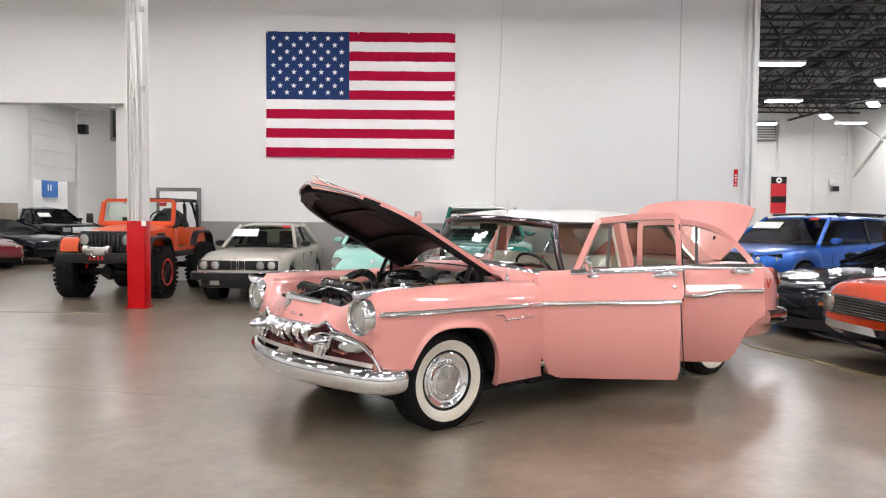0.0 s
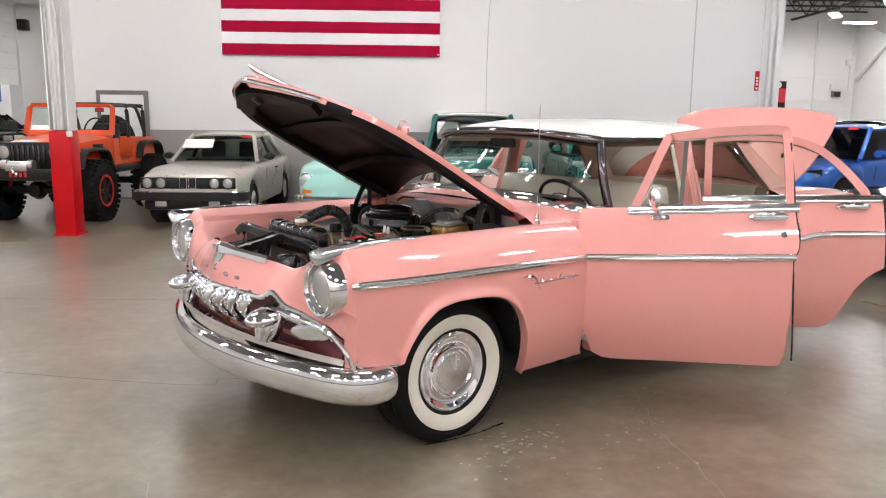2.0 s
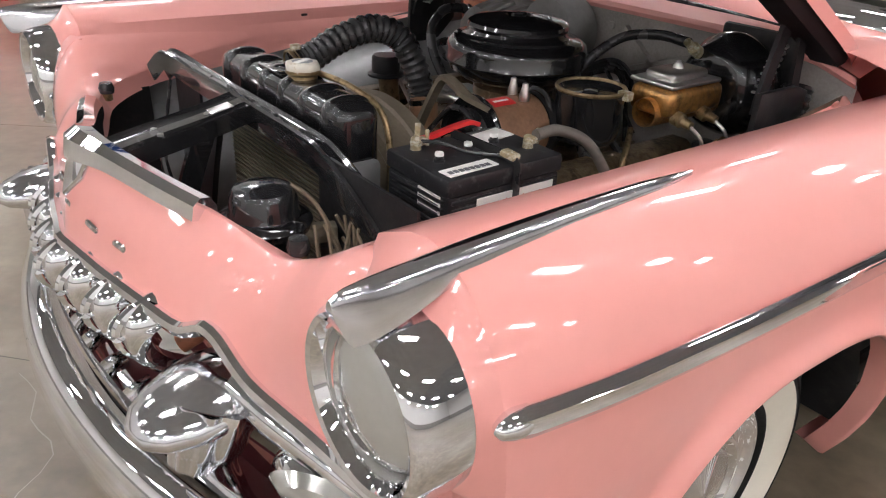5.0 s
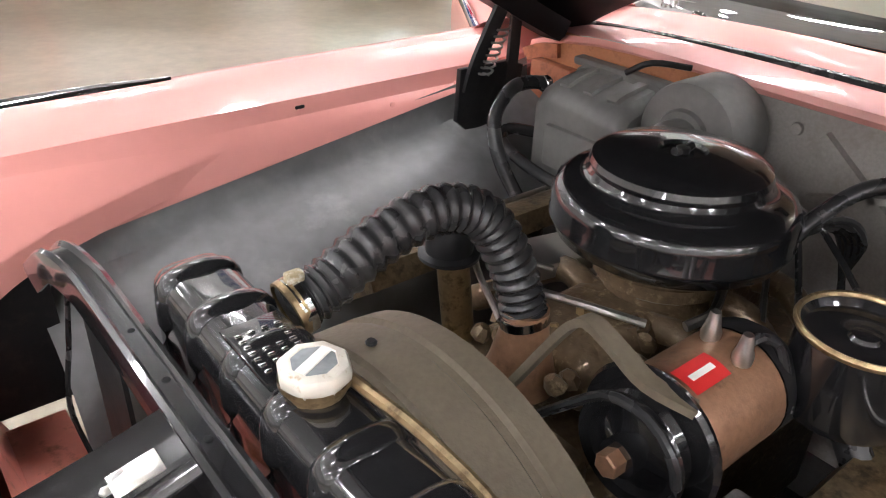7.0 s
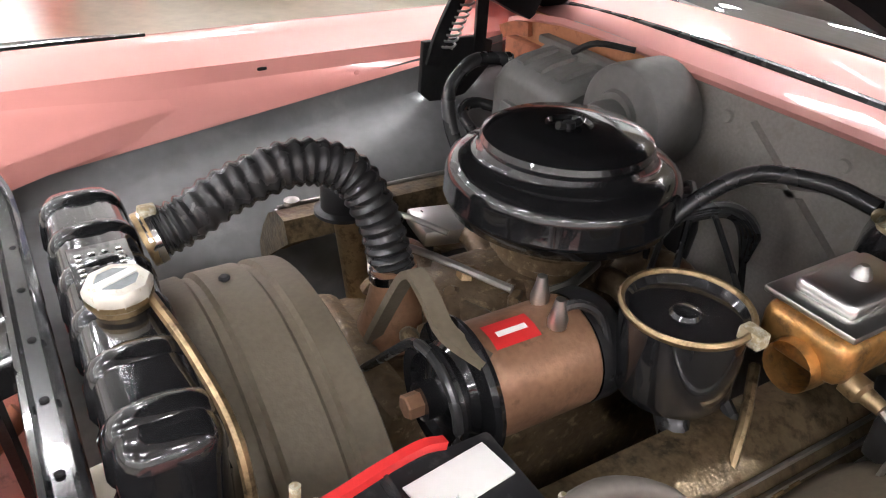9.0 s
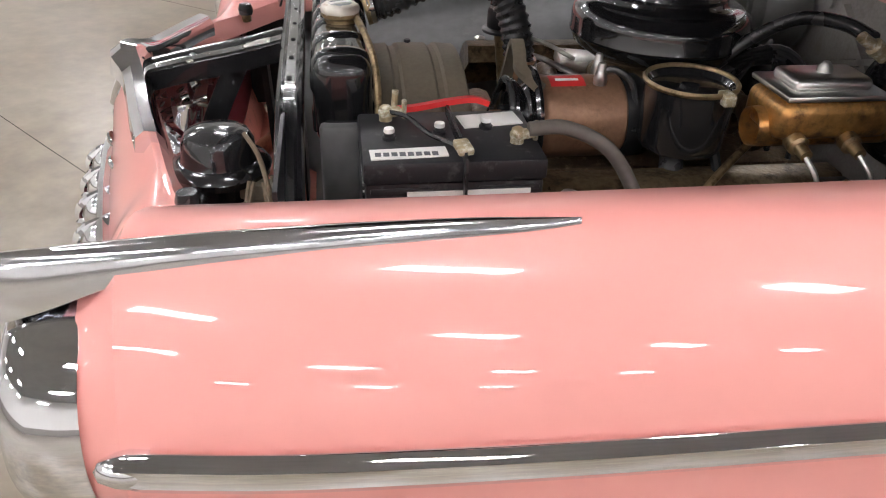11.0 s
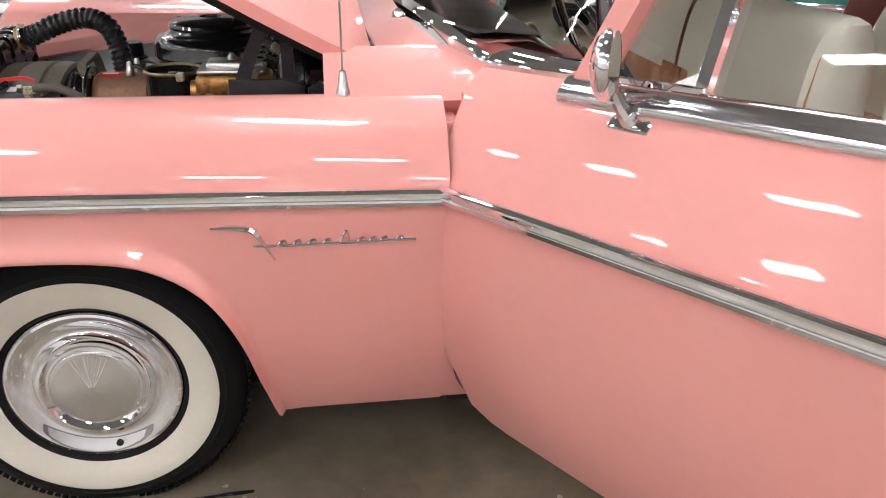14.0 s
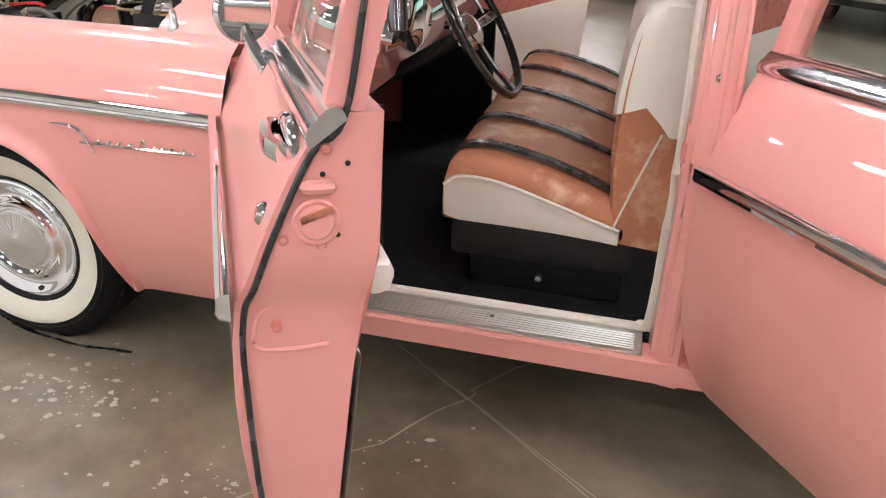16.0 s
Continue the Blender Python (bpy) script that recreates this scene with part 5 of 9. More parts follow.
# shut-face fittings
EDGE = 1.878
latch = part("door_latch", lathe([(0.021, -0.006), (0.023, 0.004), (0.019, 0.010), (0, 0.012)], 24, (EDGE, -0.872, 0.950), "x"), PINK, door_l, "pink door latch rotor")
part("pawl", box((0.006, 0.042, 0.010), (EDGE + 0.011, -0.872, 0.962), (20, 0, 0), 0.003), RUSTPINK, latch)
part("latch_cup", lathe([(0.027, 0), (0.030, 0.004), (0.027, 0.007), (0.022, 0.004)], 28, (EDGE, -0.872, 0.950), "x"), PINK, latch)
part("latch_guide", box((0.020, 0.044, 0.018), (EDGE, -0.868, 0.993), bevel=0.009), PINK, door_l)
for y, z in ((-0.857, 1.037), (-0.912, 0.928), (-0.866, 0.918), (-0.924, 0.80)):
    sw = part("screw", lathe([(0.0075, -0.006), (0.007, 0.003), (0.004, 0.003), (0.0035, 0.001), (0, 0.001)], 12, (EDGE - (0.003 if z > 0.85 else 0.022), y, z), "x"), PINKDULL, door_l)
for y, z in ((-0.832, 1.020), (-0.862, 1.008), (-0.846, 0.93)):
    part("hole", cyl(0.0035, 0.004, (EDGE - 0.002, y, z), "x", 10), BLACKSATIN, door_l)
part("pressing", sweep([(1.849, -0.855, 0.838), (1.849, -0.905, 0.834), (1.849, -0.940, 0.822), (1.849, -0.953, 0.795), (1.849, -0.948, 0.768), (1.849, -0.90, 0.762), (1.849, -0.858, 0.764)], ring(0.0035, 8), n=5), PINK, door_l)
part("weatherstrip", sweep([(1.850, -0.778, 1.38), (1.862, -0.808, 1.2), (1.866, -0.834, 1.07), (1.868, -0.874, 1.03), (1.880, -0.919, 0.945), (1.874, -0.949, 0.868), (1.852, -0.964, 0.82), (1.851, -0.968, 0.72), (1.850, -0.952, 0.45), (1.850, -0.904, 0.31)], ring(0.0045, 8), n=5), RUBBER, door_l, "black rubber door seal")
for s, ob in ((-1, door_l),):
    part("armrest", box((0.26, 0.06, 0.06), (1.62, -0.77, 0.80), bevel=0.025), IVORY, ob, "ivory armrest")

# ---- body shell: cowl, sills, pillars, floor, rear
def pressing(x, z):
    """Swell of the inner fender panel over the wheel, with two shallow creases."""
    k = min(1, max(0, -(z + 0.03) / 0.08)) * min(1, max(0, (0.34 + z) / 0.12))
    top = smooth_lerp(x, [(-0.34, 0.0), (-0.24, 0.028), (0.12, 0.034), (0.30, 0.020), (0.38, -0.012), (0.50, -0.018), (0.58, 0.0)])
    return k * (top + 0.006 * math.exp(-((x - 0.02 - z * 0.6) / 0.018) ** 2) - 0.005 * math.exp(-((x + 0.16 + z * 0.4) / 0.02) ** 2))


for s in (-1, 1):
    part("rocker", sweep([(x, s * 0.875, 0.312) for x in span(0.97, 2.72, 6)], [(k * a, b) for k in ((1,) if s < 0 else (-1,)) for a, b in ((-0.030, -0.036), (-0.045, -0.028), (-0.052, -0.016), (-0.052, -0.004), (-0.043, 0.012), (-0.01, 0.022), (0.06, 0.022), (0.06, -0.036))], n=1), PINK, CAR, "pink rocker sill")
    sp = part("scuff_plate", box((0.93, 0.115, 0.008), (1.40, s * 0.855, 0.338), bevel=0.003), ALU, CAR, "ribbed aluminium scuff plate")
    for k in range(7):
        part("rib", sweep([(0.955, s * (0.83 + k * 0.011), 0.3425), (1.845, s * (0.83 + k * 0.011), 0.3425)], ring(0.0032, 6), n=1), ALU, sp)
    # B pillar
    bp = part("b_pillar", loft([[(x - 0.012 * t, s * y, z) for x, y in ((1.885, 0.905), (1.885, 0.80), (1.975, 0.79), (1.985, 0.90), (1.955, 0.935), (1.915, 0.93))] for t, z in ((0, 0.27),)] + [[(1.885, s * 0.90, z), (1.882, s * 0.80, z), (1.972, s * 0.79, z), (1.98, s * 0.895, z), (1.95, s * 0.93, z), (1.91, s * 0.925, z)] for z in (0.34, 0.6, 0.95)] + [[(1.885, s * (0.88 - k), z), (1.882, s * (0.80 - k), z), (1.968, s * (0.80 - k), z), (1.972, s * (0.88 - k), z), (1.95, s * (0.895 - k), z), (1.91, s * (0.895 - k), z)] for k, z in ((0, 1.07), (0.05, 1.25), (0.10, 1.44))], closed=True, caps=True), PINK, CAR, "pink centre pillar")
    part("welt", hose([(0.93, s * 0.80, 0.350), (1.80, s * 0.80, 0.350), (1.855, s * 0.81, 0.365), (1.876, s * 0.825, 0.42), (1.876, s * 0.83, 0.9), (1.872, s * 0.80, 1.1), (1.868, s * 0.72, 1.40)], 0.012, n=4, seg=8), IVORY, CAR, "ivory door welt")
    for x, y0, r in ((1.900, 0.912, 0.006), (1.930, 0.928, 0.007), (1.965, 0.914, 0.006)):
        part("pressing", hose([(x, s * (y0 - 0.002), 0.36), (x, s * y0, 0.6), (x, s * y0, 0.95), (x, s * (y0 - 0.026), 1.07), (x, s * (y0 - 0.078), 1.25)], r, n=3, seg=8), PINK, bp)
    part("striker", box((0.022, 0.03, 0.05), (1.886, s * 0.885, 0.86), bevel=0.008), PINKDULL, bp, "pink latch striker")
    part("striker_plate", box((0.006, 0.05, 0.11), (1.883, s * 0.872, 0.87), bevel=0.002), PINK, bp)
    part("lamp_switch", lathe([(0.010, 0), (0.009, 0.006), (0.004, 0.012), (0, 0.013)], 12, m=pose(1.925, s * 0.905, 1.03, s * -80, 0, 0)), DULLCHROME, bp, "chrome door lamp switch")
    # hinge pillar face and kick panel
    part("hinge_pillar", box((0.06, 0.10, 0.60), (0.88, s * 0.83, 0.72), bevel=0.015), PINK, CAR)
    part("cowl_side", loft([[(x, s * y, z) for x in span(0.56, 1.16, 7)] for y, z in ((0.60, 1.075), (0.68, 1.062), (0.75, 1.045), (0.80, 1.02), (0.83, 1.0), (0.80, 0.96))]), PINK, CAR)
    part("door_jamb", box((0.05, 0.085, 0.68), (0.815, s * 0.8425, 0.63), bevel=0.008), PINK, CAR)
    part("kick_panel", box((0.42, 0.02, 0.55), (0.93, s * 0.76, 0.58)), BLACKSATIN, CAR)
    # inner splash panel of the engine bay; far side's colour lightened as if lit
    part("splash_panel", loft([[(x, s * (y - pressing(x, z)), 0.915 + 0.14 * (x - 0.2) + z) for x in span(-0.50, 0.58, 46)] for y, z in ((0.650, 0.01), (0.644, -0.03), (0.634, -0.055), (0.585, -0.075), (0.53, -0.105), (0.485, -0.15), (0.455, -0.21), (0.435, -0.30), (0.42, -0.50))]), LITDUST if s > 0 else DUSTBROWN, CAR, "dusty inner fender panel, coloured lighter on the lit far side")
    part("gutter_flange", loft([[(x, s * y, z + dz * (x - 0.2)) for x in span(-0.57, 0.66, 14)] for y, z, dz in ((0.6735, 0.9445, 0.0), (0.657, 0.936, 0.05), (0.647, 0.925, 0.10), (0.640, 0.912, 0.14))]), PINK, CAR)
    for x in span(-0.45, 0.55, 7):
        part("flange_bolt", lathe([(0.009, 0), (0.008, 0.004), (0, 0.005)], 10, m=pose(x, s * 0.655, 0.928 + 0.10 * (x - 0.2), s * 60, 0, 0)), PINK, CAR)
for s in (-1, 1):
    for x, z in ((0.02, 0.958), (-0.36, 0.945)):
        part("flange_slot", box((0.020, 0.004, 0.009), (x, s * 0.6795, z), (s * 24, 0, 0), 0.002), BLACKSATIN, CAR, "dark slot in the fender flange")
part("floor_pan", box((2.7, 1.56, 0.03), (1.95, 0, 0.29)), CARPET, CAR, "black carpeted floor")
part("underbody", box((4.2, 1.2, 0.15), (1.9, 0, 0.22), bevel=0.02), BLACKSATIN, CAR)
# unseen bars and plate, added to block light from the floor under the car
for s in (-1, 1):
    part("frame_rail", box((2.1, 0.20, 0.08), (1.70, s * 0.70, 0.262), bevel=0.02), BLACKSATIN, CAR, "black bar under the sill, added to deepen the shade there")
part("floor_frame", box((1.88, 1.62, 0.08), (1.77, 0, 0.235), bevel=0.02), BLACKSATIN, CAR, "black plate under the cabin, added to darken the floor below")
part("firewall", loft([[(0.615, y, 0.40), (0.612, y, 0.7), (0.612, y, 0.98), (0.611, y, 1.045 - 0.05 * (y / 0.66) ** 6)] for y in span(-0.66, 0.66, 15)]), PAD, CAR, "dusty black firewall")


# cowl top, curving back towards the windscreen
def cowl():
    secs = []
    for t in span(0, 1, 9):
        row = []
        for y in span(-0.66, 0.66, 25):
            k = (y / 0.66) ** 2
            x0, x1 = 0.600 + 0.01 * k, 0.80 + 0.26 * k ** 1.6
            z0, z1 = 1.062 - 0.05 * k ** 3, 1.122 - 0.05 * k
            row.append((x0 + (x1 - x0) * t, y, z0 + (z1 - z0) * (t ** 0.7)))
        secs.append(row)
    return loft(secs)


part("cowl_panel", cowl(), PINK, CAR, "pink cowl panel")
part("cowl_gutter", loft([[(0.601, y, 1.062 - 0.05 * (y / 0.66) ** 6), (0.598, y, 1.05 - 0.05 * (y / 0.66) ** 6), (0.608, y, 1.038 - 0.05 * (y / 0.66) ** 6)] for y in span(-0.66, 0.66, 15)]), PINK, CAR)
part("cowl_seal", hose([(0.655 + 0.03 * (y / 0.6) ** 2, y, 1.086 - 0.035 * (y / 0.6) ** 2) for y in span(-0.70, 0.70, 17)], 0.009, n=2, seg=8), RUBBER, CAR, "black rubber cowl seal")
for y in (-0.40, 0.42):
    part("wiper_spindle", lathe([(0.018, 0), (0.016, 0.012), (0.009, 0.02), (0, 0.024)], 14, (0.755, y, 1.112)), DULLCHROME, CAR)


# windscreen frame: base, top and sharply wrapped corners
def screen_pt(s, t):
    """s: -1 to 1 across, t: 0 at the base to 1 at the header."""
    a = abs(s)
    base = (smooth_lerp(a, [(0, 0.79), (0.3, 0.805), (0.55, 0.86), (0.75, 0.945), (0.9, 1.07), (1, 1.195)]), smooth_lerp(a, [(0, 0), (0.3, 0.29), (0.55, 0.53), (0.75, 0.69), (0.9, 0.765), (1, 0.79)]), smooth_lerp(a, [(0, 1.125), (0.5, 1.11), (0.8, 1.075), (1, 1.05)]))
    top = (smooth_lerp(a, [(0, 1.03), (0.4, 1.04), (0.7, 1.085), (0.9, 1.15), (1, 1.205)]), smooth_lerp(a, [(0, 0), (0.4, 0.31), (0.7, 0.52), (0.9, 0.645), (1, 0.70)]), smooth_lerp(a, [(0, 1.475), (0.5, 1.465), (1, 1.43)]))
    x, y, z = (p + (q - p) * t for p, q in zip(base, top))
    return Vector((x - 0.02 * math.sin(math.pi * t), y * (1 if s > 0 else -1), z))


# bright trim whose base colour is darkened to imitate a dark ceiling's reflection
DARKREFLECT = mat("dark_bright_trim", (0.17, 0.16, 0.17), 0.08, 1.0, grain=0.08, scale=20)
ws = part("windscreen", loft([[screen_pt(s, t) for t in span(0, 1, 8)] for s in span(-1, 1, 41)]), GLASS, CAR, "wraparound windscreen glass")
rim_pts = [screen_pt(s, 0) for s in span(-1, 1, 25)]
part("base_trim", sweep(rim_pts, [(-0.030, -0.030), (-0.026, -0.008), (-0.012, 0.010), (0.004, 0.018), (0.02, 0.012), (0.022, -0.012)], n=2), CHROME, ws, "bright windscreen surround")
part("header_trim", sweep([screen_pt(s, 1) for s in span(-1, 1, 25)], ring(0.027, 12), n=2), DARKREFLECT, ws)
for s in (-1, 1):
    part("a_pillar", sweep([screen_pt(s, t) for t in span(0, 1, 6)], ring(0.026, 12), n=3, up=(1, 0, 0)), DARKREFLECT, ws, "bright-metal wrapped pillar with a dark reflection put into its colour")
part("mirror", box((0.03, 0.22, 0.06), (1.10, 0, 1.40), bevel=0.014), BLACKSATIN, CAR, "interior rear-view mirror")

# roof
ROOF = [(1.03, 1.485), (1.12, 1.515), (1.35, 1.548), (1.7, 1.562), (2.1, 1.560), (2.5, 1.542), (2.8, 1.510), (3.0, 1.475), (3.1, 1.45)]


def roof_half(x):
    return smooth_lerp(x, [(1.03, 0.42), (1.12, 0.60), (1.25, 0.685), (1.6, 0.705), (2.3, 0.705), (2.7, 0.68), (2.95, 0.62), (3.1, 0.50)])


def roof_skin(drop=0.0, inset=0.0):
    secs = []
    for x in span(1.03, 3.10, 36):
        h, z = roof_half(x) - inset, smooth_lerp(x, ROOF) - drop
        edge = smooth_lerp(x, [(1.03, 1.475), (1.2, 1.445), (2.4, 1.442), (2.8, 1.42), (3.1, 1.40)]) - drop
        secs.append([(x, h * t, edge + (z - edge) * (1 - abs(t) ** 3.2)) for t in span(-1, 1, 25)])
    return loft(secs)


roof = part("roof", roof_skin(), ROOFWHITE, CAR, "white painted roof")
part("headliner", roof_skin(0.05, 0.03), BEIGE, roof, "beige headliner")
for s in (-1, 1):
    part("drip_rail", sweep([(x, s * (roof_half(x) + 0.012), smooth_lerp(x, [(1.03, 1.47), (1.2, 1.440), (2.4, 1.436), (2.8, 1.412), (3.1, 1.39)])) for x in span(1.2, 2.95, 16)], [(-0.012, -0.012), (0.012, -0.012), (0.014, 0.01), (-0.012, 0.012)], n=2), DARKREFLECT, roof)
    # sail panel behind the rear door
    part("c_pillar", loft([[(2.62 + 0.30 * t ** 1.3, s * (0.70 + 0.13 * t), 1.435 - 0.36 * t), (2.86 + 0.16 * t, s * (0.655 + 0.16 * t), 1.42 - 0.34 * t), (3.0 + 0.36 * t, s * (0.57 + 0.16 * t), 1.41 - 0.33 * t)] for t in span(0, 1, 9)]), PINK, CAR, "pink sail panel")
    part("pillar_lining", loft([[(2.62 + 0.30 * t ** 1.3, s * (0.67 + 0.13 * t), 1.425 - 0.36 * t), (2.86 + 0.16 * t, s * (0.625 + 0.16 * t), 1.41 - 0.34 * t), (3.0 + 0.36 * t, s * (0.54 + 0.16 * t), 1.40 - 0.33 * t)] for t in span(0, 1, 9)]), BEIGE, CAR)
rw = part("rear_window", loft([[(3.08 - 0.30 * abs(s) ** 2.5 + 0.40 * t - 0.05 * abs(s) * t, s * (0.60 + 0.10 * t), 1.425 - 0.06 * abs(s) ** 3 - 0.33 * t) for t in span(0, 1, 8)] for s in span(-1, 1, 21)]), GLASS, CAR, "curved rear window")
for t in (0, 1):
    part("trim", hose([(3.08 - 0.30 * abs(s) ** 2.5 + 0.40 * t - 0.05 * abs(s) * t, s * (0.60 + 0.10 * t), 1.425 - 0.06 * abs(s) ** 3 - 0.33 * t) for s in span(-1, 1, 21)], 0.014, n=2, seg=8), CHROME, rw)


# rear quarters
def quarter():
    secs = []
    for x in sorted(set(span(2.965, 3.0, 3) + span(3.0, 3.62, 24) + span(3.62, 4.36, 14))):
        if x < 3.62:
            zl = lerp(x, [(2.965, 0.69), (3.0, 0.705), (3.2, 0.72), (3.4, 0.69), (3.5, 0.62), (3.57, 0.5), (3.62, 0.31)])
        else:
            zl = lerp(x, [(3.62, 0.31), (4.2, 0.32), (4.36, 0.36)])
        w = smooth_lerp(x, [(2.9, 0.012), (3.6, 0.0), (4.1, -0.04), (4.3, -0.10), (4.36, -0.15)])
        topz = smooth_lerp(x, [(2.9, 1.07), (3.4, 1.065), (4.0, 1.03), (4.3, 0.99), (4.36, 0.95)])
        row = [(x, -(0.60 + w), topz - 0.02), (x, -(0.70 + w), topz + 0.005), (x, -(0.80 + w), topz), (x, -(0.88 + w), topz - 0.03), (x, -(0.935 + w), topz - 0.09), (x, -(0.958 + w), topz - 0.16), (x, -(0.966 + w), min(0.85, topz - 0.2))]
        for z in span(0.80, zl, 10):
            row.append((x, -(low_y(z) + w), z))
        secs.append(row)
    return loft(secs)


q_l, q_r = both("rear_quarter", quarter, PINK, CAR)
for s, q in ((-1, q_l), (1, q_r)):
    part("vee_badge", prism([(-0.05, 0.04), (-0.03, 0.04), (0, -0.02), (0.03, 0.04), (0.05, 0.04), (0.008, -0.05), (-0.008, -0.05)], 0.01, pose(3.98, s * 0.95, 0.845, 90, 0, 0)), CHROME, q)
    part("trim_bar", sweep([(3.70, s * 0.955, 0.93), (3.85, s * 0.945, 0.93)], ring(0.011, 8), n=1), CHROME, q)
    tlp = part("tail_lamp", lathe([(0.06, 0), (0.064, 0.04), (0.05, 0.07), (0, 0.085)], 20, m=pose(4.33, s * 0.80, 0.84) @ Matrix.Diagonal((1, 1, 1.9, 1)) @ AXES["x"]), CHROME, q, "chrome tail lamp housing")
    part("lens", lathe([(0.045, 0.07), (0.03, 0.095), (0, 0.10)], 20, m=pose(4.33, s * 0.80, 0.84) @ Matrix.Diagonal((1, 1, 1.7, 1)) @ AXES["x"]), REDLENS, tlp)
part("tail_panel", loft([[(4.30 + 0.04 * (1 - (y / 0.8) ** 2), y, 0.98), (4.36 + 0.04 * (1 - (y / 0.8) ** 2), y, 0.8), (4.33, y, 0.5), (4.28, y, 0.36)] for y in span(-0.82, 0.82, 9)]), PINK, CAR)
part("trunk_well", loft([[(3.5, y, 1.04), (3.6, y, 0.6), (3.9, y, 0.55), (4.2, y, 0.58), (4.3, y, 0.96)] for y in (-0.62, 0.62)]), BLACKSATIN, CAR)
part("rear_shelf", box((0.5, 1.3, 0.03), (3.25, 0, 1.06)), PINKDULL, CAR)
part("rear_bumper", sweep([(3.95, -0.955, 0.50), (4.15, -0.96, 0.50), (4.36, -0.90, 0.50), (4.47, -0.6, 0.50), (4.50, 0, 0.50), (4.47, 0.6, 0.50), (4.36, 0.90, 0.50), (4.15, 0.96, 0.50), (3.95, 0.955, 0.50)], [(0.012, 0.07), (0.04, 0.05), (0.05, 0), (0.04, -0.05), (0.012, -0.07), (-0.012, -0.06), (-0.012, 0.06)], n=5), CHROME, CAR, "chrome rear bumper")
for s in (-1, 1):
    part("bumper_guard", box((0.07, 0.08, 0.26), (4.42, s * 0.78, 0.58), bevel=0.03), CHROME, CAR)


# trunk lid, raised
def trunk_lid():
    secs = []
    for t in span(0, 1, 16):
        h = smooth_lerp(t, [(0, 0.60), (0.25, 0.67), (0.7, 0.72), (0.92, 0.725), (0.97, 0.71), (1, 0.67)])
        x = 3.62 + 0.42 * t + 0.03 * math.sin(math.pi * t)
        z = 1.07 + 0.60 * t
        secs.append([(x + 0.06 * abs(s) ** 3, h * s, z - 0.06 * abs(s) ** 3 * t - 0.01 * abs(s)) for s in span(-1, 1, 25)])
    return secs


lid = part("trunk_lid", loft(trunk_lid(), 0.02), PINK, CAR, "raised pink trunk lid")
part("lip", loft([[Vector(p) + Vector((0.11 * k, 0, -0.02 * k * k)) for p in trunk_lid()[-1]] for k in (0, 0.5, 1)], 0.01), PINK, lid)
for s in (-1, 1):
    part("lid_hinge", hose([(3.60, s * 0.45, 1.02), (3.72, s * 0.45, 1.0), (3.78, s * 0.45, 1.15), (3.80, s * 0.45, 1.3)], 0.014, n=5, seg=8), BLACKSATIN, lid)

# ---------------------------------------------------------------- engine bay
rad = part("radiator", box((0.092, 0.515, 0.15), (-0.387, -0.042, 0.925), bevel=0.028, seg=4), BLACKGLOSS, CAR, "glossy black radiator tank")
for y in span(-0.25, 0.17, 6):
    part("tank_rib", sweep([(-0.430, y, 0.87), (-0.430, y, 0.97), (-0.412, y, 0.996), (-0.362, y, 0.996), (-0.344, y, 0.97), (-0.344, y, 0.87)], ring(0.011, 10), n=3, scale=lambda t: (1.5, 0.75)), BLACKGLOSS, rad)
part("tank_plate", box((0.064, 0.10, 0.006), (-0.388, -0.01, 1.001), bevel=0.002), BLACKGLOSS, rad, "black plate with rows of embossed marks")
for k in range(4):
    for q in range(7):
        part("emboss", box((0.007, 0.0045, 0.003), (-0.410 + k * 0.014, -0.045 + q * 0.0105, 1.0045), bevel=0.001), DULLCHROME, rad)
part("core", box((0.05, 0.50, 0.46), (-0.39, -0.042, 0.63)), BLACKSATIN, rad)
bm = bmesh.new()
for k in range(48):
    box((0.006, 0.49, 0.002), (-0.417, -0.042, 0.43 + k * 0.009), bm=bm)
part("radiator_fin", bm, DUSTBROWN, rad, smooth=0)["kind"] = "stuff"
part("side_tank", box((0.075, 0.03, 0.5), (-0.39, -0.30, 0.65), bevel=0.01), LITDUST, rad)
part("neck", lathe([(0.028, -0.006), (0.028, 0.012), (0.033, 0.016), (0.033, 0.022)], 20, (-0.385, -0.085, 0.994)), BRONZE, rad)
cap = part("radiator_cap", lathe([(0, 0.011), (0.020, 0.011), (0.022, 0.013), (0.031, 0.011), (0.034, 0.006), (0.033, -0.004), (0.028, -0.006)], 8, (-0.385, -0.085, 1.018)), mat("cream_cap", (0.70, 0.66, 0.58), 0.4, 0.3, grain=0.12, scale=40, blotch=(0.42, 0.30, 0.16), amount=0.15), CAR, "pale octagonal radiator cap")
part("cap_label", lathe([(0.0, 0.0122), (0.021, 0.0122)], 24, (-0.385, -0.085, 1.018)), mat("cap_label_grey", (0.22, 0.24, 0.25), 0.4, grain=0.3, scale=90), cap)
part("cap_stripe", box((0.040, 0.010, 0.002), (-0.385, -0.085, 1.0312), (0, 0, 25)), PAPER, cap)
part("overflow_tube", hose([(-0.358, -0.10, 1.008), (-0.345, -0.20, 1.003), (-0.335, -0.29, 0.97), (-0.335, -0.315, 0.85), (-0.34, -0.315, 0.6)], 0.006, n=5, seg=8), BRONZE, CAR, "brass overflow tube")

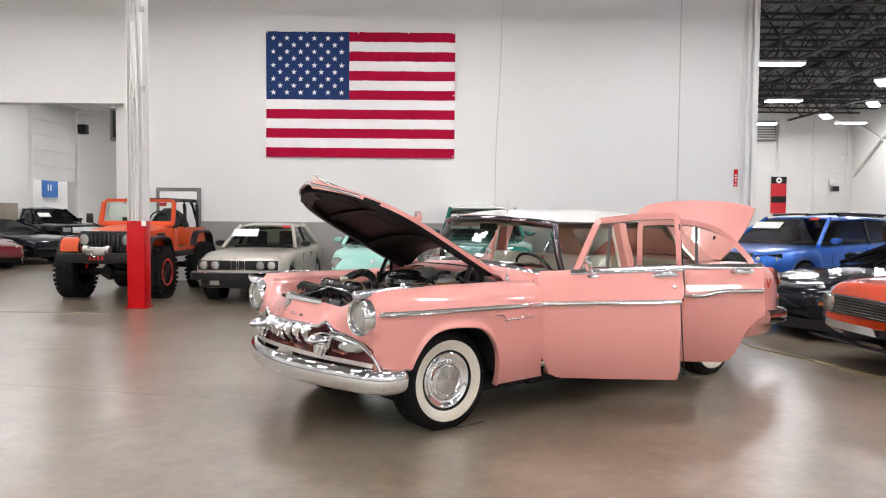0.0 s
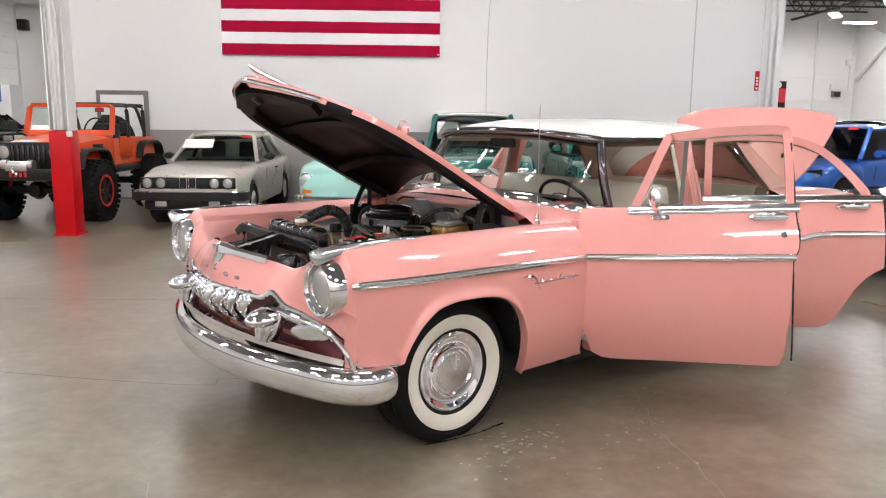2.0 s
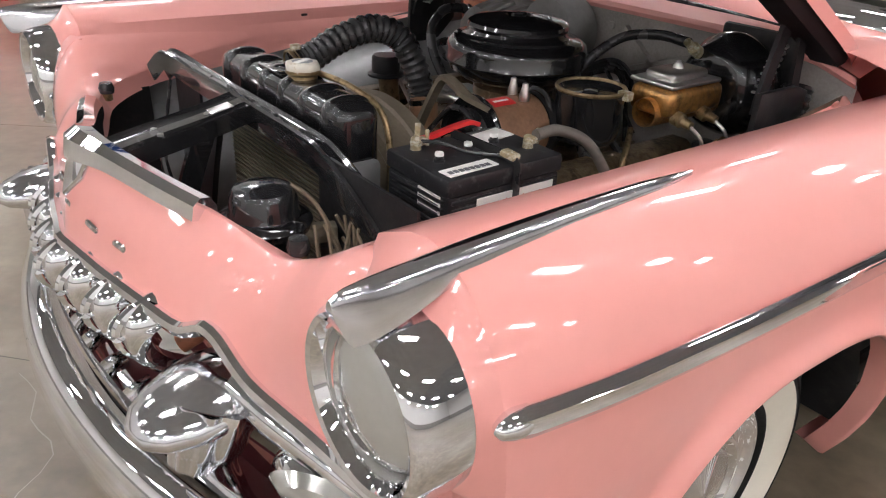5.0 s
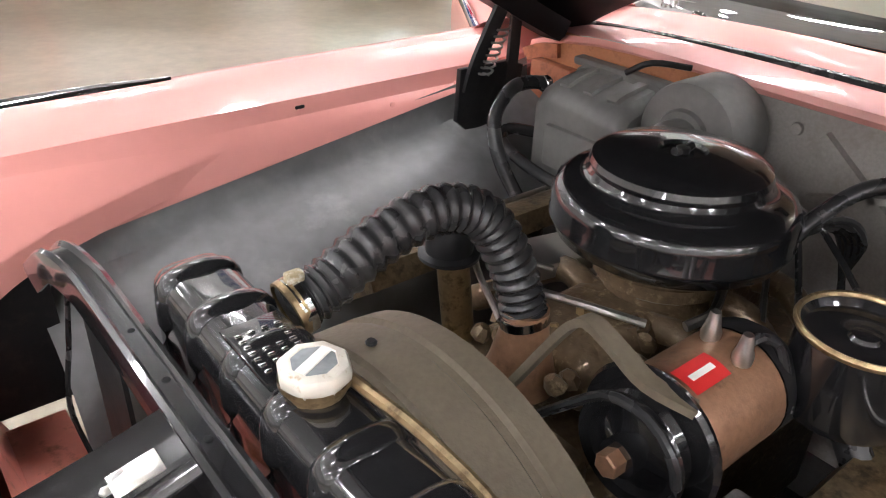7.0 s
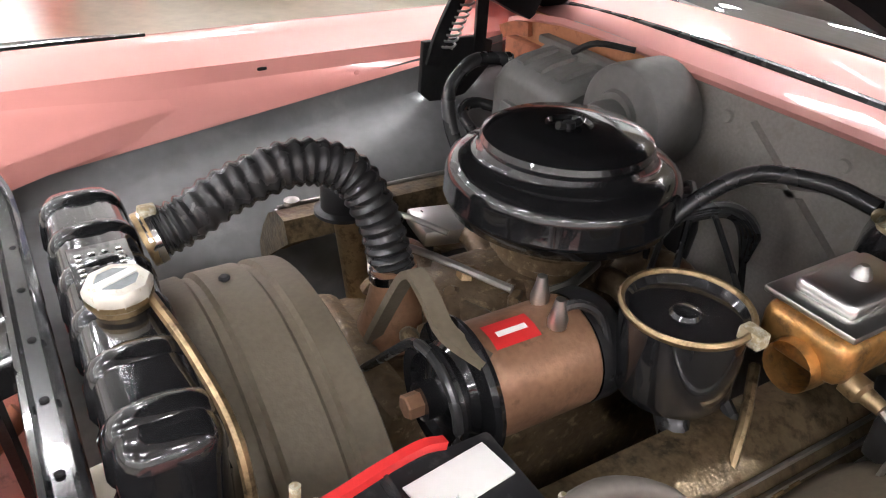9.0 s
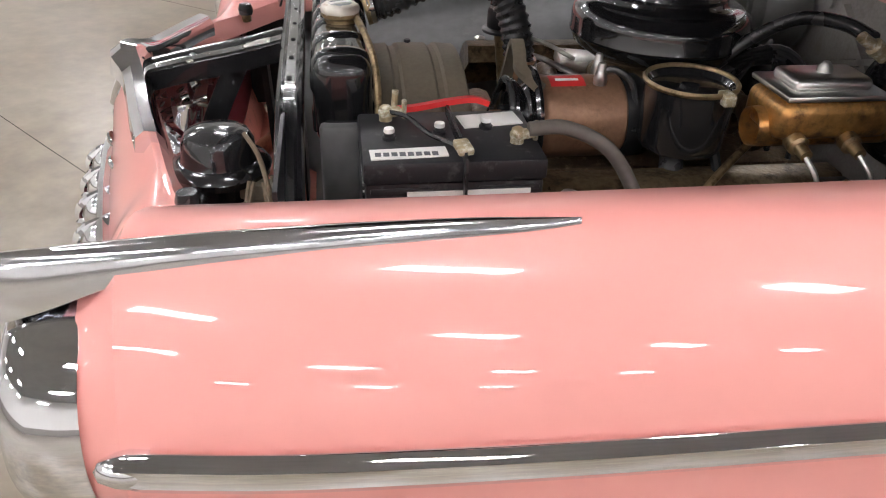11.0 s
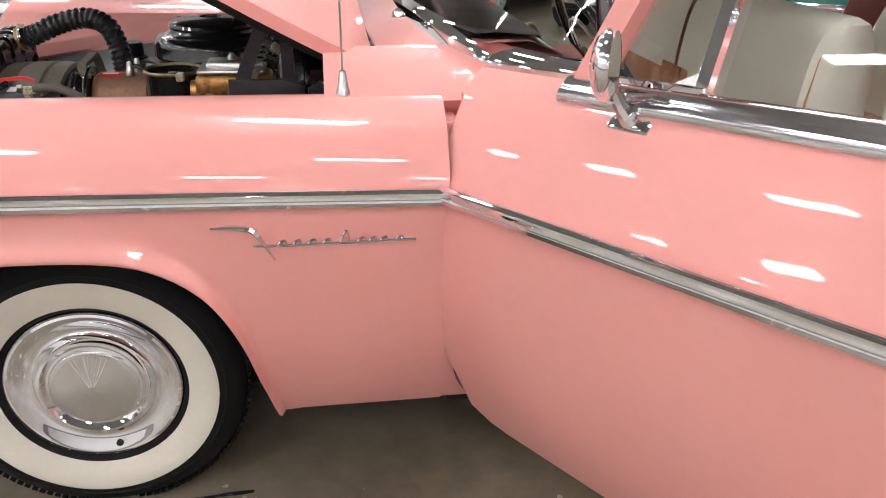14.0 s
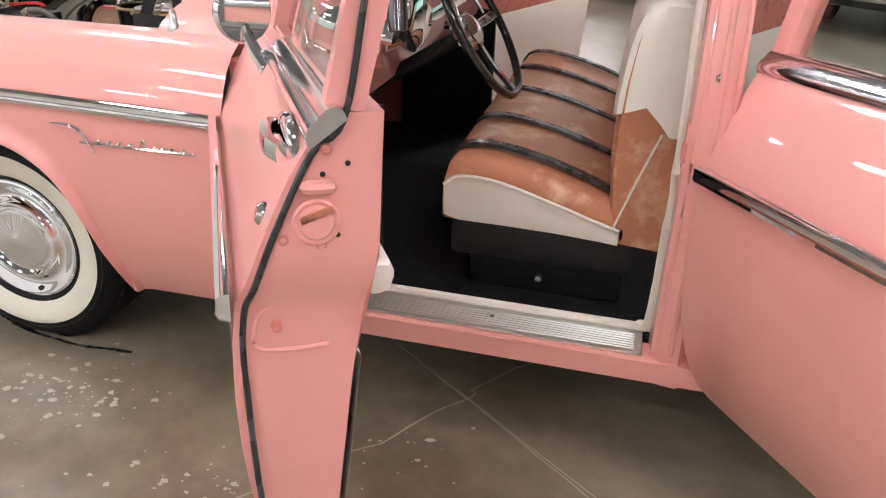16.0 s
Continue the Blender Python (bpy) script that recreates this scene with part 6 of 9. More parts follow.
# upper hose: ribbed, with clamps
P = smooth_path([(-0.335, 0.057, 0.985), (-0.29, 0.058, 0.998), (-0.22, 0.062, 1.028), (-0.14, 0.06, 1.045), (-0.08, 0.046, 1.025), (-0.05, 0.024, 0.968), (-0.038, 0.006, 0.905), (-0.035, 0.0, 0.88)], 22)
L = len(P) - 1
up_hose = part("radiator_hose", sweep(P, ring(0.0290, 16), n=1, scale=lambda t: 0.97 if t < 0.06 or t > 0.94 else 0.92 + 0.17 * (0.5 + 0.5 * math.cos(2 * math.pi * t * L / 5.0)) ** 0.7), RUBBER, CAR, "ribbed black radiator hose")
for q in (2, 5, L - 4):
    d = (P[q + 1] - P[q - 1]).normalized()
    part("clamp", lathe([(0.031, -0.007), (0.034, -0.006), (0.034, 0.006), (0.031, 0.007)], 18, m=Matrix.Translation(P[q]) @ d.to_track_quat("Z", "Y").to_matrix().to_4x4()), DULLCHROME if q != 2 else BRONZE, up_hose)
part("clamp_screw", box((0.02, 0.014, 0.012), P[4] + Vector((0, 0, 0.036)), bevel=0.003), CORROSION, up_hose)

# radiator support bar with its ears, baffles and latch brace
sup = part("radiator_support", sweep([(-0.505, 0.42, 0.925), (-0.492, 0.37, 0.962), (-0.478, 0.31, 0.958), (-0.474, 0.22, 0.953), (-0.472, 0, 0.951), (-0.470, -0.26, 0.949), (-0.470, -0.33, 0.942), (-0.470, -0.40, 0.918), (-0.470, -0.47, 0.885), (-0.470, -0.55, 0.835), (-0.470, -0.59, 0.76)], [(-0.021, -0.004), (-0.019, 0.006), (-0.013, 0.009), (-0.008, 0.003), (0.008, 0.003), (0.013, 0.009), (0.019, 0.006), (0.021, -0.004), (0.021, -0.035), (0.016, -0.035), (0.014, -0.008), (-0.014, -0.008), (-0.016, -0.04), (-0.021, -0.04)], n=4), BLACKGLOSS, CAR, "glossy black radiator support bar")
for y0, y1 in ((0.215, 0.36), (-0.60, -0.315)):
    part("baffle", box((0.006, y1 - y0, 0.50), (-0.478, (y0 + y1) / 2, 0.69)), BLACKSATIN, sup, "dusty black side baffle")
for k in range(5):
    part("hole", cyl(0.0045, 0.003, (-0.471, 0.16 - k * 0.10, 0.9545), seg=10), CARPET, sup)
br = part("latch_brace", sweep([(-0.745, -0.035, 0.893), (-0.66, -0.035, 0.912), (-0.56, -0.035, 0.932), (-0.49, -0.035, 0.950)], [(-0.050, 0.012), (-0.050, -0.02), (-0.045, -0.02), (-0.043, 0.0), (0.043, 0.0), (0.045, -0.02), (0.050, -0.02), (0.050, 0.012), (0.040, 0.005), (0.018, 0.004), (0.014, 0.008), (-0.014, 0.008), (-0.018, 0.004), (-0.040, 0.005)], n=3), BLACKGLOSS, CAR, "black hood latch brace")
for x, y, r in ((-0.690, -0.045, 0.009), (-0.672, -0.022, 0.007), (-0.625, -0.036, 0.006), (-0.585, -0.034, 0.005)):
    part("hole", cyl(r, 0.004, (x, y, 0.9165 + (x + 0.66) * 0.21), seg=12), CARPET, br)
for x, y in ((-0.655, -0.052), (-0.655, -0.016), (-0.56, -0.034)):
    part("bolt", lathe([(0.006, 0), (0.006, 0.004), (0.003, 0.005), (0, 0.006)], 6, (x, y, 0.917 + (x + 0.66) * 0.21)), STEEL, br)
part("worn_patch", box((0.045, 0.030, 0.002), (-0.535, -0.036, 0.948), (0, -12, 0), 0.0008), ALU, br, "bare worn patch")
part("strut", sweep([(-0.57, -0.05, 0.92), (-0.62, -0.07, 0.82), (-0.68, -0.10, 0.66)], [(-0.02, -0.006), (0.02, -0.006), (0.02, 0.006), (-0.02, 0.006)], n=3, up=(0, 1, 0)), BLACKGLOSS, br)
part("strut", sweep([(-0.53, 0.0, 0.92), (-0.53, 0.06, 0.78), (-0.53, 0.12, 0.60)], [(-0.025, -0.006), (0.025, -0.006), (0.025, 0.006), (-0.025, 0.006)], n=3, up=(1, 0, 0)), BLACKSATIN, br)
for s in (-1, 1):
    part("tie_rod", hose([(-0.52, s * 0.22, 0.66), (-0.70, s * 0.16, 0.55)], 0.02, n=1), RUSTPINK, CAR)
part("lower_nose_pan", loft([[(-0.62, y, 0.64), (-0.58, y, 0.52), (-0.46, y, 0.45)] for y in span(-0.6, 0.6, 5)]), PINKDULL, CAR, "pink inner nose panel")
for s in (-1, 1):
    part("inner_nose_side", loft([[(x, s * y, z) for x in span(-0.62, -0.48, 4)] for y, z in ((0.575, 0.835), (0.57, 0.78), (0.56, 0.6))]), BLACKSATIN, CAR)
    part("bump_stop", lathe([(0.016, 0), (0.018, 0.012), (0.014, 0.024), (0, 0.026)], 14, (-0.606, s * 0.480, 0.858)), RUBBER, CAR, "rubber hood bump stop")
    part("stop_foot", cyl(0.012, 0.02, (-0.606, s * 0.480, 0.850), seg=10), BRONZE, CAR)
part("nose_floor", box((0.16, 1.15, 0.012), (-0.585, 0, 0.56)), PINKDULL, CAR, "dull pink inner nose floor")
# horns: a two-tier black dome in front of the radiator
hn = part("horn", lathe([(0.0, 0.905), (0.03, 0.904), (0.048, 0.897), (0.055, 0.884), (0.057, 0.862), (0.060, 0.855), (0.074, 0.850), (0.079, 0.842), (0.076, 0.830), (0.062, 0.822), (0.060, 0.80)], 36, (-0.583, -0.315, 0)), BLACKGLOSS, CAR, "black domed horn")
part("trumpet", lathe([(0.060, 0.80), (0.066, 0.785), (0.070, 0.77), (0.066, 0.755), (0.070, 0.74), (0.068, 0.70), (0.05, 0.68)], 28, (-0.583, -0.315, 0)), DUSTBROWN, hn, "dusty tan horn body")
part("bracket", box((0.10, 0.03, 0.03), (-0.53, -0.36, 0.82), (0, 0, -20), 0.006), DUSTBROWN, hn)
wires = empty("wire_loom")
wires.parent = CAR
tagged(wires, "loose bundle of old tan cloth wires")
random.seed(5)
for k in range(16):
    a = (-0.50 + random.uniform(-0.03, 0.02), -0.42 + random.uniform(-0.05, 0.04), 0.83 + random.uniform(-0.03, 0.05))
    b = (-0.51 + random.uniform(-0.05, 0.05), -0.49 + random.uniform(-0.06, 0.05), 0.70 + random.uniform(-0.04, 0.06))
    c = (-0.53 + random.uniform(-0.06, 0.05), -0.50 + random.uniform(-0.05, 0.05), 0.60 + random.uniform(-0.05, 0.05))
    part("wire", hose([a, ((a[0] + b[0]) / 2 + random.uniform(-0.02, 0.02), (a[1] + b[1]) / 2 + random.uniform(-0.02, 0.02), (a[2] + b[2]) / 2), b, c], 0.0032, n=5, seg=6), WIRE, wires)
part("wire", hose([(-0.54, -0.33, 0.90), (-0.515, -0.37, 0.87), (-0.50, -0.42, 0.80), (-0.50, -0.46, 0.70)], 0.004, n=5, seg=6), WIRE, wires)
part("wire", hose([(-0.49, 0.37, 0.90), (-0.50, 0.40, 0.80), (-0.52, 0.38, 0.72), (-0.51, 0.36, 0.62)], 0.004, n=5, seg=6), RUBBER, wires)

# fan shroud and fan
def shroud():
    secs = []
    for x, r in ((-0.345, 0.30), (-0.342, 0.315), (-0.30, 0.318), (-0.295, 0.312), (-0.285, 0.312), (-0.28, 0.318), (-0.225, 0.318), (-0.22, 0.312), (-0.21, 0.312), (-0.205, 0.318), (-0.17, 0.315), (-0.165, 0.305), (-0.17, 0.295), (-0.33, 0.292)):
        secs.append([(x, -0.045 + r * math.sin(a), 0.615 + r * math.cos(a)) for a in span(radians(-105), radians(105), 41)])
    return loft(secs)


sh = part("fan_shroud", shroud(), DUSTBROWN, CAR, "dusty brown steel fan shroud")
part("hole", cyl(0.007, 0.006, (-0.258, 0.02, 0.931), seg=12), BLACKSATIN, sh)
fan = part("cooling_fan", cyl(0.06, 0.03, (-0.20, -0.045, 0.62), "x", 20), BLACKSATIN, CAR)
for k in range(6):
    part("blade", box((0.012, 0.09, 0.22), bm=None, at=(0, 0, 0), bevel=0.004), BLACKSATIN, fan).matrix_basis = pose(-0.20, -0.045, 0.62, 60 * k + 15, 0, 0) @ pose(0, 0, 0.16, 0, 0, 25)

# engine
blk = part("engine_block", box((0.62, 0.36, 0.36), (0.22, -0.02, 0.58), bevel=0.03), GREASE, CAR, "greasy brown engine block")
part("front_cover", box((0.06, 0.30, 0.40), (-0.10, -0.02, 0.60), bevel=0.025), GREASE, blk)
man = part("intake_manifold", box((0.44, 0.16, 0.10), (0.21, -0.01, 0.80), bevel=0.03, seg=3), GREASE, CAR, "oily cast intake manifold")
for k, x in enumerate((0.04, 0.15, 0.27, 0.38)):
    for s in (-1, 1):
        part("runner", hose([(x, -0.01 + s * 0.05, 0.83), (x + 0.01, -0.01 + s * 0.12, 0.835), (x, -0.01 + s * 0.19, 0.79)], 0.021, n=5, seg=10), GREASE, man)
random.seed(9)
for k in range(26):
    x, y = random.uniform(-0.05, 0.12), random.uniform(-0.10, 0.14)
    part("casting_lump", lathe([(0.014, 0), (0.013, 0.012), (0.008, 0.02), (0, 0.021)], 7, m=pose(x, y, random.uniform(0.80, 0.85), random.uniform(-30, 30), random.uniform(-30, 30), 0) @ Matrix.Diagonal((random.uniform(0.6, 1.4), random.uniform(0.6, 1.3), 1, 1))), GREASE if k % 4 else BRONZE, man)
part("thermostat_housing", lathe([(0.05, 0.78), (0.052, 0.80), (0.044, 0.82), (0.034, 0.86), (0.031, 0.90), (0.0, 0.90)], 20, (-0.035, 0.0, 0)), COPPERPAINT, CAR, "rusty thermostat housing")
part("water_pump", lathe([(0.05, 0), (0.06, 0.03), (0.05, 0.07), (0.03, 0.10)], 20, (-0.19, -0.04, 0.66), "x"), GREASE, CAR)
for s, y0 in ((-1, -0.425), (1, 0.345)):
    vc = part("valve_cover", loft([[(x, y0 + s * dy, z) for dy, z in ((-0.075, 0.80), (-0.06, 0.835), (-0.02, 0.835), (0.02, 0.812), (0.06, 0.765), (0.085, 0.72), (0.085, 0.68))] for x in [-0.09, -0.085] + span(-0.07, 0.40, 8) + [0.415, 0.42]], caps=True), mat("tarnished_cover", (0.15, 0.112, 0.066), 0.30, 0.6, grain=0.5, scale=18, bump=0.6, blotch=(0.05, 0.037, 0.022), amount=0.5), CAR, "tarnished valve cover with wire shield")
    for k in range(3):
        part("shield_rib", sweep([(-0.07, y0 + s * (0.03 + k * 0.014), 0.812 - k * 0.014), (0.40, y0 + s * (0.03 + k * 0.014), 0.812 - k * 0.014)], ring(0.004, 6), n=1), STEEL, vc)
    for k in range(7):
        part("emboss", box((0.018, 0.012, 0.004), (0.06 + k * 0.028, y0 + s * 0.045, 0.795), (s * 40, 0, 0), 0.001), BRONZE, vc)
    part("cover_bolt", lathe([(0.014, 0), (0.014, 0.008), (0.006, 0.012), (0, 0.014)], 12, (-0.05, y0 + s * 0.01, 0.825)), STEEL, vc)
part("head_rail", box((0.16, 0.09, 0.03), (0.165, 0.150, 0.838), (0, 3, -8), 0.008), ALU, CAR, "pale metal valve-cover top")
# oil filler tube
ft = part("oil_filler", hose([(-0.038, 0.150, 0.925), (-0.022, 0.150, 0.80), (-0.005, 0.145, 0.64)], 0.024, n=4, seg=18), BRONZE, CAR, "brass-coloured oil filler tube")
part("filler_cap", lathe([(0, 0.045), (0.030, 0.044), (0.034, 0.038), (0.034, 0.004), (0.044, 0.0), (0.044, -0.005), (0.02, -0.006)], 24, (-0.042, 0.150, 0.915)), BLACKSATIN, ft, "black filler cap")

# generator with pulley, bracket and label
gen = part("generator", lathe([(0, -0.095), (0.06, -0.093), (0.068, -0.085), (0.070, -0.07), (0.070, 0.048), (0.066, 0.052)], 32, (0.005, -0.262, 0.862), "x"), COPPERPAINT, CAR, "brown painted generator")
part("end_cap", lathe([(0.071, 0.050), (0.072, 0.080), (0.062, 0.096), (0.03, 0.102), (0, 0.103)], 28, (0.005, -0.262, 0.862), "x"), BLACKSATIN, gen)
part("label", loft([[(x, -0.262 + 0.0712 * math.sin(a), 0.862 + 0.0712 * math.cos(a)) for a in span(-0.42, 0.10, 6)] for x in (-0.072, -0.012)]), REDPLASTIC, gen, "red maker's plate")
part("label_text", loft([[(x, -0.262 + 0.0718 * math.sin(a), 0.862 + 0.0718 * math.cos(a)) for a in span(-0.22, -0.11, 3)] for x in (-0.062, -0.022)]), PAPER, gen)
for x, y in ((0.022, -0.240), (0.012, -0.287)):
    part("terminal_post", lathe([(0.011, 0.925), (0.012, 0.935), (0.009, 0.945), (0.006, 0.962), (0, 0.964)], 12, (x, y, 0.003)), ALU, gen)
part("lead", hose([(0.012, -0.287, 0.952), (0.035, -0.292, 0.954), (0.062, -0.30, 0.935), (0.070, -0.315, 0.90), (0.066, -0.33, 0.86)], 0.006, n=5, seg=8), RUBBER, gen)
part("pulley", lathe([(0.0, -0.155), (0.022, -0.155), (0.022, -0.135), (0.048, -0.128), (0.052, -0.138), (0.066, -0.140), (0.068, -0.134), (0.054, -0.120), (0.060, -0.112), (0.084, -0.110), (0.088, -0.104), (0.086, -0.098), (0.03, -0.095)], 36, (0.005, -0.262, 0.862), "x"), BLACKGLOSS, gen, "black generator pulley")
part("pulley_nut", cyl(0.015, 0.022, (-0.158, -0.262, 0.862), "x", 6), COPPERPAINT, gen)
belt = [(-0.112, -0.228 + 0.066 * math.cos(radians(a)), 0.872 + 0.066 * math.sin(radians(a))) for a in span(42, 222, 12)] + [(-0.112, -0.045 + 0.075 * math.cos(radians(a)), 0.665 + 0.075 * math.sin(radians(a))) for a in span(222, 402, 12)]
part("fan_belt", hose(belt, 0.006, n=1, seg=8, closed=True), RUBBER, CAR, "black fan belt")
part("bracket", sweep([(-0.107, -0.045, 0.775), (-0.107, -0.085, 0.845), (-0.106, -0.135, 0.930), (-0.107, -0.160, 0.960), (-0.108, -0.178, 0.965), (-0.112, -0.215, 0.957), (-0.118, -0.262, 0.946), (-0.095, -0.305, 0.930)], [(-0.011, -0.005), (0.011, -0.005), (0.011, 0.005), (-0.011, 0.005)], n=4), DUSTBROWN, gen, "bent steel adjusting strap")

gen.matrix_basis = pose(0.028, 0.034, 0.010)

# air cleaner
ac = part("air_cleaner", lathe([(0.07, 0.905), (0.135, 0.915), (0.163, 0.935), (0.170, 0.950), (0.172, 0.953), (0.172, 0.957), (0.170, 0.960), (0.171, 0.985), (0.166, 1.000), (0.152, 1.010), (0.138, 1.011), (0.128, 1.015), (0.124, 1.022), (0.121, 1.028), (0.124, 1.036), (0.121, 1.044), (0.108, 1.051), (0.06, 1.058), (0.034, 1.060), (0.031, 1.054), (0.0, 1.054)], 72, (0.233, -0.009, 0)), BLACKGLOSS, CAR, "large glossy black round air cleaner")
part("wing_nut", sweep([(0.213, -0.009, 1.060), (0.225, -0.009, 1.057), (0.241, -0.009, 1.057), (0.253, -0.009, 1.060)], ring(0.006, 8), n=4), BLACKSATIN, ac)
part("nut_hub", lathe([(0.010, 1.052), (0.009, 1.062), (0, 1.063)], 12, (0.233, -0.009, 0)), BLACKSATIN, ac)
part("carburettor", lathe([(0.09, 0.83), (0.085, 0.86), (0.10, 0.87), (0.10, 0.89), (0.07, 0.91)], 20, (0.233, -0.009, 0)), GREASE, CAR, "grimy carburettor")
part("linkage", hose([(0.22, -0.12, 0.895), (0.15, -0.15, 0.90), (0.11, -0.14, 0.89)], 0.007, n=4, seg=8), STEEL, CAR)
part("linkage", hose([(0.10, -0.09, 0.87), (0.02, 0.04, 0.885), (-0.02, 0.09, 0.88)], 0.006, n=4, seg=8), STEEL, CAR)
part("fuel_line", hose([(0.10, 0.08, 0.87), (0.05, 0.14, 0.885), (-0.01, 0.13, 0.90), (-0.06, 0.02, 0.88)], 0.005, n=5, seg=8), STEEL, CAR)

# open black canister with a brass rim
can = part("breather_can", lathe([(0.0, 0.855), (0.066, 0.858), (0.071, 0.87), (0.073, 0.965), (0.070, 0.966), (0.067, 0.962), (0.063, 0.957), (0.03, 0.955), (0.012, 0.957), (0, 0.958)], 44, (0.167, -0.321, 0)), BLACKGLOSS, CAR, "black canister with a worn brass rim")
part("rim", lathe([(0.071, 0.962), (0.0755, 0.963), (0.0770, 0.968), (0.074, 0.972), (0.071, 0.971), (0.069, 0.967), (0.071, 0.962)], 44, (0.167, -0.321, 0)), BRONZE, can)
part("nub", lathe([(0.020, 0.954), (0.015, 0.961), (0, 0.963)], 14, (0.167, -0.321, 0)), BLACKGLOSS, can)
part("clip", box((0.02, 0.03, 0.02), (0.195, -0.391, 0.963), bevel=0.004), CORROSION, can)
part("foot_pipe", hose([(0.15, -0.34, 0.85), (0.13, -0.40, 0.78), (0.08, -0.47, 0.70), (0.04, -0.50, 0.62)], 0.02, n=5, seg=12), RUBBER, CAR, "black drain hose")
part("spark_lead", hose([(0.22, -0.34, 0.86), (0.21, -0.42, 0.80), (0.205, -0.47, 0.70)], 0.009, n=5, seg=8), RUBBER, CAR)
part("oil_stick", hose([(0.27, -0.36, 0.87), (0.20, -0.41, 0.84), (0.13, -0.45, 0.78)], 0.007, n=4, seg=8), BRONZE, CAR)

# brake master cylinder and booster
mc = part("master_cylinder", box((0.19, 0.11, 0.06), (0.335, -0.415, 0.952), (0, 0, 0), 0.018, 3), ZINC, CAR, "gold zinc-plated master cylinder")
part("lid", box((0.165, 0.115, 0.010), (0.33, -0.41, 0.988), bevel=0.004), ALU, mc, "bright pressed lid")
part("lid_dome", box((0.125, 0.075, 0.022), (0.33, -0.41, 1.0), bevel=0.010, seg=3), ALU, mc)
part("lid_nut", lathe([(0.012, 1.01), (0.011, 1.018), (0.005, 1.026), (0, 1.027)], 10, (0.33, -0.41, 0)), STEEL, mc)
part("bore", lathe([(0.03, 0), (0.032, 0.02), (0.032, 0.23), (0.03, 0.24)], 20, (0.225, -0.42, 0.93), "x"), ZINC, mc)
for x in (0.275, 0.36):
    part("outlet", lathe([(0.016, 0), (0.016, 0.02), (0.011, 0.024), (0.009, 0.045), (0, 0.046)], 10, m=pose(x, -0.462, 0.925, 100, 0, 0)), BRONZE, mc)
    part("brake_line", hose([(x, -0.505, 0.915), (x + 0.01, -0.53, 0.89), (x + 0.02, -0.525, 0.84), (x - 0.02, -0.52, 0.74)], 0.004, n=5, seg=6), STEEL, mc)
bo = part("brake_booster", lathe([(0, 0), (0.06, 0.0), (0.085, 0.008), (0.10, 0.03), (0.112, 0.06), (0.116, 0.066), (0.116, 0.078), (0.112, 0.083), (0.10, 0.12), (0.06, 0.135)], 40, (0.445, -0.42, 0.955), "x"), BLACKGLOSS, CAR, "black round brake booster")
part("check_valve", lathe([(0.014, 0), (0.014, 0.03), (0.009, 0.034), (0.009, 0.06)], 12, m=pose(0.455, -0.37, 1.02, 0, -60, 0)), CORROSION, bo)
part("bracket", box((0.02, 0.20, 0.25), (0.595, -0.43, 0.95), bevel=0.01), BLACKSATIN, bo)
part("vacuum_hose", hose([(0.30, -0.14, 0.93), (0.35, -0.16, 0.985), (0.40, -0.20, 1.03), (0.43, -0.28, 1.045), (0.44, -0.35, 1.04)], 0.012, n=6, seg=10), RUBBER, CAR, "black vacuum hose")
vb = part("valve_block", box((0.05, 0.05, 0.06), (0.34, -0.51, 0.845), bevel=0.008), BLACKSATIN, CAR, "brake fittings with brass nuts")
for k, (x, y, z) in enumerate(((0.32, -0.54, 0.875), (0.355, -0.55, 0.86), (0.385, -0.53, 0.85), (0.34, -0.53, 0.80))):
    part("fitting", lathe([(0.012, 0), (0.012, 0.018), (0.008, 0.022), (0.008, 0.04)], 6, m=pose(x, y, z, 40, 30 * (k - 1), 0)), DULLCHROME if k % 2 else BRONZE, vb)
for k in range(4):
    part("wire", hose([(0.34 + 0.02 * k, -0.53, 0.83), (0.42, -0.54 - 0.01 * k, 0.80 - 0.02 * k), (0.50, -0.50, 0.78 + 0.03 * k)], 0.004, n=4, seg=6), RUBBER, vb)
part("steering_shaft", hose([(0.58, -0.40, 0.74), (0.40, -0.46, 0.62), (0.2, -0.50, 0.5)], 0.03, n=2, seg=12), BLACKSATIN, CAR)
# bellows hose by the firewall
part("bellows", sweep([(0.56, -0.56, 0.98), (0.53, -0.57, 0.90), (0.49, -0.56, 0.82)], ring(0.035, 12), n=10, scale=lambda t: 1.0 if int(t * 20) % 2 else 0.85), RUBBER, CAR)

# heater box, blower, hoses on the firewall
hb = part("heater_box", loft([[(x, y, z) for y, z in ((0.480, 0.78), (0.480, zt - 0.015), (0.460, zt), (0.280, zt), (0.260, zt - 0.02), (0.260, 0.78))] for x, zt in ((0.60, 1.012), (0.56, 1.012), (0.555, 1.004), (0.50, 0.995), (0.47, 0.985), (0.448, 0.958))], caps=True), DUSTYBLACK, CAR, "black pressed heater box")
part("flange", box((0.03, 0.25, 0.018), (0.575, 0.37, 1.012), bevel=0.006), DUSTYBLACK, hb)
part("pressing", box((0.02, 0.15, 0.09), (0.446, 0.37, 0.87), bevel=0.01), DUSTYBLACK, hb)
for dy in (-0.06, 0.0, 0.06):
    part("rib", sweep([(0.558, 0.37 + dy, 1.006), (0.50, 0.37 + dy, 0.998), (0.472, 0.37 + dy, 0.987)], [(-0.014, -0.004), (0.014, -0.004), (0.010, 0.005), (-0.010, 0.005)], n=2), DUSTYBLACK, hb)
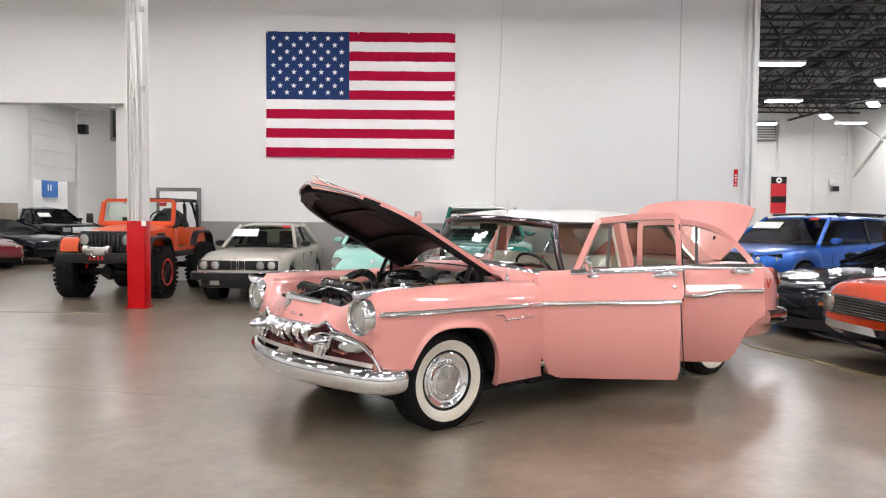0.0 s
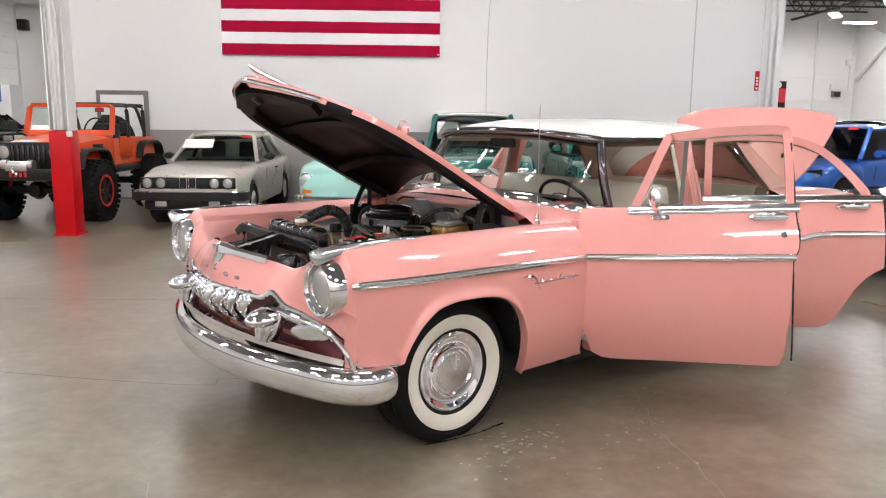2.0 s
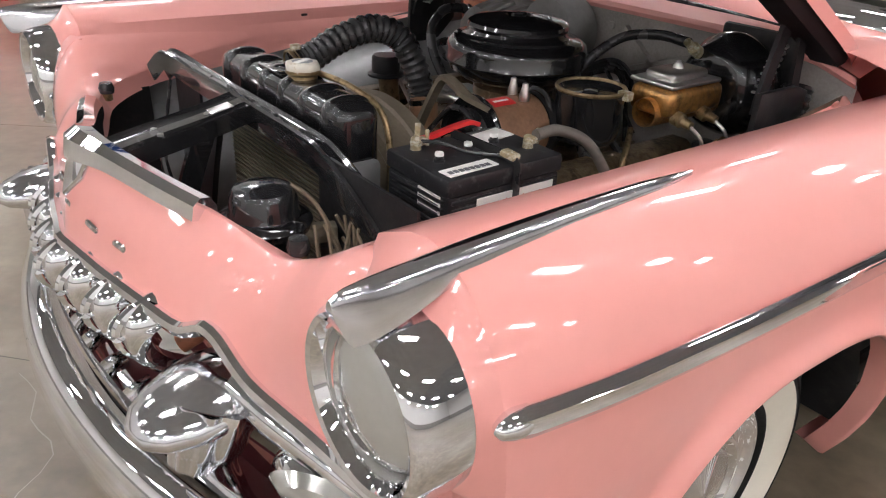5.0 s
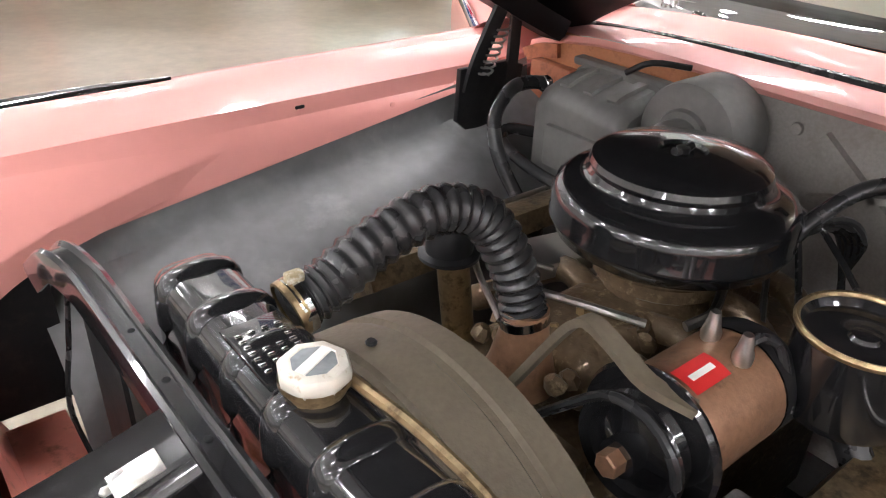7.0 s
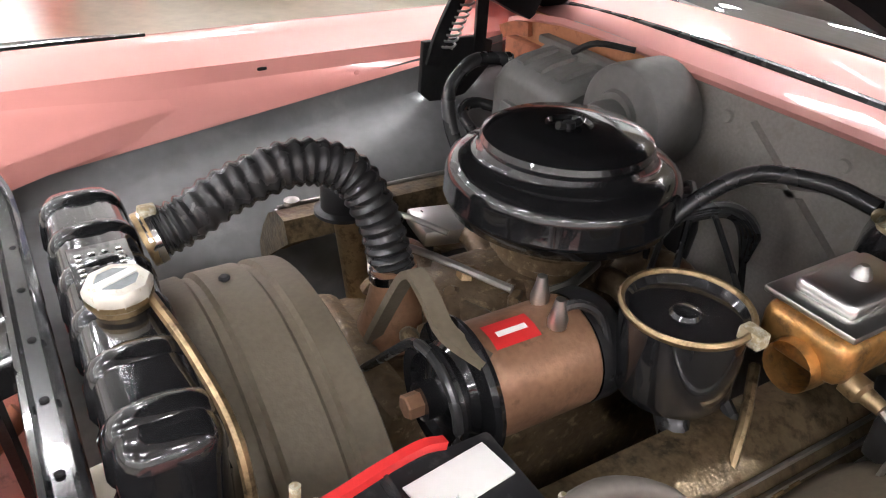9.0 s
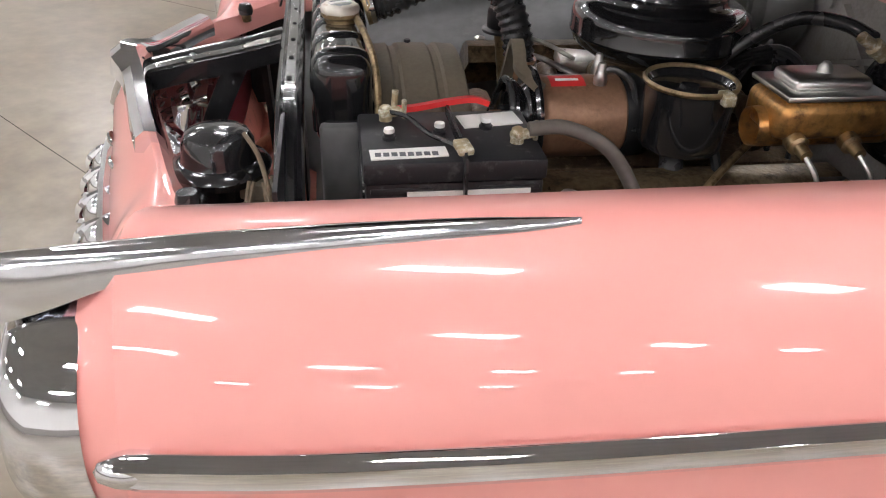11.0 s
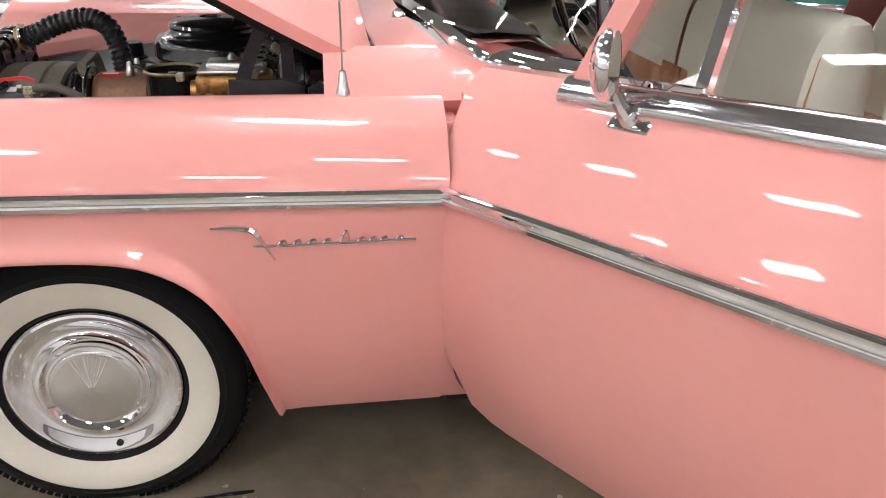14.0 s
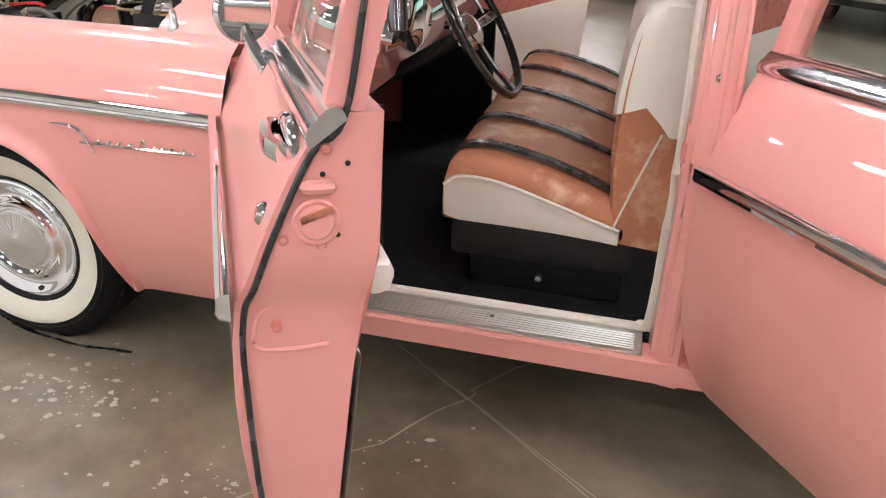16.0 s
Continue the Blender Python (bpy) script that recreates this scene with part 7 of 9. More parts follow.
bl = part("blower", lathe([(0, 0), (0.050, 0.0), (0.054, 0.008), (0.088, 0.010), (0.096, 0.016), (0.099, 0.03), (0.099, 0.12)], 40, (0.480, 0.160, 0.962), "x"), DUSTYBLACK, CAR, "dusty black round blower housing")
part("motor", lathe([(0, -0.04), (0.04, -0.038), (0.045, -0.03), (0.045, 0.0)], 24, (0.480, 0.160, 0.955), "x"), DUSTYBLACK, bl)
part("blower_bracket", hose([(0.50, 0.31, 1.04), (0.52, 0.27, 1.065), (0.57, 0.22, 1.06)], 0.006, n=4, seg=8), BLACKSATIN, bl)
part("heater_hose", hose([(0.500, 0.500, 0.970), (0.45, 0.51, 0.978), (0.395, 0.505, 0.972), (0.345, 0.49, 0.93), (0.335, 0.46, 0.86), (0.345, 0.41, 0.79), (0.33, 0.34, 0.76), (0.26, 0.28, 0.77)], 0.0145, n=6, seg=12), RUBBER, CAR, "black heater hose")
part("heater_hose", hose([(0.50, 0.50, 0.86), (0.44, 0.545, 0.87), (0.40, 0.52, 0.855), (0.395, 0.42, 0.83), (0.40, 0.30, 0.82)], 0.0125, n=6, seg=12), RUBBER, CAR, "black heater hose")
part("hose_clamp", cyl(0.0175, 0.014, (0.490, 0.502, 0.971), "x", 14), DULLCHROME, CAR)
part("rust_patch", box((0.03, 0.12, 0.18), (0.592, 0.575, 0.89), bevel=0.006), RUSTPINK, CAR, "rusty pink firewall corner")
part("cut_edge", sweep([(0.585, 0.66, 0.985), (0.592, 0.62, 1.002), (0.596, 0.57, 1.01)], [(-0.006, -0.018), (0.006, -0.018), (0.006, 0.012), (-0.006, 0.012)], n=4), RUSTPINK, CAR, "torn rusty panel edge")
part("rust_lip", box((0.006, 0.40, 0.10), (0.606, 0.42, 0.998), bevel=0.002), mat("tan_firewall_primer", (0.52, 0.22, 0.11), 0.6, grain=0.15, scale=14, blotch=(0.3, 0.12, 0.06), amount=0.15), CAR)
for a, b in (((0.606, -0.03, 1.005), (0.606, -0.24, 0.845)), ((0.606, -0.03, 0.89), (0.606, -0.30, 0.985))):
    part("pad_rib", sweep([a, b], [(-0.008, -0.009), (0.008, -0.009), (0.006, 0.009), (-0.006, 0.009)], n=1, up=(-1, 0, 0)), PAD, CAR)
for y, z in ((0.02, 1.0), (-0.2, 1.0), (-0.03, 0.85), (-0.3, 0.86)):
    part("pad_button", lathe([(0.012, 0), (0.010, -0.005), (0, -0.006)], 10, (0.608, y, z), "x"), PAD, CAR)
for k in range(5):
    part("loom", hose([(0.33, -0.10, 0.90 + 0.006 * k), (0.40, -0.13 - 0.01 * k, 0.93 + 0.01 * k), (0.46, -0.15 - 0.01 * k, 0.92), (0.48, -0.17, 0.84), (0.46, -0.2, 0.76)], 0.0055, n=5, seg=6), RUBBER, CAR)
part("distributor", lathe([(0.05, 0.80), (0.055, 0.85), (0.05, 0.89), (0.02, 0.90), (0, 0.90)], 20, (0.46, -0.02, 0)), BLACKSATIN, CAR)
random.seed(12)
for k in range(9):
    y = -0.16 + 0.04 * k
    part("ignition_lead", hose([(0.46, -0.02, 0.91), (0.42, y * 0.8, 0.93 + random.uniform(0, 0.03)), (0.30 + random.uniform(-0.1, 0.1), y * 2.0, 0.84)], 0.005, n=5, seg=6), RUBBER, CAR)

# battery
bat = part("battery", box((0.246, 0.172, 0.165), (-0.243, -0.438, 0.822), bevel=0.006), CASE, CAR, "black car battery with white stickers")
part("lid", box((0.252, 0.178, 0.032), (-0.243, -0.438, 0.921), bevel=0.006), CASE, bat)
for k in range(9):
    for x in (-0.317, -0.169):
        part("rib", box((0.085, 0.006, 0.007), (x, -0.525, 0.895 - k * 0.014), bevel=0.002), CASE, bat)
for k in range(9):
    part("rib", box((0.006, 0.15, 0.007), (-0.367, -0.438, 0.895 - k * 0.014), bevel=0.002), CASE, bat)
for x, y in ((-0.328, -0.447), (-0.255, -0.432), (-0.185, -0.418)):
    part("cap", lathe([(0.010, 0.937), (0.010, 0.941), (0.0075, 0.942), (0.0075, 0.948)], 16, (x, y, 0)), CASE, bat)
    part("cap_top", lathe([(0.0075, 0.947), (0.0080, 0.949), (0.0070, 0.953), (0, 0.954)], 16, (x, y, 0)), PAPER, bat, "white vent cap top")
part("top_label", box((0.105, 0.030, 0.002), (-0.305, -0.498, 0.9378), (0, 0, 3)), PAPER, bat, "white sticker with dark print")
for k in range(8):
    part("print", box((0.008, 0.010, 0.001), (-0.347 + k * 0.011, -0.503, 0.9395)), INK, bat)
part("side_label", box((0.17, 0.002, 0.10), (-0.225, -0.5290, 0.845)), PAPER, bat, "white warning sticker")
for k in range(4):
    part("warning_mark", sweep([(-0.285 + k * 0.038, -0.5305, 0.861), (-0.274 + k * 0.038, -0.5305, 0.872), (-0.285 + k * 0.038, -0.5305, 0.883), (-0.296 + k * 0.038, -0.5305, 0.872)], ring(0.0012, 5), n=1, closed=True, up=(0, 1, 0)), REDINK, bat)
    part("warning_sign", box((0.006, 0.001, 0.008), (-0.285 + k * 0.038, -0.5305, 0.872)), INK, bat)
for k in range(3):
    part("print_line", box((0.15, 0.001, 0.003), (-0.225, -0.5305, 0.84 - k * 0.012)), INK, bat)
part("end_label", box((0.002, 0.06, 0.035), (-0.3675, -0.475, 0.885)), PAPER, bat)
for k in range(6):
    part("end_print", box((0.001, 0.052, 0.002), (-0.3690, -0.475, 0.872 + k * 0.005)), INK, bat)
part("strap", sweep([(-0.235, -0.36, 0.945), (-0.235, -0.44, 0.948), (-0.233, -0.528, 0.945), (-0.232, -0.534, 0.91), (-0.232, -0.532, 0.76)], [(-0.008, -0.002), (0.008, -0.002), (0.008, 0.002), (-0.008, 0.002)], n=4, up=(1, 0, 0)), RUBBER, bat, "black hold-down strap")
for x, y in ((-0.328, -0.380), (-0.15, -0.47)):
    tm = part("terminal", lathe([(0.010, 0.935), (0.009, 0.957), (0.005, 0.960), (0, 0.961)], 12, (x, y, 0)), CORROSION, bat)
    part("clamp", box((0.036, 0.019, 0.011), (x + 0.008, y, 0.949), (0, 0, 18), 0.004), CORROSION, tm, "corroded battery clamp")
    part("clamp_bolt", cyl(0.004, 0.030, (x + 0.028, y + 0.006, 0.951), seg=8), CORROSION, tm)
part("red_cable", sweep([(-0.310, -0.372, 0.950), (-0.28, -0.368, 0.951), (-0.235, -0.362, 0.956), (-0.195, -0.358, 0.958), (-0.170, -0.356, 0.950)], [(-0.006, -0.004), (0.006, -0.004), (0.005, 0.004), (-0.005, 0.004)], n=5), REDPLASTIC, bat, "red cable cover")
part("thin_lead", hose([(-0.322, -0.386, 0.952), (-0.298, -0.410, 0.953), (-0.272, -0.452, 0.945), (-0.245, -0.490, 0.947), (-0.236, -0.515, 0.950)], 0.0035, n=5, seg=6), RUBBER, bat, "thin black lead")
part("strap_clip", box((0.022, 0.030, 0.010), (-0.234, -0.516, 0.953), (10, 0, 12), 0.003), CORROSION, bat, "tarnished strap clip")
part("paper_tag", box((0.09, 0.045, 0.002), (-0.175, -0.392, 0.9385), (0, 0, 8)), PAPER, bat)
part("ground_cable", hose([(-0.135, -0.472, 0.957), (-0.08, -0.472, 0.957), (-0.02, -0.49, 0.93), (0.02, -0.51, 0.87), (0.05, -0.53, 0.80), (0.06, -0.55, 0.72)], 0.0105, n=6, seg=10), mat("grey_cable", (0.13, 0.115, 0.10), 0.6, grain=0.2), CAR, "grey ground cable")
part("tray", box((0.30, 0.22, 0.02), (-0.24, -0.43, 0.728), bevel=0.005), BLACKSATIN, CAR)
part("tray_post", hose([(-0.315, -0.365, 0.935), (-0.312, -0.362, 0.976)], 0.005, n=1, seg=8), CORROSION, CAR)

# ---------------------------------------------------------------- cabin
seat = empty("front_seat")
seat.parent = CAR
tagged(seat, "tan leather and ivory vinyl bench seat")


def rounded(x, z0, z1, y0, y1, r=0.04):
    """Cross-section across the car with rounded upper corners."""
    pts = [(x, y0, z0)]
    for a in span(180, 90, 5):
        pts.append((x, y0 + r + r * math.cos(radians(a)), z1 - r + r * math.sin(radians(a))))
    for k in span(0.1, 0.9, 7):
        pts.append((x, y0 + (y1 - y0) * k, z1 + 0.012 * math.sin(math.pi * k)))
    for a in span(90, 0, 5):
        pts.append((x, y1 - r + r * math.cos(radians(a)), z1 - r + r * math.sin(radians(a))))
    pts.append((x, y1, z0))
    return pts


cx = [(1.305, 0.60), (1.293, 0.65), (1.303, 0.69), (1.34, 0.714), (1.42, 0.715), (1.55, 0.690), (1.68, 0.648), (1.78, 0.61)]
part("cushion", loft([rounded(x, 0.54, z, -0.70, 0.70) for x, z in cx], closed=True, caps=True), TAN, seat, "tan leather seat cushion")
# ivory side boxing
for s in (-1, 1):
    part("boxing", loft([[(x, s * 0.705, z0), (x, s * 0.712, (z0 + z1) / 2), (x, s * 0.703, z1)] for x, z0, z1 in ((1.298, 0.552, 0.64), (1.34, 0.540, 0.668), (1.45, 0.540, 0.662), (1.6, 0.537, 0.618), (1.72, 0.53, 0.585), (1.77, 0.525, 0.566))]), IVORY, seat, "ivory vinyl side boxing")
    part("piping", hose([(1.298, s * 0.712, 0.642), (1.34, s * 0.712, 0.67), (1.45, s * 0.712, 0.664), (1.6, s * 0.712, 0.621), (1.77, s * 0.712, 0.569)], 0.005, n=4, seg=6), IVORY, seat)
part("front_boxing", loft([[(1.300, y, 0.545), (1.290, y, 0.59), (1.296, y, 0.635)] for y in span(-0.69, 0.69, 9)]), IVORY, seat)
for y in (-0.60, -0.33, 0.0, 0.33, 0.60):
    part("band", sweep([(1.288, y, 0.63), (1.303, y, 0.698), (1.34, y, 0.728), (1.42, y, 0.731), (1.55, y, 0.706), (1.68, y, 0.663), (1.76, y, 0.630)], [(-0.019, -0.004), (0.019, -0.004), (0.017, 0.004), (-0.017, 0.004)], n=4), RUBBER, seat, "black strap across the seat")
back = [(1.752, 0.53, 0.145), (1.738, 0.62, 0.16), (1.726, 0.72, 0.175), (1.726, 0.84, 0.178), (1.732, 0.95, 0.168), (1.745, 1.05, 0.145), (1.760, 1.10, 0.12), (1.780, 1.135, 0.08)]
BACK_X, BACK_T = [(z, x) for x, z, t in back], [(z, t) for x, z, t in back]


def back_row(x, z, t, y0, y1, r=0.03):
    pts = [(x + r * 0.3, y0, z), (x, y0 + r, z)]
    pts += [(x - 0.008 * math.sin(math.pi * k), y0 + (y1 - y0) * k, z) for k in span(0.12, 0.88, 7)]
    pts += [(x, y1 - r, z), (x + r * 0.3, y1, z), (x + t, y1, z - 0.01), (x + t + 0.01, 0.5 * (y0 + y1), z - 0.01), (x + t, y0, z - 0.01)]
    return pts


def back_cover(s):
    """Ivory cover over the upper backrest: it hangs lower at the outer seat and steps up towards the middle."""
    cols = [(-0.010, 0.0, y, 0.90 if y < 0.10 else (0.85 if s < 0 else 0.875)) for y in (0.012, 0.06, 0.099, 0.101, 0.2, 0.35, 0.5, 0.62)]
    cols += [(-0.008, 0.02, 0.688, 0.87), (0.0, 0.15, 0.708, 0.885), (0.0, 0.36, 0.711, 0.90), (0.0, 0.58, 0.711, 0.862), (0.0, 0.72, 0.711, 0.832), (0.0, 0.9, 0.710, 0.829), (0.008, 1.0, 0.70, 0.82)]
    cols += [(0.014, 1.0, y, 0.60) for y in (0.6, 0.4, 0.2, 0.02)]
    secs = []
    for off, f, y, low in cols:
        q = [(smooth_lerp(z, BACK_X) + f * smooth_lerp(z, BACK_T) + off - 0.008 * math.sin(math.pi * min(1, y / 0.7)) * (f == 0), s * y, z) for z in span(low, 1.135, 14)]
        secs.append(q + [(1.80 + 0.04 * f, s * min(y, 0.69), 1.150), (1.82, s * min(y, 0.68), 1.152)])
    return loft(secs)


for s in (-1, 1):
    y0, y1 = (-0.70, -0.004) if s < 0 else (0.004, 0.70)
    part("backrest", loft([back_row(x, z, t, y0, y1) for x, z, t in back], closed=True, caps=True), TAN, seat, "tan leather backrest")
    part("backrest_cover", back_cover(s), IVORY, seat, "ivory vinyl upper cover")
    part("back_piping", hose([(1.754, s * 0.703, 0.575), (1.785, s * 0.706, 0.68), (1.815, s * 0.706, 0.77), (1.837, s * 0.706, 0.835)], 0.0035, n=4, seg=6), IVORY, seat)
part("base", box((0.50, 1.37, 0.11), (1.565, 0, 0.480), bevel=0.012), BLACKSATIN, seat, "black seat base rail")
part("riser", box((0.44, 1.26, 0.13), (1.58, 0, 0.370), bevel=0.02), BLACKSATIN, seat)
part("adjuster_knob", lathe([(0.012, 0), (0.014, 0.02), (0.009, 0.03), (0, 0.032)], 14, m=pose(1.573, -0.69, 0.398, 90, 0, 0)), CHROME, seat, "chrome seat adjuster")

rear_seat = empty("rear_seat")
rear_seat.parent = CAR
tagged(rear_seat, "ivory and tan rear bench seat")
part("cushion", loft([rounded(x, 0.36, z, -0.68, 0.68) for x, z in ((2.38, 0.55), (2.40, 0.62), (2.50, 0.64), (2.80, 0.60))], closed=True, caps=True), TAN, rear_seat)
part("backrest", loft([back_row(x, z, 0.16, -0.68, 0.68) for x, z in ((2.80, 0.56), (2.86, 0.75), (2.93, 0.95), (2.97, 1.05), (3.0, 1.085))], closed=True, caps=True), IVORY, rear_seat)

# dashboard and wheel
dash = part("dashboard", loft([[(0.90, y, 1.10), (1.02, y, 1.105), (1.10, y, 1.075), (1.115, y, 1.03), (1.09, y, 0.93), (1.06, y, 0.84), (0.95, y, 0.78)] for y in span(-0.72, 0.72, 11)]), PINK, CAR, "pink painted dashboard")
part("dash_pad", loft([[(0.80 + 0.10 * (y / 0.7) ** 2, y, 1.118), (0.95, y, 1.122), (1.06, y, 1.112), (1.105, y, 1.085)] for y in span(-0.70, 0.70, 15)]), BLACKSATIN, dash, "black dashboard pad")
clus = part("gauge_housing", lathe([(0.085, 0), (0.09, 0.02), (0.07, 0.03), (0, 0.028)], 24, m=pose(1.10, -0.36, 1.0) @ Matrix.Diagonal((1, 1.7, 1, 1)) @ AXES["x"]), CHROME, dash, "chrome gauge cluster")
part("trim_strip", box((0.012, 1.3, 0.045), (1.118, 0, 0.985), bevel=0.005), CHROME, dash)
for y in (-0.05, 0.05, 0.15):
    part("knob", lathe([(0.014, 0), (0.014, 0.02), (0, 0.024)], 12, (1.12, y, 0.93), "x"), CHROME, dash)
stw = empty("steering_wheel")
stw.parent = CAR
stw.matrix_basis = pose(1.31, -0.38, 1.0, 0, 58, 0)
tagged(stw, "large thin black steering wheel with chrome horn ring")
part("rim", hose([(0.215 * math.cos(a), 0.215 * math.sin(a), 0) for a in span(0, 2 * math.pi, 41)[:-1]], 0.0125, n=1, seg=10, closed=True), BLACKGLOSS, stw)
part("hub", lathe([(0.05, -0.05), (0.055, -0.02), (0.05, 0.0), (0.03, 0.012), (0, 0.016)], 24, (0, 0, -0.02)), CHROME, stw)
for a in (90, 270, 0):
    c, s_ = math.cos(radians(a)), math.sin(radians(a))
    part("spoke", sweep([(0.03 * c, 0.03 * s_, -0.03), (0.12 * c, 0.12 * s_, -0.022), (0.21 * c, 0.21 * s_, 0)], [(-0.014, -0.005), (0.014, -0.005), (0.012, 0.005), (-0.012, 0.005)], n=4), BLACKGLOSS, stw)
part("horn_ring", hose([(0.13 * math.cos(a), 0.13 * math.sin(a), -0.012) for a in span(radians(100), radians(260), 20)] , 0.005, n=1, seg=6), CHROME, stw)
part("column", cyl(0.022, 0.55, (0, 0, -0.32), seg=14), BLACKSATIN, stw)

# ---------------------------------------------------------------- parked cars round the hall
def small_wheel(root, x, y, r, w, side, tyre_mat=TYRE, rim_mat=None, rim=0.62, spokes=5, white=False):
    m = pose(x, y, r) @ (Matrix.Identity(4) if side > 0 else pose(0, 0, 0, 0, 0, 180)) @ AXES["y"]
    wh = part("wheel", lathe([(r * rim, -w / 2), (r * 0.9, -w / 2), (r, -w / 2 + 0.03), (r, w / 2 - 0.03), (r * 0.92, w / 2), (r * rim, w / 2 - 0.01), (r * rim * 0.96, w / 2 - 0.04)], 36, m=m), tyre_mat, root)
    part("rim", lathe([(r * rim * 0.98, w / 2 - 0.02), (r * rim * 0.9, w / 2 - 0.03), (r * rim * 0.8, w / 2 - 0.06), (r * 0.2, w / 2 - 0.05), (r * 0.16, w / 2 - 0.03), (0, w / 2 - 0.03)], 30, m=m), rim_mat or ALU, wh)
    for k in range(spokes):
        a = 2 * math.pi * k / spokes
        part("spoke", sweep([m @ Vector((r * 0.14 * math.cos(a), r * 0.14 * math.sin(a), w / 2 - 0.03)), m @ Vector((r * rim * 0.92 * math.cos(a), r * rim * 0.92 * math.sin(a), w / 2 - 0.022))], [(-0.03, -0.012), (0.03, -0.012), (0.022, 0.012), (-0.022, 0.012)], n=1, up=m.to_3x3() @ Vector((0, 0, 1))), rim_mat or ALU, wh)
    return wh


def bg_car(name, label, at, rz, paint, top, half, roof, wb, r=0.31, sill=0.2, roof_half_w=0.58, roof_paint=None, glass_m=None, nose_drop=0.12, arch_r=None, clad=None):
    """A parked car: top = (x, z) of hood, belt and deck; half = (x, half-width); roof = (x, z) screen base, roof front, roof rear, rear base."""
    root = empty(name, label, "car", at=at, rz=rz)
    x0, x1 = top[0][0], top[-1][0]
    ar = arch_r or r + 0.05
    glass_m = glass_m or DARKGLASS
    xs = sorted(set(span(x0, x1, 46) + [a + ar * math.cos(radians(d)) for a in (0, wb) for d in range(0, 181, 12)] + [x0 + 0.03, x0 + 0.07, x1 - 0.03, x1 - 0.07]))
    secs = []
    for x in xs:
        T, W = smooth_lerp(x, top), smooth_lerp(x, half)
        zl = lerp(x, [(x0, sill + nose_drop), (x0 + 0.25, sill), (x1 - 0.3, sill), (x1, sill + nose_drop)])
        for a in (0, wb):
            if abs(x - a) < ar:
                zl = max(zl, r + math.sqrt(max(0, ar ** 2 - (x - a) ** 2)))
        row = []
        h = T - zl
        for fy, fz in ((0, 0), (0.5, 0.004), (0.78, 0.02), (0.9, 0.055), (0.965, 0.12)):
            row.append((x, fy * W, T - fz * min(1, h * 2)))
        zt = row[-1][2]
        for k, fy in ((0.2, 0.99), (0.4, 1.0), (0.6, 0.998), (0.8, 0.985), (1.0, 0.955)):
            row.append((x, fy * W, zt + (zl - zt) * k))
        row.append((x, W * 0.80, zl + 0.01))
        secs.append([(a, -b, c) for a, b, c in reversed(row[1:])] + row)
    body = part("body", loft(secs, caps=True), paint, root)
    part("underside", box((x1 - x0 - 0.25, half[1][1] * 1.55, 0.22), ((x0 + x1) / 2, 0, sill + 0.12), bevel=0.03), BLACKSATIN, root)
    for xa in (0, wb):
        for s in (-1, 1):
            w = smooth_lerp(xa, half)
            small_wheel(root, xa, s * (w - 0.12), r, 0.21, s)
            part("arch_liner", lathe([(ar * 0.98, -0.25), (ar * 0.98, 0.0)], 28, m=pose(xa, s * (w - 0.08), r) @ (pose(0, 0, 0, 0, 0, 0) if s > 0 else pose(0, 0, 0, 0, 0, 180)) @ AXES["y"]), BLACKSATIN, root)
    # greenhouse
    (ax, az), (bx, bz), (cx_, cz), (dx, dz) = roof
    rw, bw = roof_half_w, [smooth_lerp(x, half) * 0.90 for x in (ax, dx)]
    rp = roof_paint or paint
    part("roof", loft([[(x, rw * t * k, z - 0.05 * abs(t) ** 3) for t in span(-1, 1, 13)] for x, z, k in ((bx, bz - 0.015, 0.93), (bx + 0.06, bz, 0.97), ((bx + cx_) / 2, max(bz, cz) + 0.03, 1.0), (cx_ - 0.06, cz, 0.97), (cx_, cz - 0.02, 0.93))], 0.03), rp, root)
    def ws(t, s):
        return Vector((ax + (bx - ax) * t, s * (bw[0] * 0.97 + (rw * 0.92 - bw[0] * 0.97) * t), az + (bz - 0.04 - az) * t))
    def rs(t, s):
        return Vector((dx + (cx_ - dx) * t, s * (bw[1] * 0.95 + (rw * 0.92 - bw[1] * 0.95) * t), dz + (cz - 0.04 - dz) * t))
    part("windscreen", loft([[ws(t, s) - Vector((0.06 * (1 - s * s), 0, 0)) for s in span(-1, 1, 9)] for t in span(0, 1, 4)]), glass_m, root)
    part("rear_window", loft([[rs(t, s) + Vector((0.05 * (1 - s * s), 0, 0)) for s in span(-1, 1, 9)] for t in span(0, 1, 4)]), glass_m, root)
    for s in (-1, 1):
        part("side_window", loft([[ws(t, s) + (rs(t, s) - ws(t, s)) * q for q in span(0, 1, 6)] for t in (0, 1)]), glass_m, root)
        part("a_pillar", sweep([ws(t, s) for t in span(-0.02, 1.02, 4)], ring(0.035, 8), n=2), paint, root)
        part("c_pillar", sweep([rs(t, s) for t in span(-0.02, 1.02, 4)], ring(0.06, 8), n=2), paint, root)
        q = 0.52
        part("b_pillar", sweep([ws(t, s) + (rs(t, s) - ws(t, s)) * q for t in (0, 1)], ring(0.03, 8), n=1), BLACKSATIN, root)
        mir = part("side_mirror", lathe([(0, -0.05), (0.05, -0.045), (0.075, 0), (0.07, 0.04), (0, 0.05)], 14, m=pose(ax + 0.28, s * (bw[0] + 0.12), az + 0.08) @ Matrix.Diagonal((1, 1.3, 0.8, 1)) @ AXES["x"]), clad or paint, root)
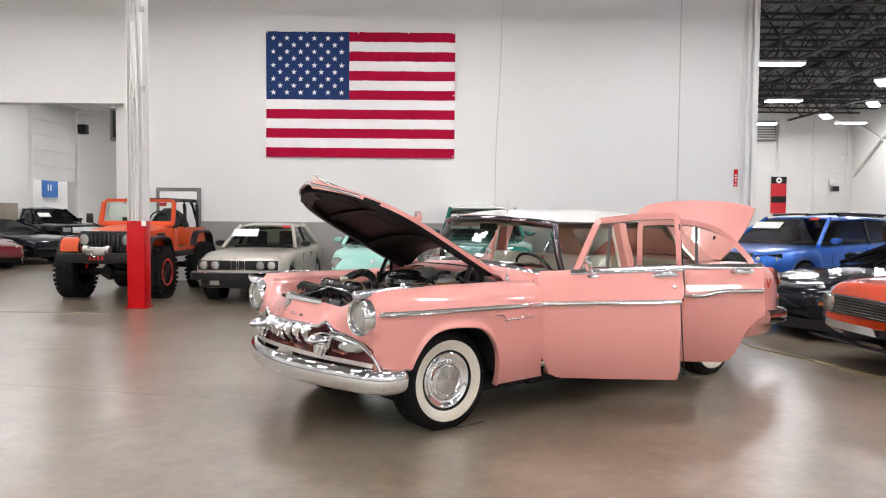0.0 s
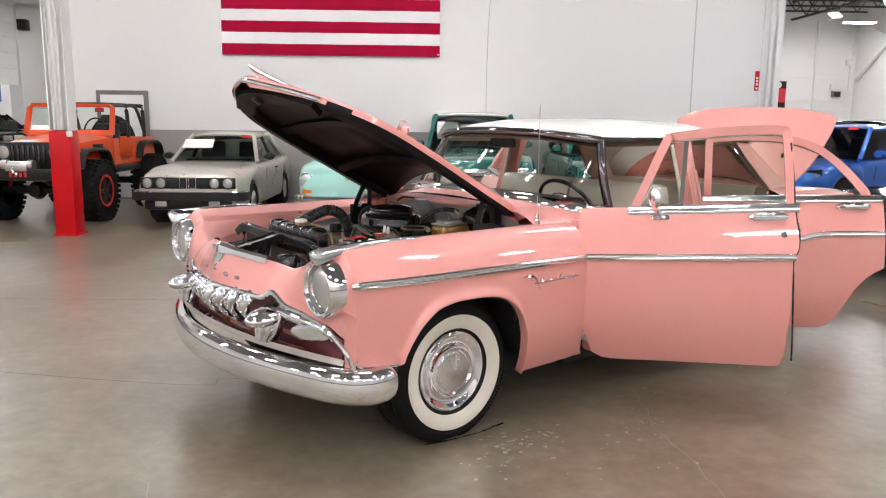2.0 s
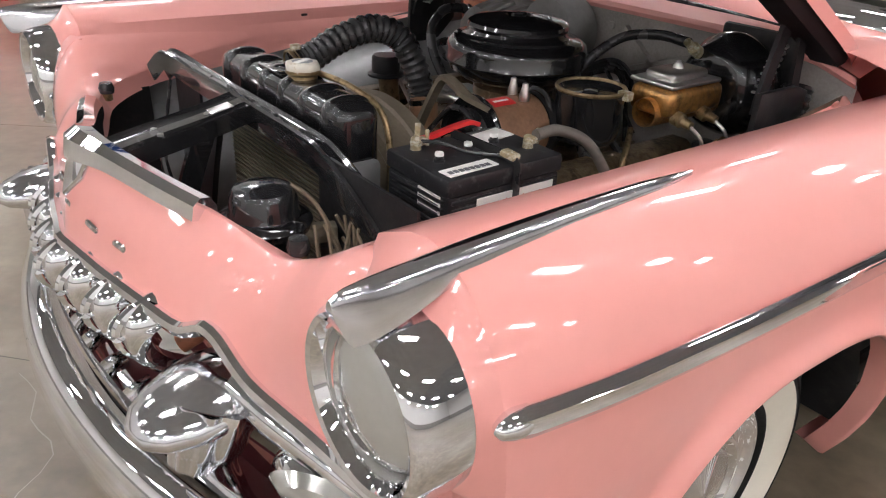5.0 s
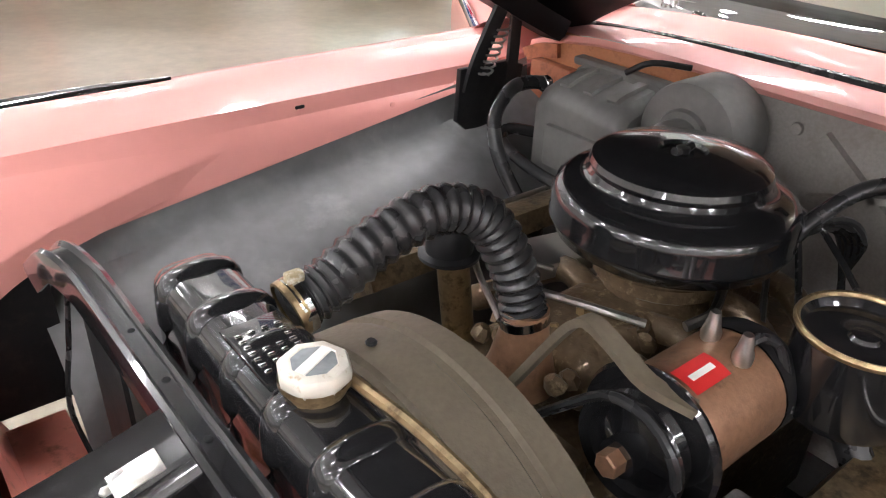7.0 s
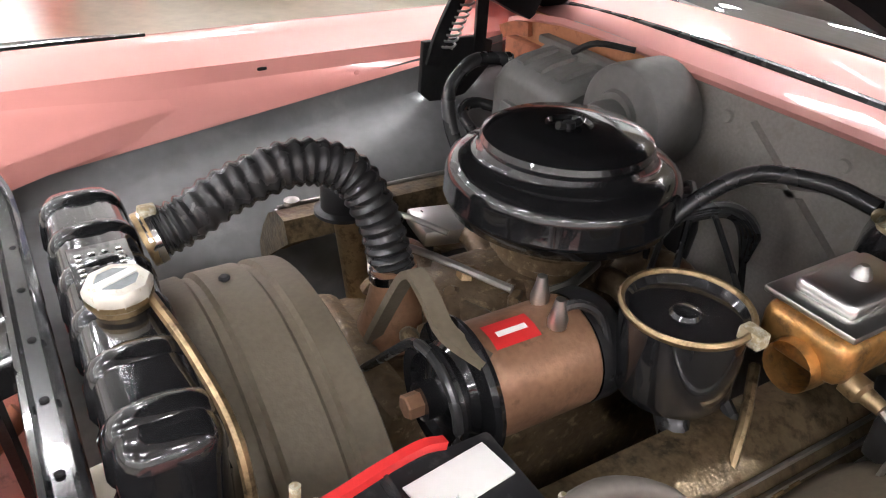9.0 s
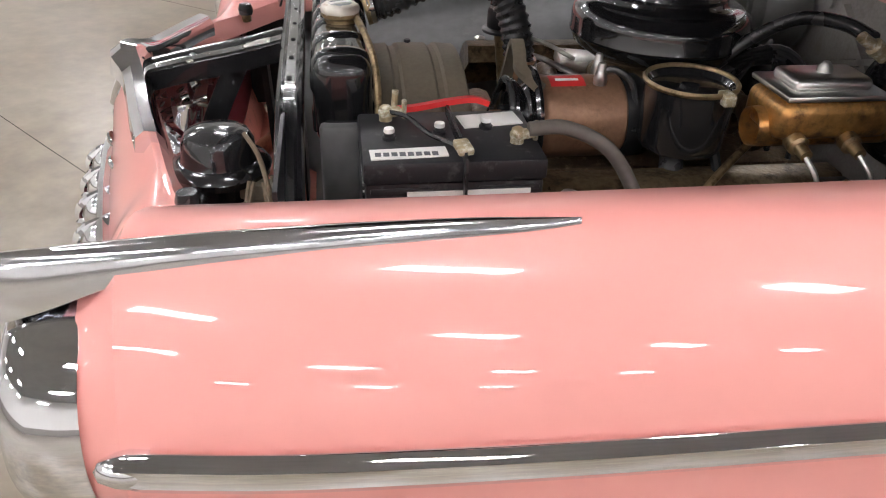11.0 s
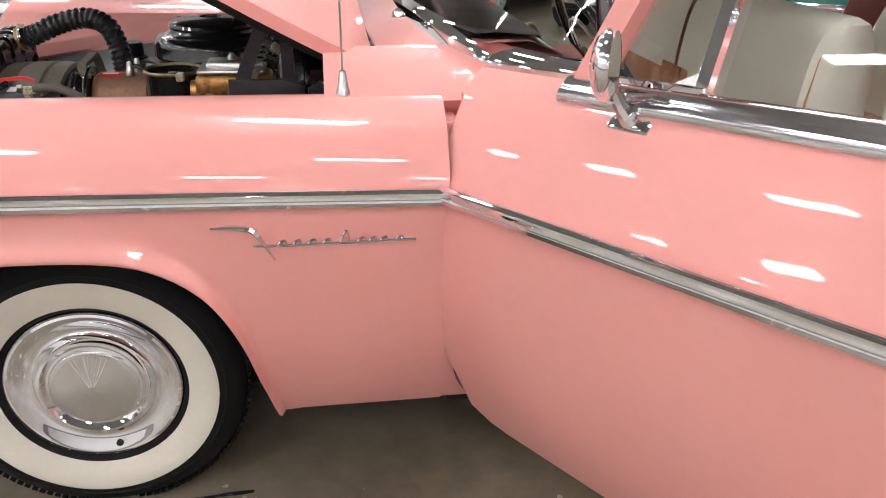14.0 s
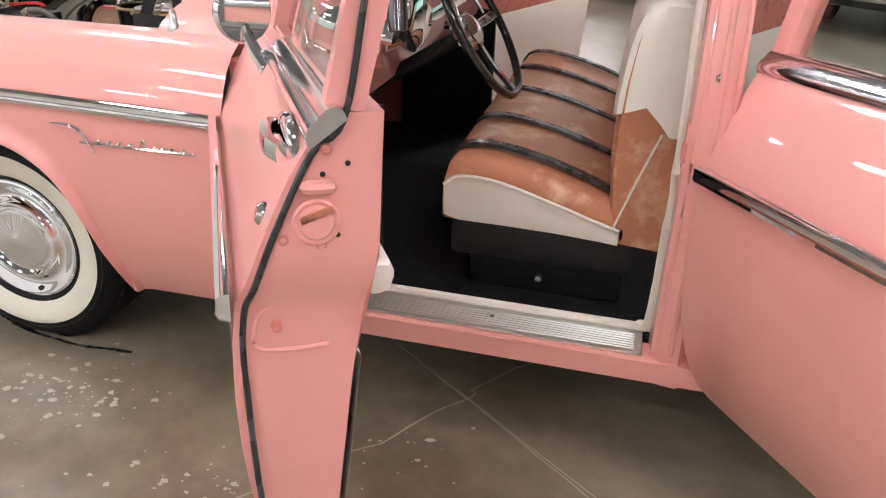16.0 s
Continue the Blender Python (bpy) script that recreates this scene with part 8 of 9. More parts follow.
        part("door_seam", sweep([(ax + 0.25, s * (smooth_lerp(ax + 0.25, half) + 0.001), az - 0.1), (ax + 0.22, s * (smooth_lerp(ax, half) * 0.985), sill + 0.12)], ring(0.004, 5), n=1), BLACKSATIN, root)
        part("door_handle", box((0.16, 0.03, 0.025), (ax + 1.05, s * (smooth_lerp(ax + 1.0, half) + 0.002), az - 0.13), bevel=0.008), clad or DULLCHROME, root)
    # dark cabin under the glass
    part("cabin", box((dx - ax - 0.5, bw[0] * 1.5, 0.05), ((ax + dx) / 2, 0, az + 0.01)), BLACKSATIN, root)
    for s in (-1, 1):
        part("seat", box((0.14, 0.42, 0.40), (ax + 1.15, s * 0.34, az + 0.10), (0, 12, 0), 0.05), BLACKSATIN, root)
    return root


def lamp_round(root, x, y, z, r, m=None, bezel=CHROME):
    h = part("headlamp", lathe([(r * 1.2, 0.03), (r * 1.2, -0.01), (r * 1.02, -0.02), (r, 0.0)], 24, (x, y, z), "x"), m or bezel, root)
    part("lens", lathe([(0, -0.018), (r * 0.6, -0.014), (r, 0.0)], 24, (x, y, z), "x"), LENS, h)


def sheet(root, x, y, z, w, h, tilt, flag=True):
    """A price sheet behind the screen."""
    s = part("price_sheet", box((0.003, w, h), (x, y, z), (0, tilt, 0)), PAPER, root, "white sheet in the windscreen")
    part("tag", box((0.003, 0.16, 0.07), (x + 0.1, -0.45 if y > 0 else 0.45, z + 0.12), (0, tilt, 0)), REDPLASTIC, root) if flag else None


# champagne coupe
SILVER = mat("champagne_metallic", (0.47, 0.45, 0.38), 0.3, 0.35, grain=0.03, coat=0.7)
bm_ = bg_car("compact_coupe", "champagne silver boxy coupe with twin round headlamps", (2.12, 7.55, 0), 52, SILVER,
             [(-0.80, 0.70), (-0.76, 0.78), (-0.4, 0.84), (0.4, 0.89), (0.62, 0.90), (2.5, 0.92), (2.75, 0.93), (3.4, 0.90), (3.5, 0.75)], [(-0.80, 0.74), (-0.5, 0.80), (0.5, 0.82), (2.5, 0.82), (3.3, 0.78), (3.5, 0.74)],
             [(0.62, 0.89), (1.22, 1.33), (2.25, 1.33), (2.78, 0.93)], 2.57, 0.305, 0.25, clad=BLACKSATIN, glass_m=glass("green_glass", (0.55, 0.62, 0.57)))
part("grille", box((0.04, 1.42, 0.16), (-0.80, 0, 0.655), bevel=0.01), BLACKSATIN, bm_, "black grille panel")
for s in (-1, 1):
    part("grille_frame", sweep([(-0.825, s * 0.015, 0.58), (-0.825, s * 0.015, 0.73), (-0.825, s * 0.12, 0.73), (-0.825, s * 0.12, 0.58)], ring(0.009, 6), n=1, closed=True), CHROME, bm_)
    for y in (0.40, 0.60):
        lamp_round(bm_, -0.825, s * y, 0.655, 0.072, bezel=BLACKSATIN)
    part("indicator", box((0.03, 0.15, 0.06), (-0.905, s * 0.55, 0.47), bevel=0.008), AMBER, bm_, "amber indicator")
    part("fog_lamp", box((0.04, 0.17, 0.08), (-0.86, s * 0.40, 0.36), bevel=0.01), LENS, bm_)
part("bumper", sweep([(-0.55, -0.82, 0.47), (-0.80, -0.80, 0.47), (-0.90, -0.5, 0.47), (-0.91, 0, 0.47), (-0.90, 0.5, 0.47), (-0.80, 0.80, 0.47), (-0.55, 0.82, 0.47)], [(-0.05, -0.06), (0.03, -0.06), (0.03, 0.06), (-0.05, 0.06)], n=3), BLACKSATIN, bm_, "black bumper")
part("bumper_strip", sweep([(-0.55, -0.85, 0.53), (-0.80, -0.83, 0.53), (-0.93, -0.5, 0.53), (-0.94, 0, 0.53), (-0.93, 0.5, 0.53), (-0.80, 0.83, 0.53), (-0.55, 0.85, 0.53)], ring(0.014, 6), n=3), CHROME, bm_)
part("valance", box((0.10, 1.3, 0.14), (-0.82, 0, 0.34), bevel=0.03), BLACKSATIN, bm_)
part("plate_panel", box((0.02, 0.42, 0.11), (-0.945, 0, 0.42), bevel=0.004), BLACKSATIN, bm_)
sheet(bm_, 0.88, 0.33, 1.17, 0.50, 0.22, 52)
bm_.matrix_basis = bm_.matrix_basis @ Matrix.Diagonal((0.95, 0.93, 0.97, 1))

# mint green small car
MINT = mat("mint_paint", (0.33, 0.62, 0.55), 0.25, grain=0.02, coat=0.8)
mt = bg_car("mint_car", "mint green vintage compact car with white roof", (3.95, 6.35, 0), 52, MINT,
            [(-0.62, 0.60), (-0.56, 0.74), (-0.3, 0.86), (0.2, 0.92), (0.55, 0.94), (2.2, 0.95), (2.5, 0.92), (3.0, 0.72)], [(-0.62, 0.60), (-0.4, 0.72), (0.3, 0.76), (2.2, 0.76), (3.0, 0.60)],
            [(0.58, 0.94), (0.95, 1.38), (2.1, 1.38), (2.55, 0.95)], 2.3, 0.29, 0.24, 0.54, roof_paint=ROOFWHITE, glass_m=DARKGLASS)
for s in (-1, 1):
    lamp_round(mt, -0.55, s * 0.60, 0.66, 0.085)
    part("indicator", box((0.05, 0.15, 0.06), (-0.60, s * 0.58, 0.50), bevel=0.015), AMBER, mt, "amber indicator lamp")
part("bumper", sweep([(-0.4, -0.76, 0.40), (-0.62, -0.66, 0.40), (-0.72, -0.3, 0.40), (-0.74, 0, 0.40), (-0.72, 0.3, 0.40), (-0.62, 0.66, 0.40), (-0.4, 0.76, 0.40)], ring(0.05, 8), n=4), CHROME, mt)
part("badge", cyl(0.035, 0.02, (-0.60, 0, 0.70), "x", 16), CHROME, mt)
sheet(mt, 0.74, 0.2, 1.16, 0.50, 0.24, 42, False)

# green and white wagon with tall roof
GREEN = mat("dark_green_paint", (0.012, 0.12, 0.10), 0.22, grain=0.03, coat=0.8)
gw = bg_car("green_truck", "dark green vintage truck with a white roof", (5.35, 5.05, 0), 52, GREEN,
            [(-0.70, 0.85), (-0.66, 0.98), (-0.2, 1.05), (0.6, 1.08), (0.9, 1.10), (2.8, 1.10), (3.4, 1.08), (3.5, 0.9)], [(-0.70, 0.78), (-0.4, 0.84), (1, 0.86), (3.3, 0.86), (3.5, 0.80)],
            [(0.85, 1.09), (1.12, 1.66), (3.2, 1.66), (3.45, 1.10)], 2.35, 0.36, 0.35, 0.66, roof_paint=ROOFWHITE, glass_m=glass("grey_glass", (0.42, 0.46, 0.45)))
part("grille", box((0.05, 1.3, 0.22), (-0.70, 0, 0.76), bevel=0.02), CHROME, gw)
for s in (-1, 1):
    lamp_round(gw, -0.73, s * 0.62, 0.78, 0.09)
part("bumper", box((0.12, 1.6, 0.14), (-0.82, 0, 0.50), bevel=0.03), CHROME, gw)
sheet(gw, 0.98, 0.42, 1.38, 0.34, 0.30, 24, False)
part("price_sheet", box((0.003, 0.30, 0.26), (0.96, 0.06, 1.36), (0, 24, 0)), PAPER, gw)

# green sedan with chrome nose
for name, label, at, col in (("green_sedan", "dark green vintage sedan with chrome bumper", (7.35, 3.75, 0), GREEN),):
    c = bg_car(name, label, at, 52, col, [(-0.85, 0.72), (-0.80, 0.84), (-0.3, 0.95), (0.6, 1.0), (0.9, 1.01), (3.0, 1.0), (4.0, 0.95), (4.3, 0.75)], [(-0.85, 0.78), (-0.5, 0.88), (1, 0.93), (3.2, 0.92), (4.3, 0.80)],
               [(0.85, 1.01), (1.3, 1.48), (2.6, 1.48), (3.2, 1.02)], 2.95, 0.34, 0.27, 0.66)
    part("bumper", sweep([(-0.5, -0.95, 0.48), (-0.85, -0.85, 0.48), (-0.98, -0.4, 0.48), (-1.0, 0, 0.48), (-0.98, 0.4, 0.48), (-0.85, 0.85, 0.48), (-0.5, 0.95, 0.48)], [(-0.05, -0.08), (0.04, -0.07), (0.05, 0), (0.04, 0.07), (-0.05, 0.08)], n=4), CHROME, c, "chrome bumper")
    part("grille", box((0.06, 1.2, 0.14), (-0.86, 0, 0.66), bevel=0.02), CHROME, c)
    for k in range(5):
        part("grille_bar", box((0.03, 1.16, 0.012), (-0.90, 0, 0.61 + k * 0.026), bevel=0.004), BLACKSATIN, c)
    for s in (-1, 1):
        lamp_round(c, -0.88, s * 0.70, 0.80, 0.10)

# blue sport-utility car
BLUE = mat("blue_metallic", (0.02, 0.12, 0.50), 0.3, 0.45, grain=0.03, coat=0.6)
ex = bg_car("blue_suv", "metallic blue modern sport-utility car", (9.1, 2.2, 0), -3, BLUE,
            [(-0.95, 0.80), (-0.90, 0.93), (-0.4, 0.99), (0.45, 1.03), (0.65, 1.05), (3.3, 1.07), (3.8, 1.05), (3.95, 0.8)], [(-0.95, 0.80), (-0.6, 0.93), (0.5, 0.97), (3.3, 0.97), (3.95, 0.90)],
            [(0.50, 1.03), (1.25, 1.52), (3.5, 1.52), (3.85, 1.07)], 3.0, 0.38, 0.28, 0.66)
part("grille", box((0.08, 1.15, 0.30), (-0.92, 0, 0.78), bevel=0.03), BLACKGLOSS, ex, "black grille")
for s in (-1, 1):
    h = part("headlamp", loft([[(-0.93 + 0.30 * t * t, s * (0.60 + 0.30 * t), 0.89 - 0.13 * (1 - t) * q + 0.03 * t - 0.09 * q) for q in (0, 0.5, 1)] for t in span(0, 1, 6)], 0.04), BLACKGLOSS, ex, "swept dark headlamp")
    for k in range(3):
        part("lens", lathe([(0, -0.02), (0.03, -0.015), (0.045, 0.01)], 14, (-0.93 + 0.10 * k, s * (0.66 + 0.09 * k), 0.83), "x"), LENS, h)
part("lower_grille", box((0.08, 1.3, 0.16), (-0.93, 0, 0.48), bevel=0.03), BLACKSATIN, ex)
sheet(ex, 0.95, 0.38, 1.36, 0.55, 0.20, 55)
for s in (-1, 1):
    part("roof_rail", hose([(1.5, s * 0.62, 1.54), (2.4, s * 0.64, 1.57), (3.4, s * 0.62, 1.55)], 0.018, n=4, seg=8), BLACKSATIN, ex)

# black sports coupe and the orange muscle car
BLACKPAINT = mat("black_car_paint", (0.006, 0.007, 0.011), 0.10, grain=0.05, coat=0.0, spec=0.35)
bc = bg_car("black_sports_coupe", "black low sports coupe with clear headlamps", (7.05, -0.25, 0), -22, BLACKPAINT,
            [(-1.0, 0.52), (-0.94, 0.62), (-0.5, 0.72), (0.3, 0.82), (0.75, 0.86), (2.6, 0.90), (3.4, 0.92), (3.6, 0.7)], [(-1.0, 0.55), (-0.7, 0.80), (0.0, 0.92), (2.6, 0.93), (3.6, 0.82)],
            [(0.75, 0.86), (1.65, 1.26), (2.3, 1.26), (3.3, 0.92)], 2.57, 0.33, 0.17, 0.58)
for s in (-1, 1):
    h = part("headlamp", loft([[(-0.80 + 0.22 * t * t, s * (0.42 + 0.36 * t), 0.66 - 0.11 * q) for q in (0, 0.5, 1)] for t in span(0, 1, 6)], 0.03), BLACKGLOSS, bc)
    for k in (0, 1):
        part("lens", lathe([(0, -0.03), (0.045, -0.025), (0.068, 0.01)], 18, (-0.80 + 0.06 * k, s * (0.52 + 0.15 * k), 0.62), "x"), LENS, h, "clear round lamp")
    part("indicator", box((0.05, 0.22, 0.035), (-0.90, s * 0.60, 0.46), (0, 0, s * -20), 0.008), AMBER, bc, "amber indicator lamp")
part("air_dam", sweep([(-0.5, -0.85, 0.2), (-0.9, -0.65, 0.2), (-1.02, 0, 0.2), (-0.9, 0.65, 0.2), (-0.5, 0.85, 0.2)], [(-0.06, -0.06), (0.04, -0.06), (0.03, 0.06), (-0.06, 0.06)], n=5), BLACKSATIN, bc)
ORANGE = mat("orange_paint", (0.62, 0.06, 0.012), 0.2, grain=0.03, coat=0.9)
oc = bg_car("orange_muscle_car", "bright orange muscle car with black grille", (5.44, -2.19, 0), -32, ORANGE,
            [(-0.95, 0.74), (-0.90, 0.84), (-0.4, 0.90), (0.6, 0.94), (0.85, 0.95), (2.8, 0.96), (3.6, 0.92), (3.7, 0.7)], [(-0.95, 0.80), (-0.6, 0.90), (0.6, 0.95), (2.8, 0.95), (3.7, 0.85)],
            [(0.85, 0.92), (1.5, 1.28), (2.3, 1.28), (3.2, 0.93)], 2.75, 0.33, 0.22, 0.60)
part("grille", box((0.12, 1.62, 0.20), (-0.93, 0, 0.60), bevel=0.03), BLACKSATIN, oc, "black grille")
for k in range(6):
    part("grille_bar", box((0.02, 1.1, 0.008), (-0.995, 0, 0.53 + k * 0.028)), DULLCHROME, oc)
part("bumper", sweep([(-0.5, -0.98, 0.42), (-0.85, -0.93, 0.43), (-1.06, -0.5, 0.42), (-1.10, 0, 0.42), (-1.06, 0.5, 0.42), (-0.85, 0.93, 0.43), (-0.5, 0.98, 0.42)], [(-0.03, -0.04), (0.030, -0.03), (0.040, 0.0), (0.025, 0.03), (-0.03, 0.038)], n=5), CHROME, oc, "chrome bumper")
for s in (-1, 1):
    lamp_round(oc, -0.99, s * 0.66, 0.61, 0.075, bezel=DULLCHROME)
part("spoiler", box((0.30, 1.7, 0.02), (-0.95, 0, 0.22), (0, 12, 0), 0.006), BLACKSATIN, oc, "black chin spoiler")
part("hood_scoop", box((0.5, 0.5, 0.10), (0.1, 0, 0.93), bevel=0.04), BLACKSATIN, oc)

# cars by the loading door: black pickup, dark coupe, dark red sports car
pk = bg_car("black_pickup", "glossy black pickup truck", (2.09, 22.11, 0), 110, BLACKPAINT,
            [(-0.85, 0.95), (-0.80, 1.05), (-0.3, 1.10), (0.7, 1.14), (0.9, 1.15), (2.0, 1.15), (3.9, 1.13), (4.1, 0.9)], [(-0.85, 0.82), (-0.5, 0.93), (1, 0.96), (3.8, 0.96), (4.1, 0.9)],
            [(0.75, 1.14), (1.25, 1.60), (2.0, 1.60), (2.2, 1.15)], 3.1, 0.36, 0.35, 0.64)
for s in (-1, 1):
    part("headlamp", box((0.08, 0.26, 0.14), (-0.84, s * 0.62, 0.92), bevel=0.02), LENS, pk)
part("grille", box((0.06, 0.9, 0.2), (-0.86, 0, 0.90), bevel=0.02), CHROME, pk)
sheet(pk, 0.98, 0.3, 1.38, 0.4, 0.2, 50, False)
dc = bg_car("dark_coupe", "black low coupe with amber marker lamps", (0.65, 19.56, 0), 117, BLACKPAINT,
            [(-0.95, 0.55), (-0.88, 0.66), (-0.3, 0.78), (0.6, 0.86), (0.9, 0.88), (2.6, 0.92), (3.4, 0.90), (3.6, 0.7)], [(-0.95, 0.70), (-0.6, 0.86), (0.6, 0.92), (2.6, 0.92), (3.6, 0.82)],
            [(0.8, 0.87), (1.5, 1.25), (2.3, 1.25), (3.2, 0.92)], 2.6, 0.32, 0.2, 0.58)
for s in (-1, 1):
    part("marker_lamp", box((0.20, 0.03, 0.045), (-0.62, s * 0.86, 0.52), (0, 0, s * -18), 0.008), AMBER, dc, "amber marker lamp")
part("bumper_line", sweep([(-0.6, -0.88, 0.44), (-0.93, -0.6, 0.44), (-0.98, 0, 0.44), (-0.93, 0.6, 0.44), (-0.6, 0.88, 0.44)], ring(0.03, 8), n=4), BLACKSATIN, dc)
MAROON = mat("dark_red_paint", (0.16, 0.008, 0.015), 0.2, grain=0.04, coat=0.9)
rc = bg_car("red_sports_car", "dark red low sports car", (-0.95, 17.90, 0), 117, MAROON,
            [(-1.0, 0.46), (-0.92, 0.58), (-0.4, 0.70), (0.4, 0.80), (0.9, 0.85), (2.4, 0.88), (3.2, 0.90), (3.4, 0.7)], [(-1.0, 0.60), (-0.7, 0.82), (0.4, 0.92), (2.4, 0.94), (3.4, 0.85)],
            [(0.8, 0.85), (1.5, 1.18), (2.1, 1.18), (3.0, 0.90)], 2.5, 0.32, 0.17, 0.56)
for s in (-1, 1):
    part("marker_lamp", box((0.16, 0.03, 0.04), (-0.66, s * 0.84, 0.46), (0, 0, s * -18), 0.008), LENS, rc)

# black off-road tailgate beyond the blue car
do = bg_car("black_suv", "black off-road wagon with roof bars", (13.9, 3.4, 0), 12, BLACKPAINT,
            [(-0.8, 0.95), (-0.75, 1.08), (0.7, 1.15), (0.9, 1.16), (3.6, 1.16), (3.8, 0.9)], [(-0.8, 0.82), (-0.4, 0.92), (3.4, 0.92), (3.8, 0.86)],
            [(0.8, 1.15), (1.2, 1.62), (3.5, 1.62), (3.75, 1.16)], 2.9, 0.4, 0.35, 0.70)


# ---- orange off-roader
def offroader():
    J = empty("orange_off_roader", "orange open-top off-roader on large knobbly tyres with a winch", "car", at=(0.28, 9.0, 0), rz=50)
    J.matrix_basis = J.matrix_basis @ Matrix.Diagonal((0.95, 0.92, 0.985, 1))
    OR = mat("tangerine_paint", (0.68, 0.085, 0.022), 0.3, grain=0.04, coat=0.5)
    z0 = 0.80
    for s in (-1, 1):
        part("tub", loft([[(x, s * 0.76, z0), (x, s * 0.76, zt), (x, s * 0.71, zt), (x, s * 0.71, z0)] for x, zt in ((0.80, 1.22), (1.0, 1.22), (1.02, 0.92), (1.06, 0.86), (1.50, 0.86), (1.58, 0.90), (1.62, 1.22), (2.45, 1.22))], closed=True, caps=True), OR, J)
    part("tub_floor", box((1.7, 1.48, 0.04), (1.62, 0, z0 + 0.02)), BLACKSATIN, J)
    part("tailgate", box((0.03, 1.48, 0.44), (2.45, 0, 1.0), bevel=0.01), OR, J)
    part("hood", loft([[(x, w * t, z - 0.07 * abs(t) ** 4) for t in span(-1, 1, 13)] for x, w, z in ((-0.42, 0.50, 1.16), (-0.38, 0.53, 1.19), (0.2, 0.62, 1.24), (0.80, 0.74, 1.29))]), OR, J)
    for s in (-1, 1):
        part("hood_side", loft([[(x, s * w, z0 + 0.05), (x, s * w, zt), (x, s * (w - 0.04), zt), (x, s * (w - 0.04), z0 + 0.05)] for x, w, zt in ((-0.40, 0.50, 1.12), (0.2, 0.62, 1.19), (0.80, 0.74, 1.24))], closed=True, caps=True), OR, J)
        part("vent", box((0.24, 0.02, 0.09), (0.42, s * 0.675, 1.10), (0, 0, s * 11), 0.008), BLACKSATIN, J, "black hood-side vent")
        f = part("fender", sweep([(-0.56, s * 0.62, 0.84), (-0.54, s * 0.62, 0.98), (-0.44, s * 0.62, 1.05), (-0.2, s * 0.62, 1.06), (0.30, s * 0.62, 1.06), (0.44, s * 0.62, 1.0), (0.53, s * 0.62, 0.86)], [(-0.16, -0.02), (0.16, -0.02), (0.16, 0.015), (-0.16, 0.015)], n=4), OR, J)
        for xa, hh in ((0.0, 1.05), (2.15, 1.12)):
            part("flare", sweep([(xa - 0.50, s * 0.80, hh - 0.24), (xa - 0.40, s * 0.80, hh - 0.04), (xa - 0.2, s * 0.80, hh + 0.02), (xa + 0.2, s * 0.80, hh + 0.02), (xa + 0.40, s * 0.80, hh - 0.04), (xa + 0.52, s * 0.80, hh - 0.26)], [(-0.08, -0.025), (0.08, -0.025), (0.09, 0.0), (0.07, 0.025), (-0.08, 0.025)], n=4), BLACKSATIN, J, "black wheel-arch flare")
        lamp_round(J, -0.44, s * 0.40, 1.04, 0.095, bezel=BLACKSATIN)
        part("seat", box((0.16, 0.42, 0.55), (1.42, s * 0.36, 1.18), (0, 12, 0), 0.05), BLACKSATIN, J, "black bucket seat")
        part("headrest", box((0.09, 0.26, 0.16), (1.50, s * 0.36, 1.52), (0, 12, 0), 0.035), BLACKSATIN, J)
        part("seat_cushion", box((0.45, 0.44, 0.16), (1.22, s * 0.36, 0.95), bevel=0.04), BLACKSATIN, J)
        part("mirror_arm", hose([(0.85, s * 0.76, 1.24), (0.78, s * 0.92, 1.32)], 0.012, n=1, seg=6), BLACKSATIN, J)
        part("side_mirror", box((0.05, 0.14, 0.18), (0.78, s * 0.95, 1.40), bevel=0.02), BLACKSATIN, J)
        part("rocker_step", box((1.2, 0.10, 0.10), (1.08, s * 0.78, 0.74), bevel=0.02), BLACKSATIN, J)
        part("shock", hose([(-0.05, s * 0.48, 0.95), (-0.10, s * 0.55, 0.52)], 0.03, n=1), REDPLASTIC, J, "red shock absorber")
        for xa in (0.0, 2.15):
            y, r, w = s * 0.80, 0.46, 0.34
            wh = small_wheel(J, xa, y, r, w, s, rim_mat=BLACKSATIN, rim=0.52)
            m = pose(xa, y, r) @ (Matrix.Identity(4) if s > 0 else pose(0, 0, 0, 0, 0, 180)) @ AXES["y"]
            part("bead_ring", lathe([(0.235, w / 2 - 0.005), (0.245, w / 2 + 0.008), (0.215, w / 2 + 0.008), (0.21, w / 2 - 0.005)], 32, m=m), REDPLASTIC, wh, "red bead ring")
            bm = bmesh.new()
            for k in range(34):
                a = 2 * math.pi * k / 34
                for j, h in enumerate((-0.15, -0.05, 0.05, 0.15)):
                    b0 = len(bm.verts)
                    box((0.035, 0.05, 0.075), bm=bm)
                    bm.verts.ensure_lookup_table()
                    mm = m @ Euler((0, 0, a + (j % 2) * 0.09)).to_matrix().to_4x4() @ pose(r - 0.006, 0, h)
                    for v in bm.verts[b0:]:
                        v.co = mm @ v.co
            part("tread", bm, TYRE, wh, smooth=0)["kind"] = "stuff"
    part("grille", box((0.04, 0.95, 0.42), (-0.42, 0, 0.98), bevel=0.02), BLACKSATIN, J, "black slotted grille")
    for k in range(7):
        part("grille_bar", box((0.03, 0.035, 0.34), (-0.445, (k - 3) * 0.082, 0.98), bevel=0.008), BLACKGLOSS, J)
    part("bumper", box((0.14, 1.5, 0.16), (-0.72, 0, 0.74), bevel=0.02), BLACKSATIN, J, "black steel bumper")
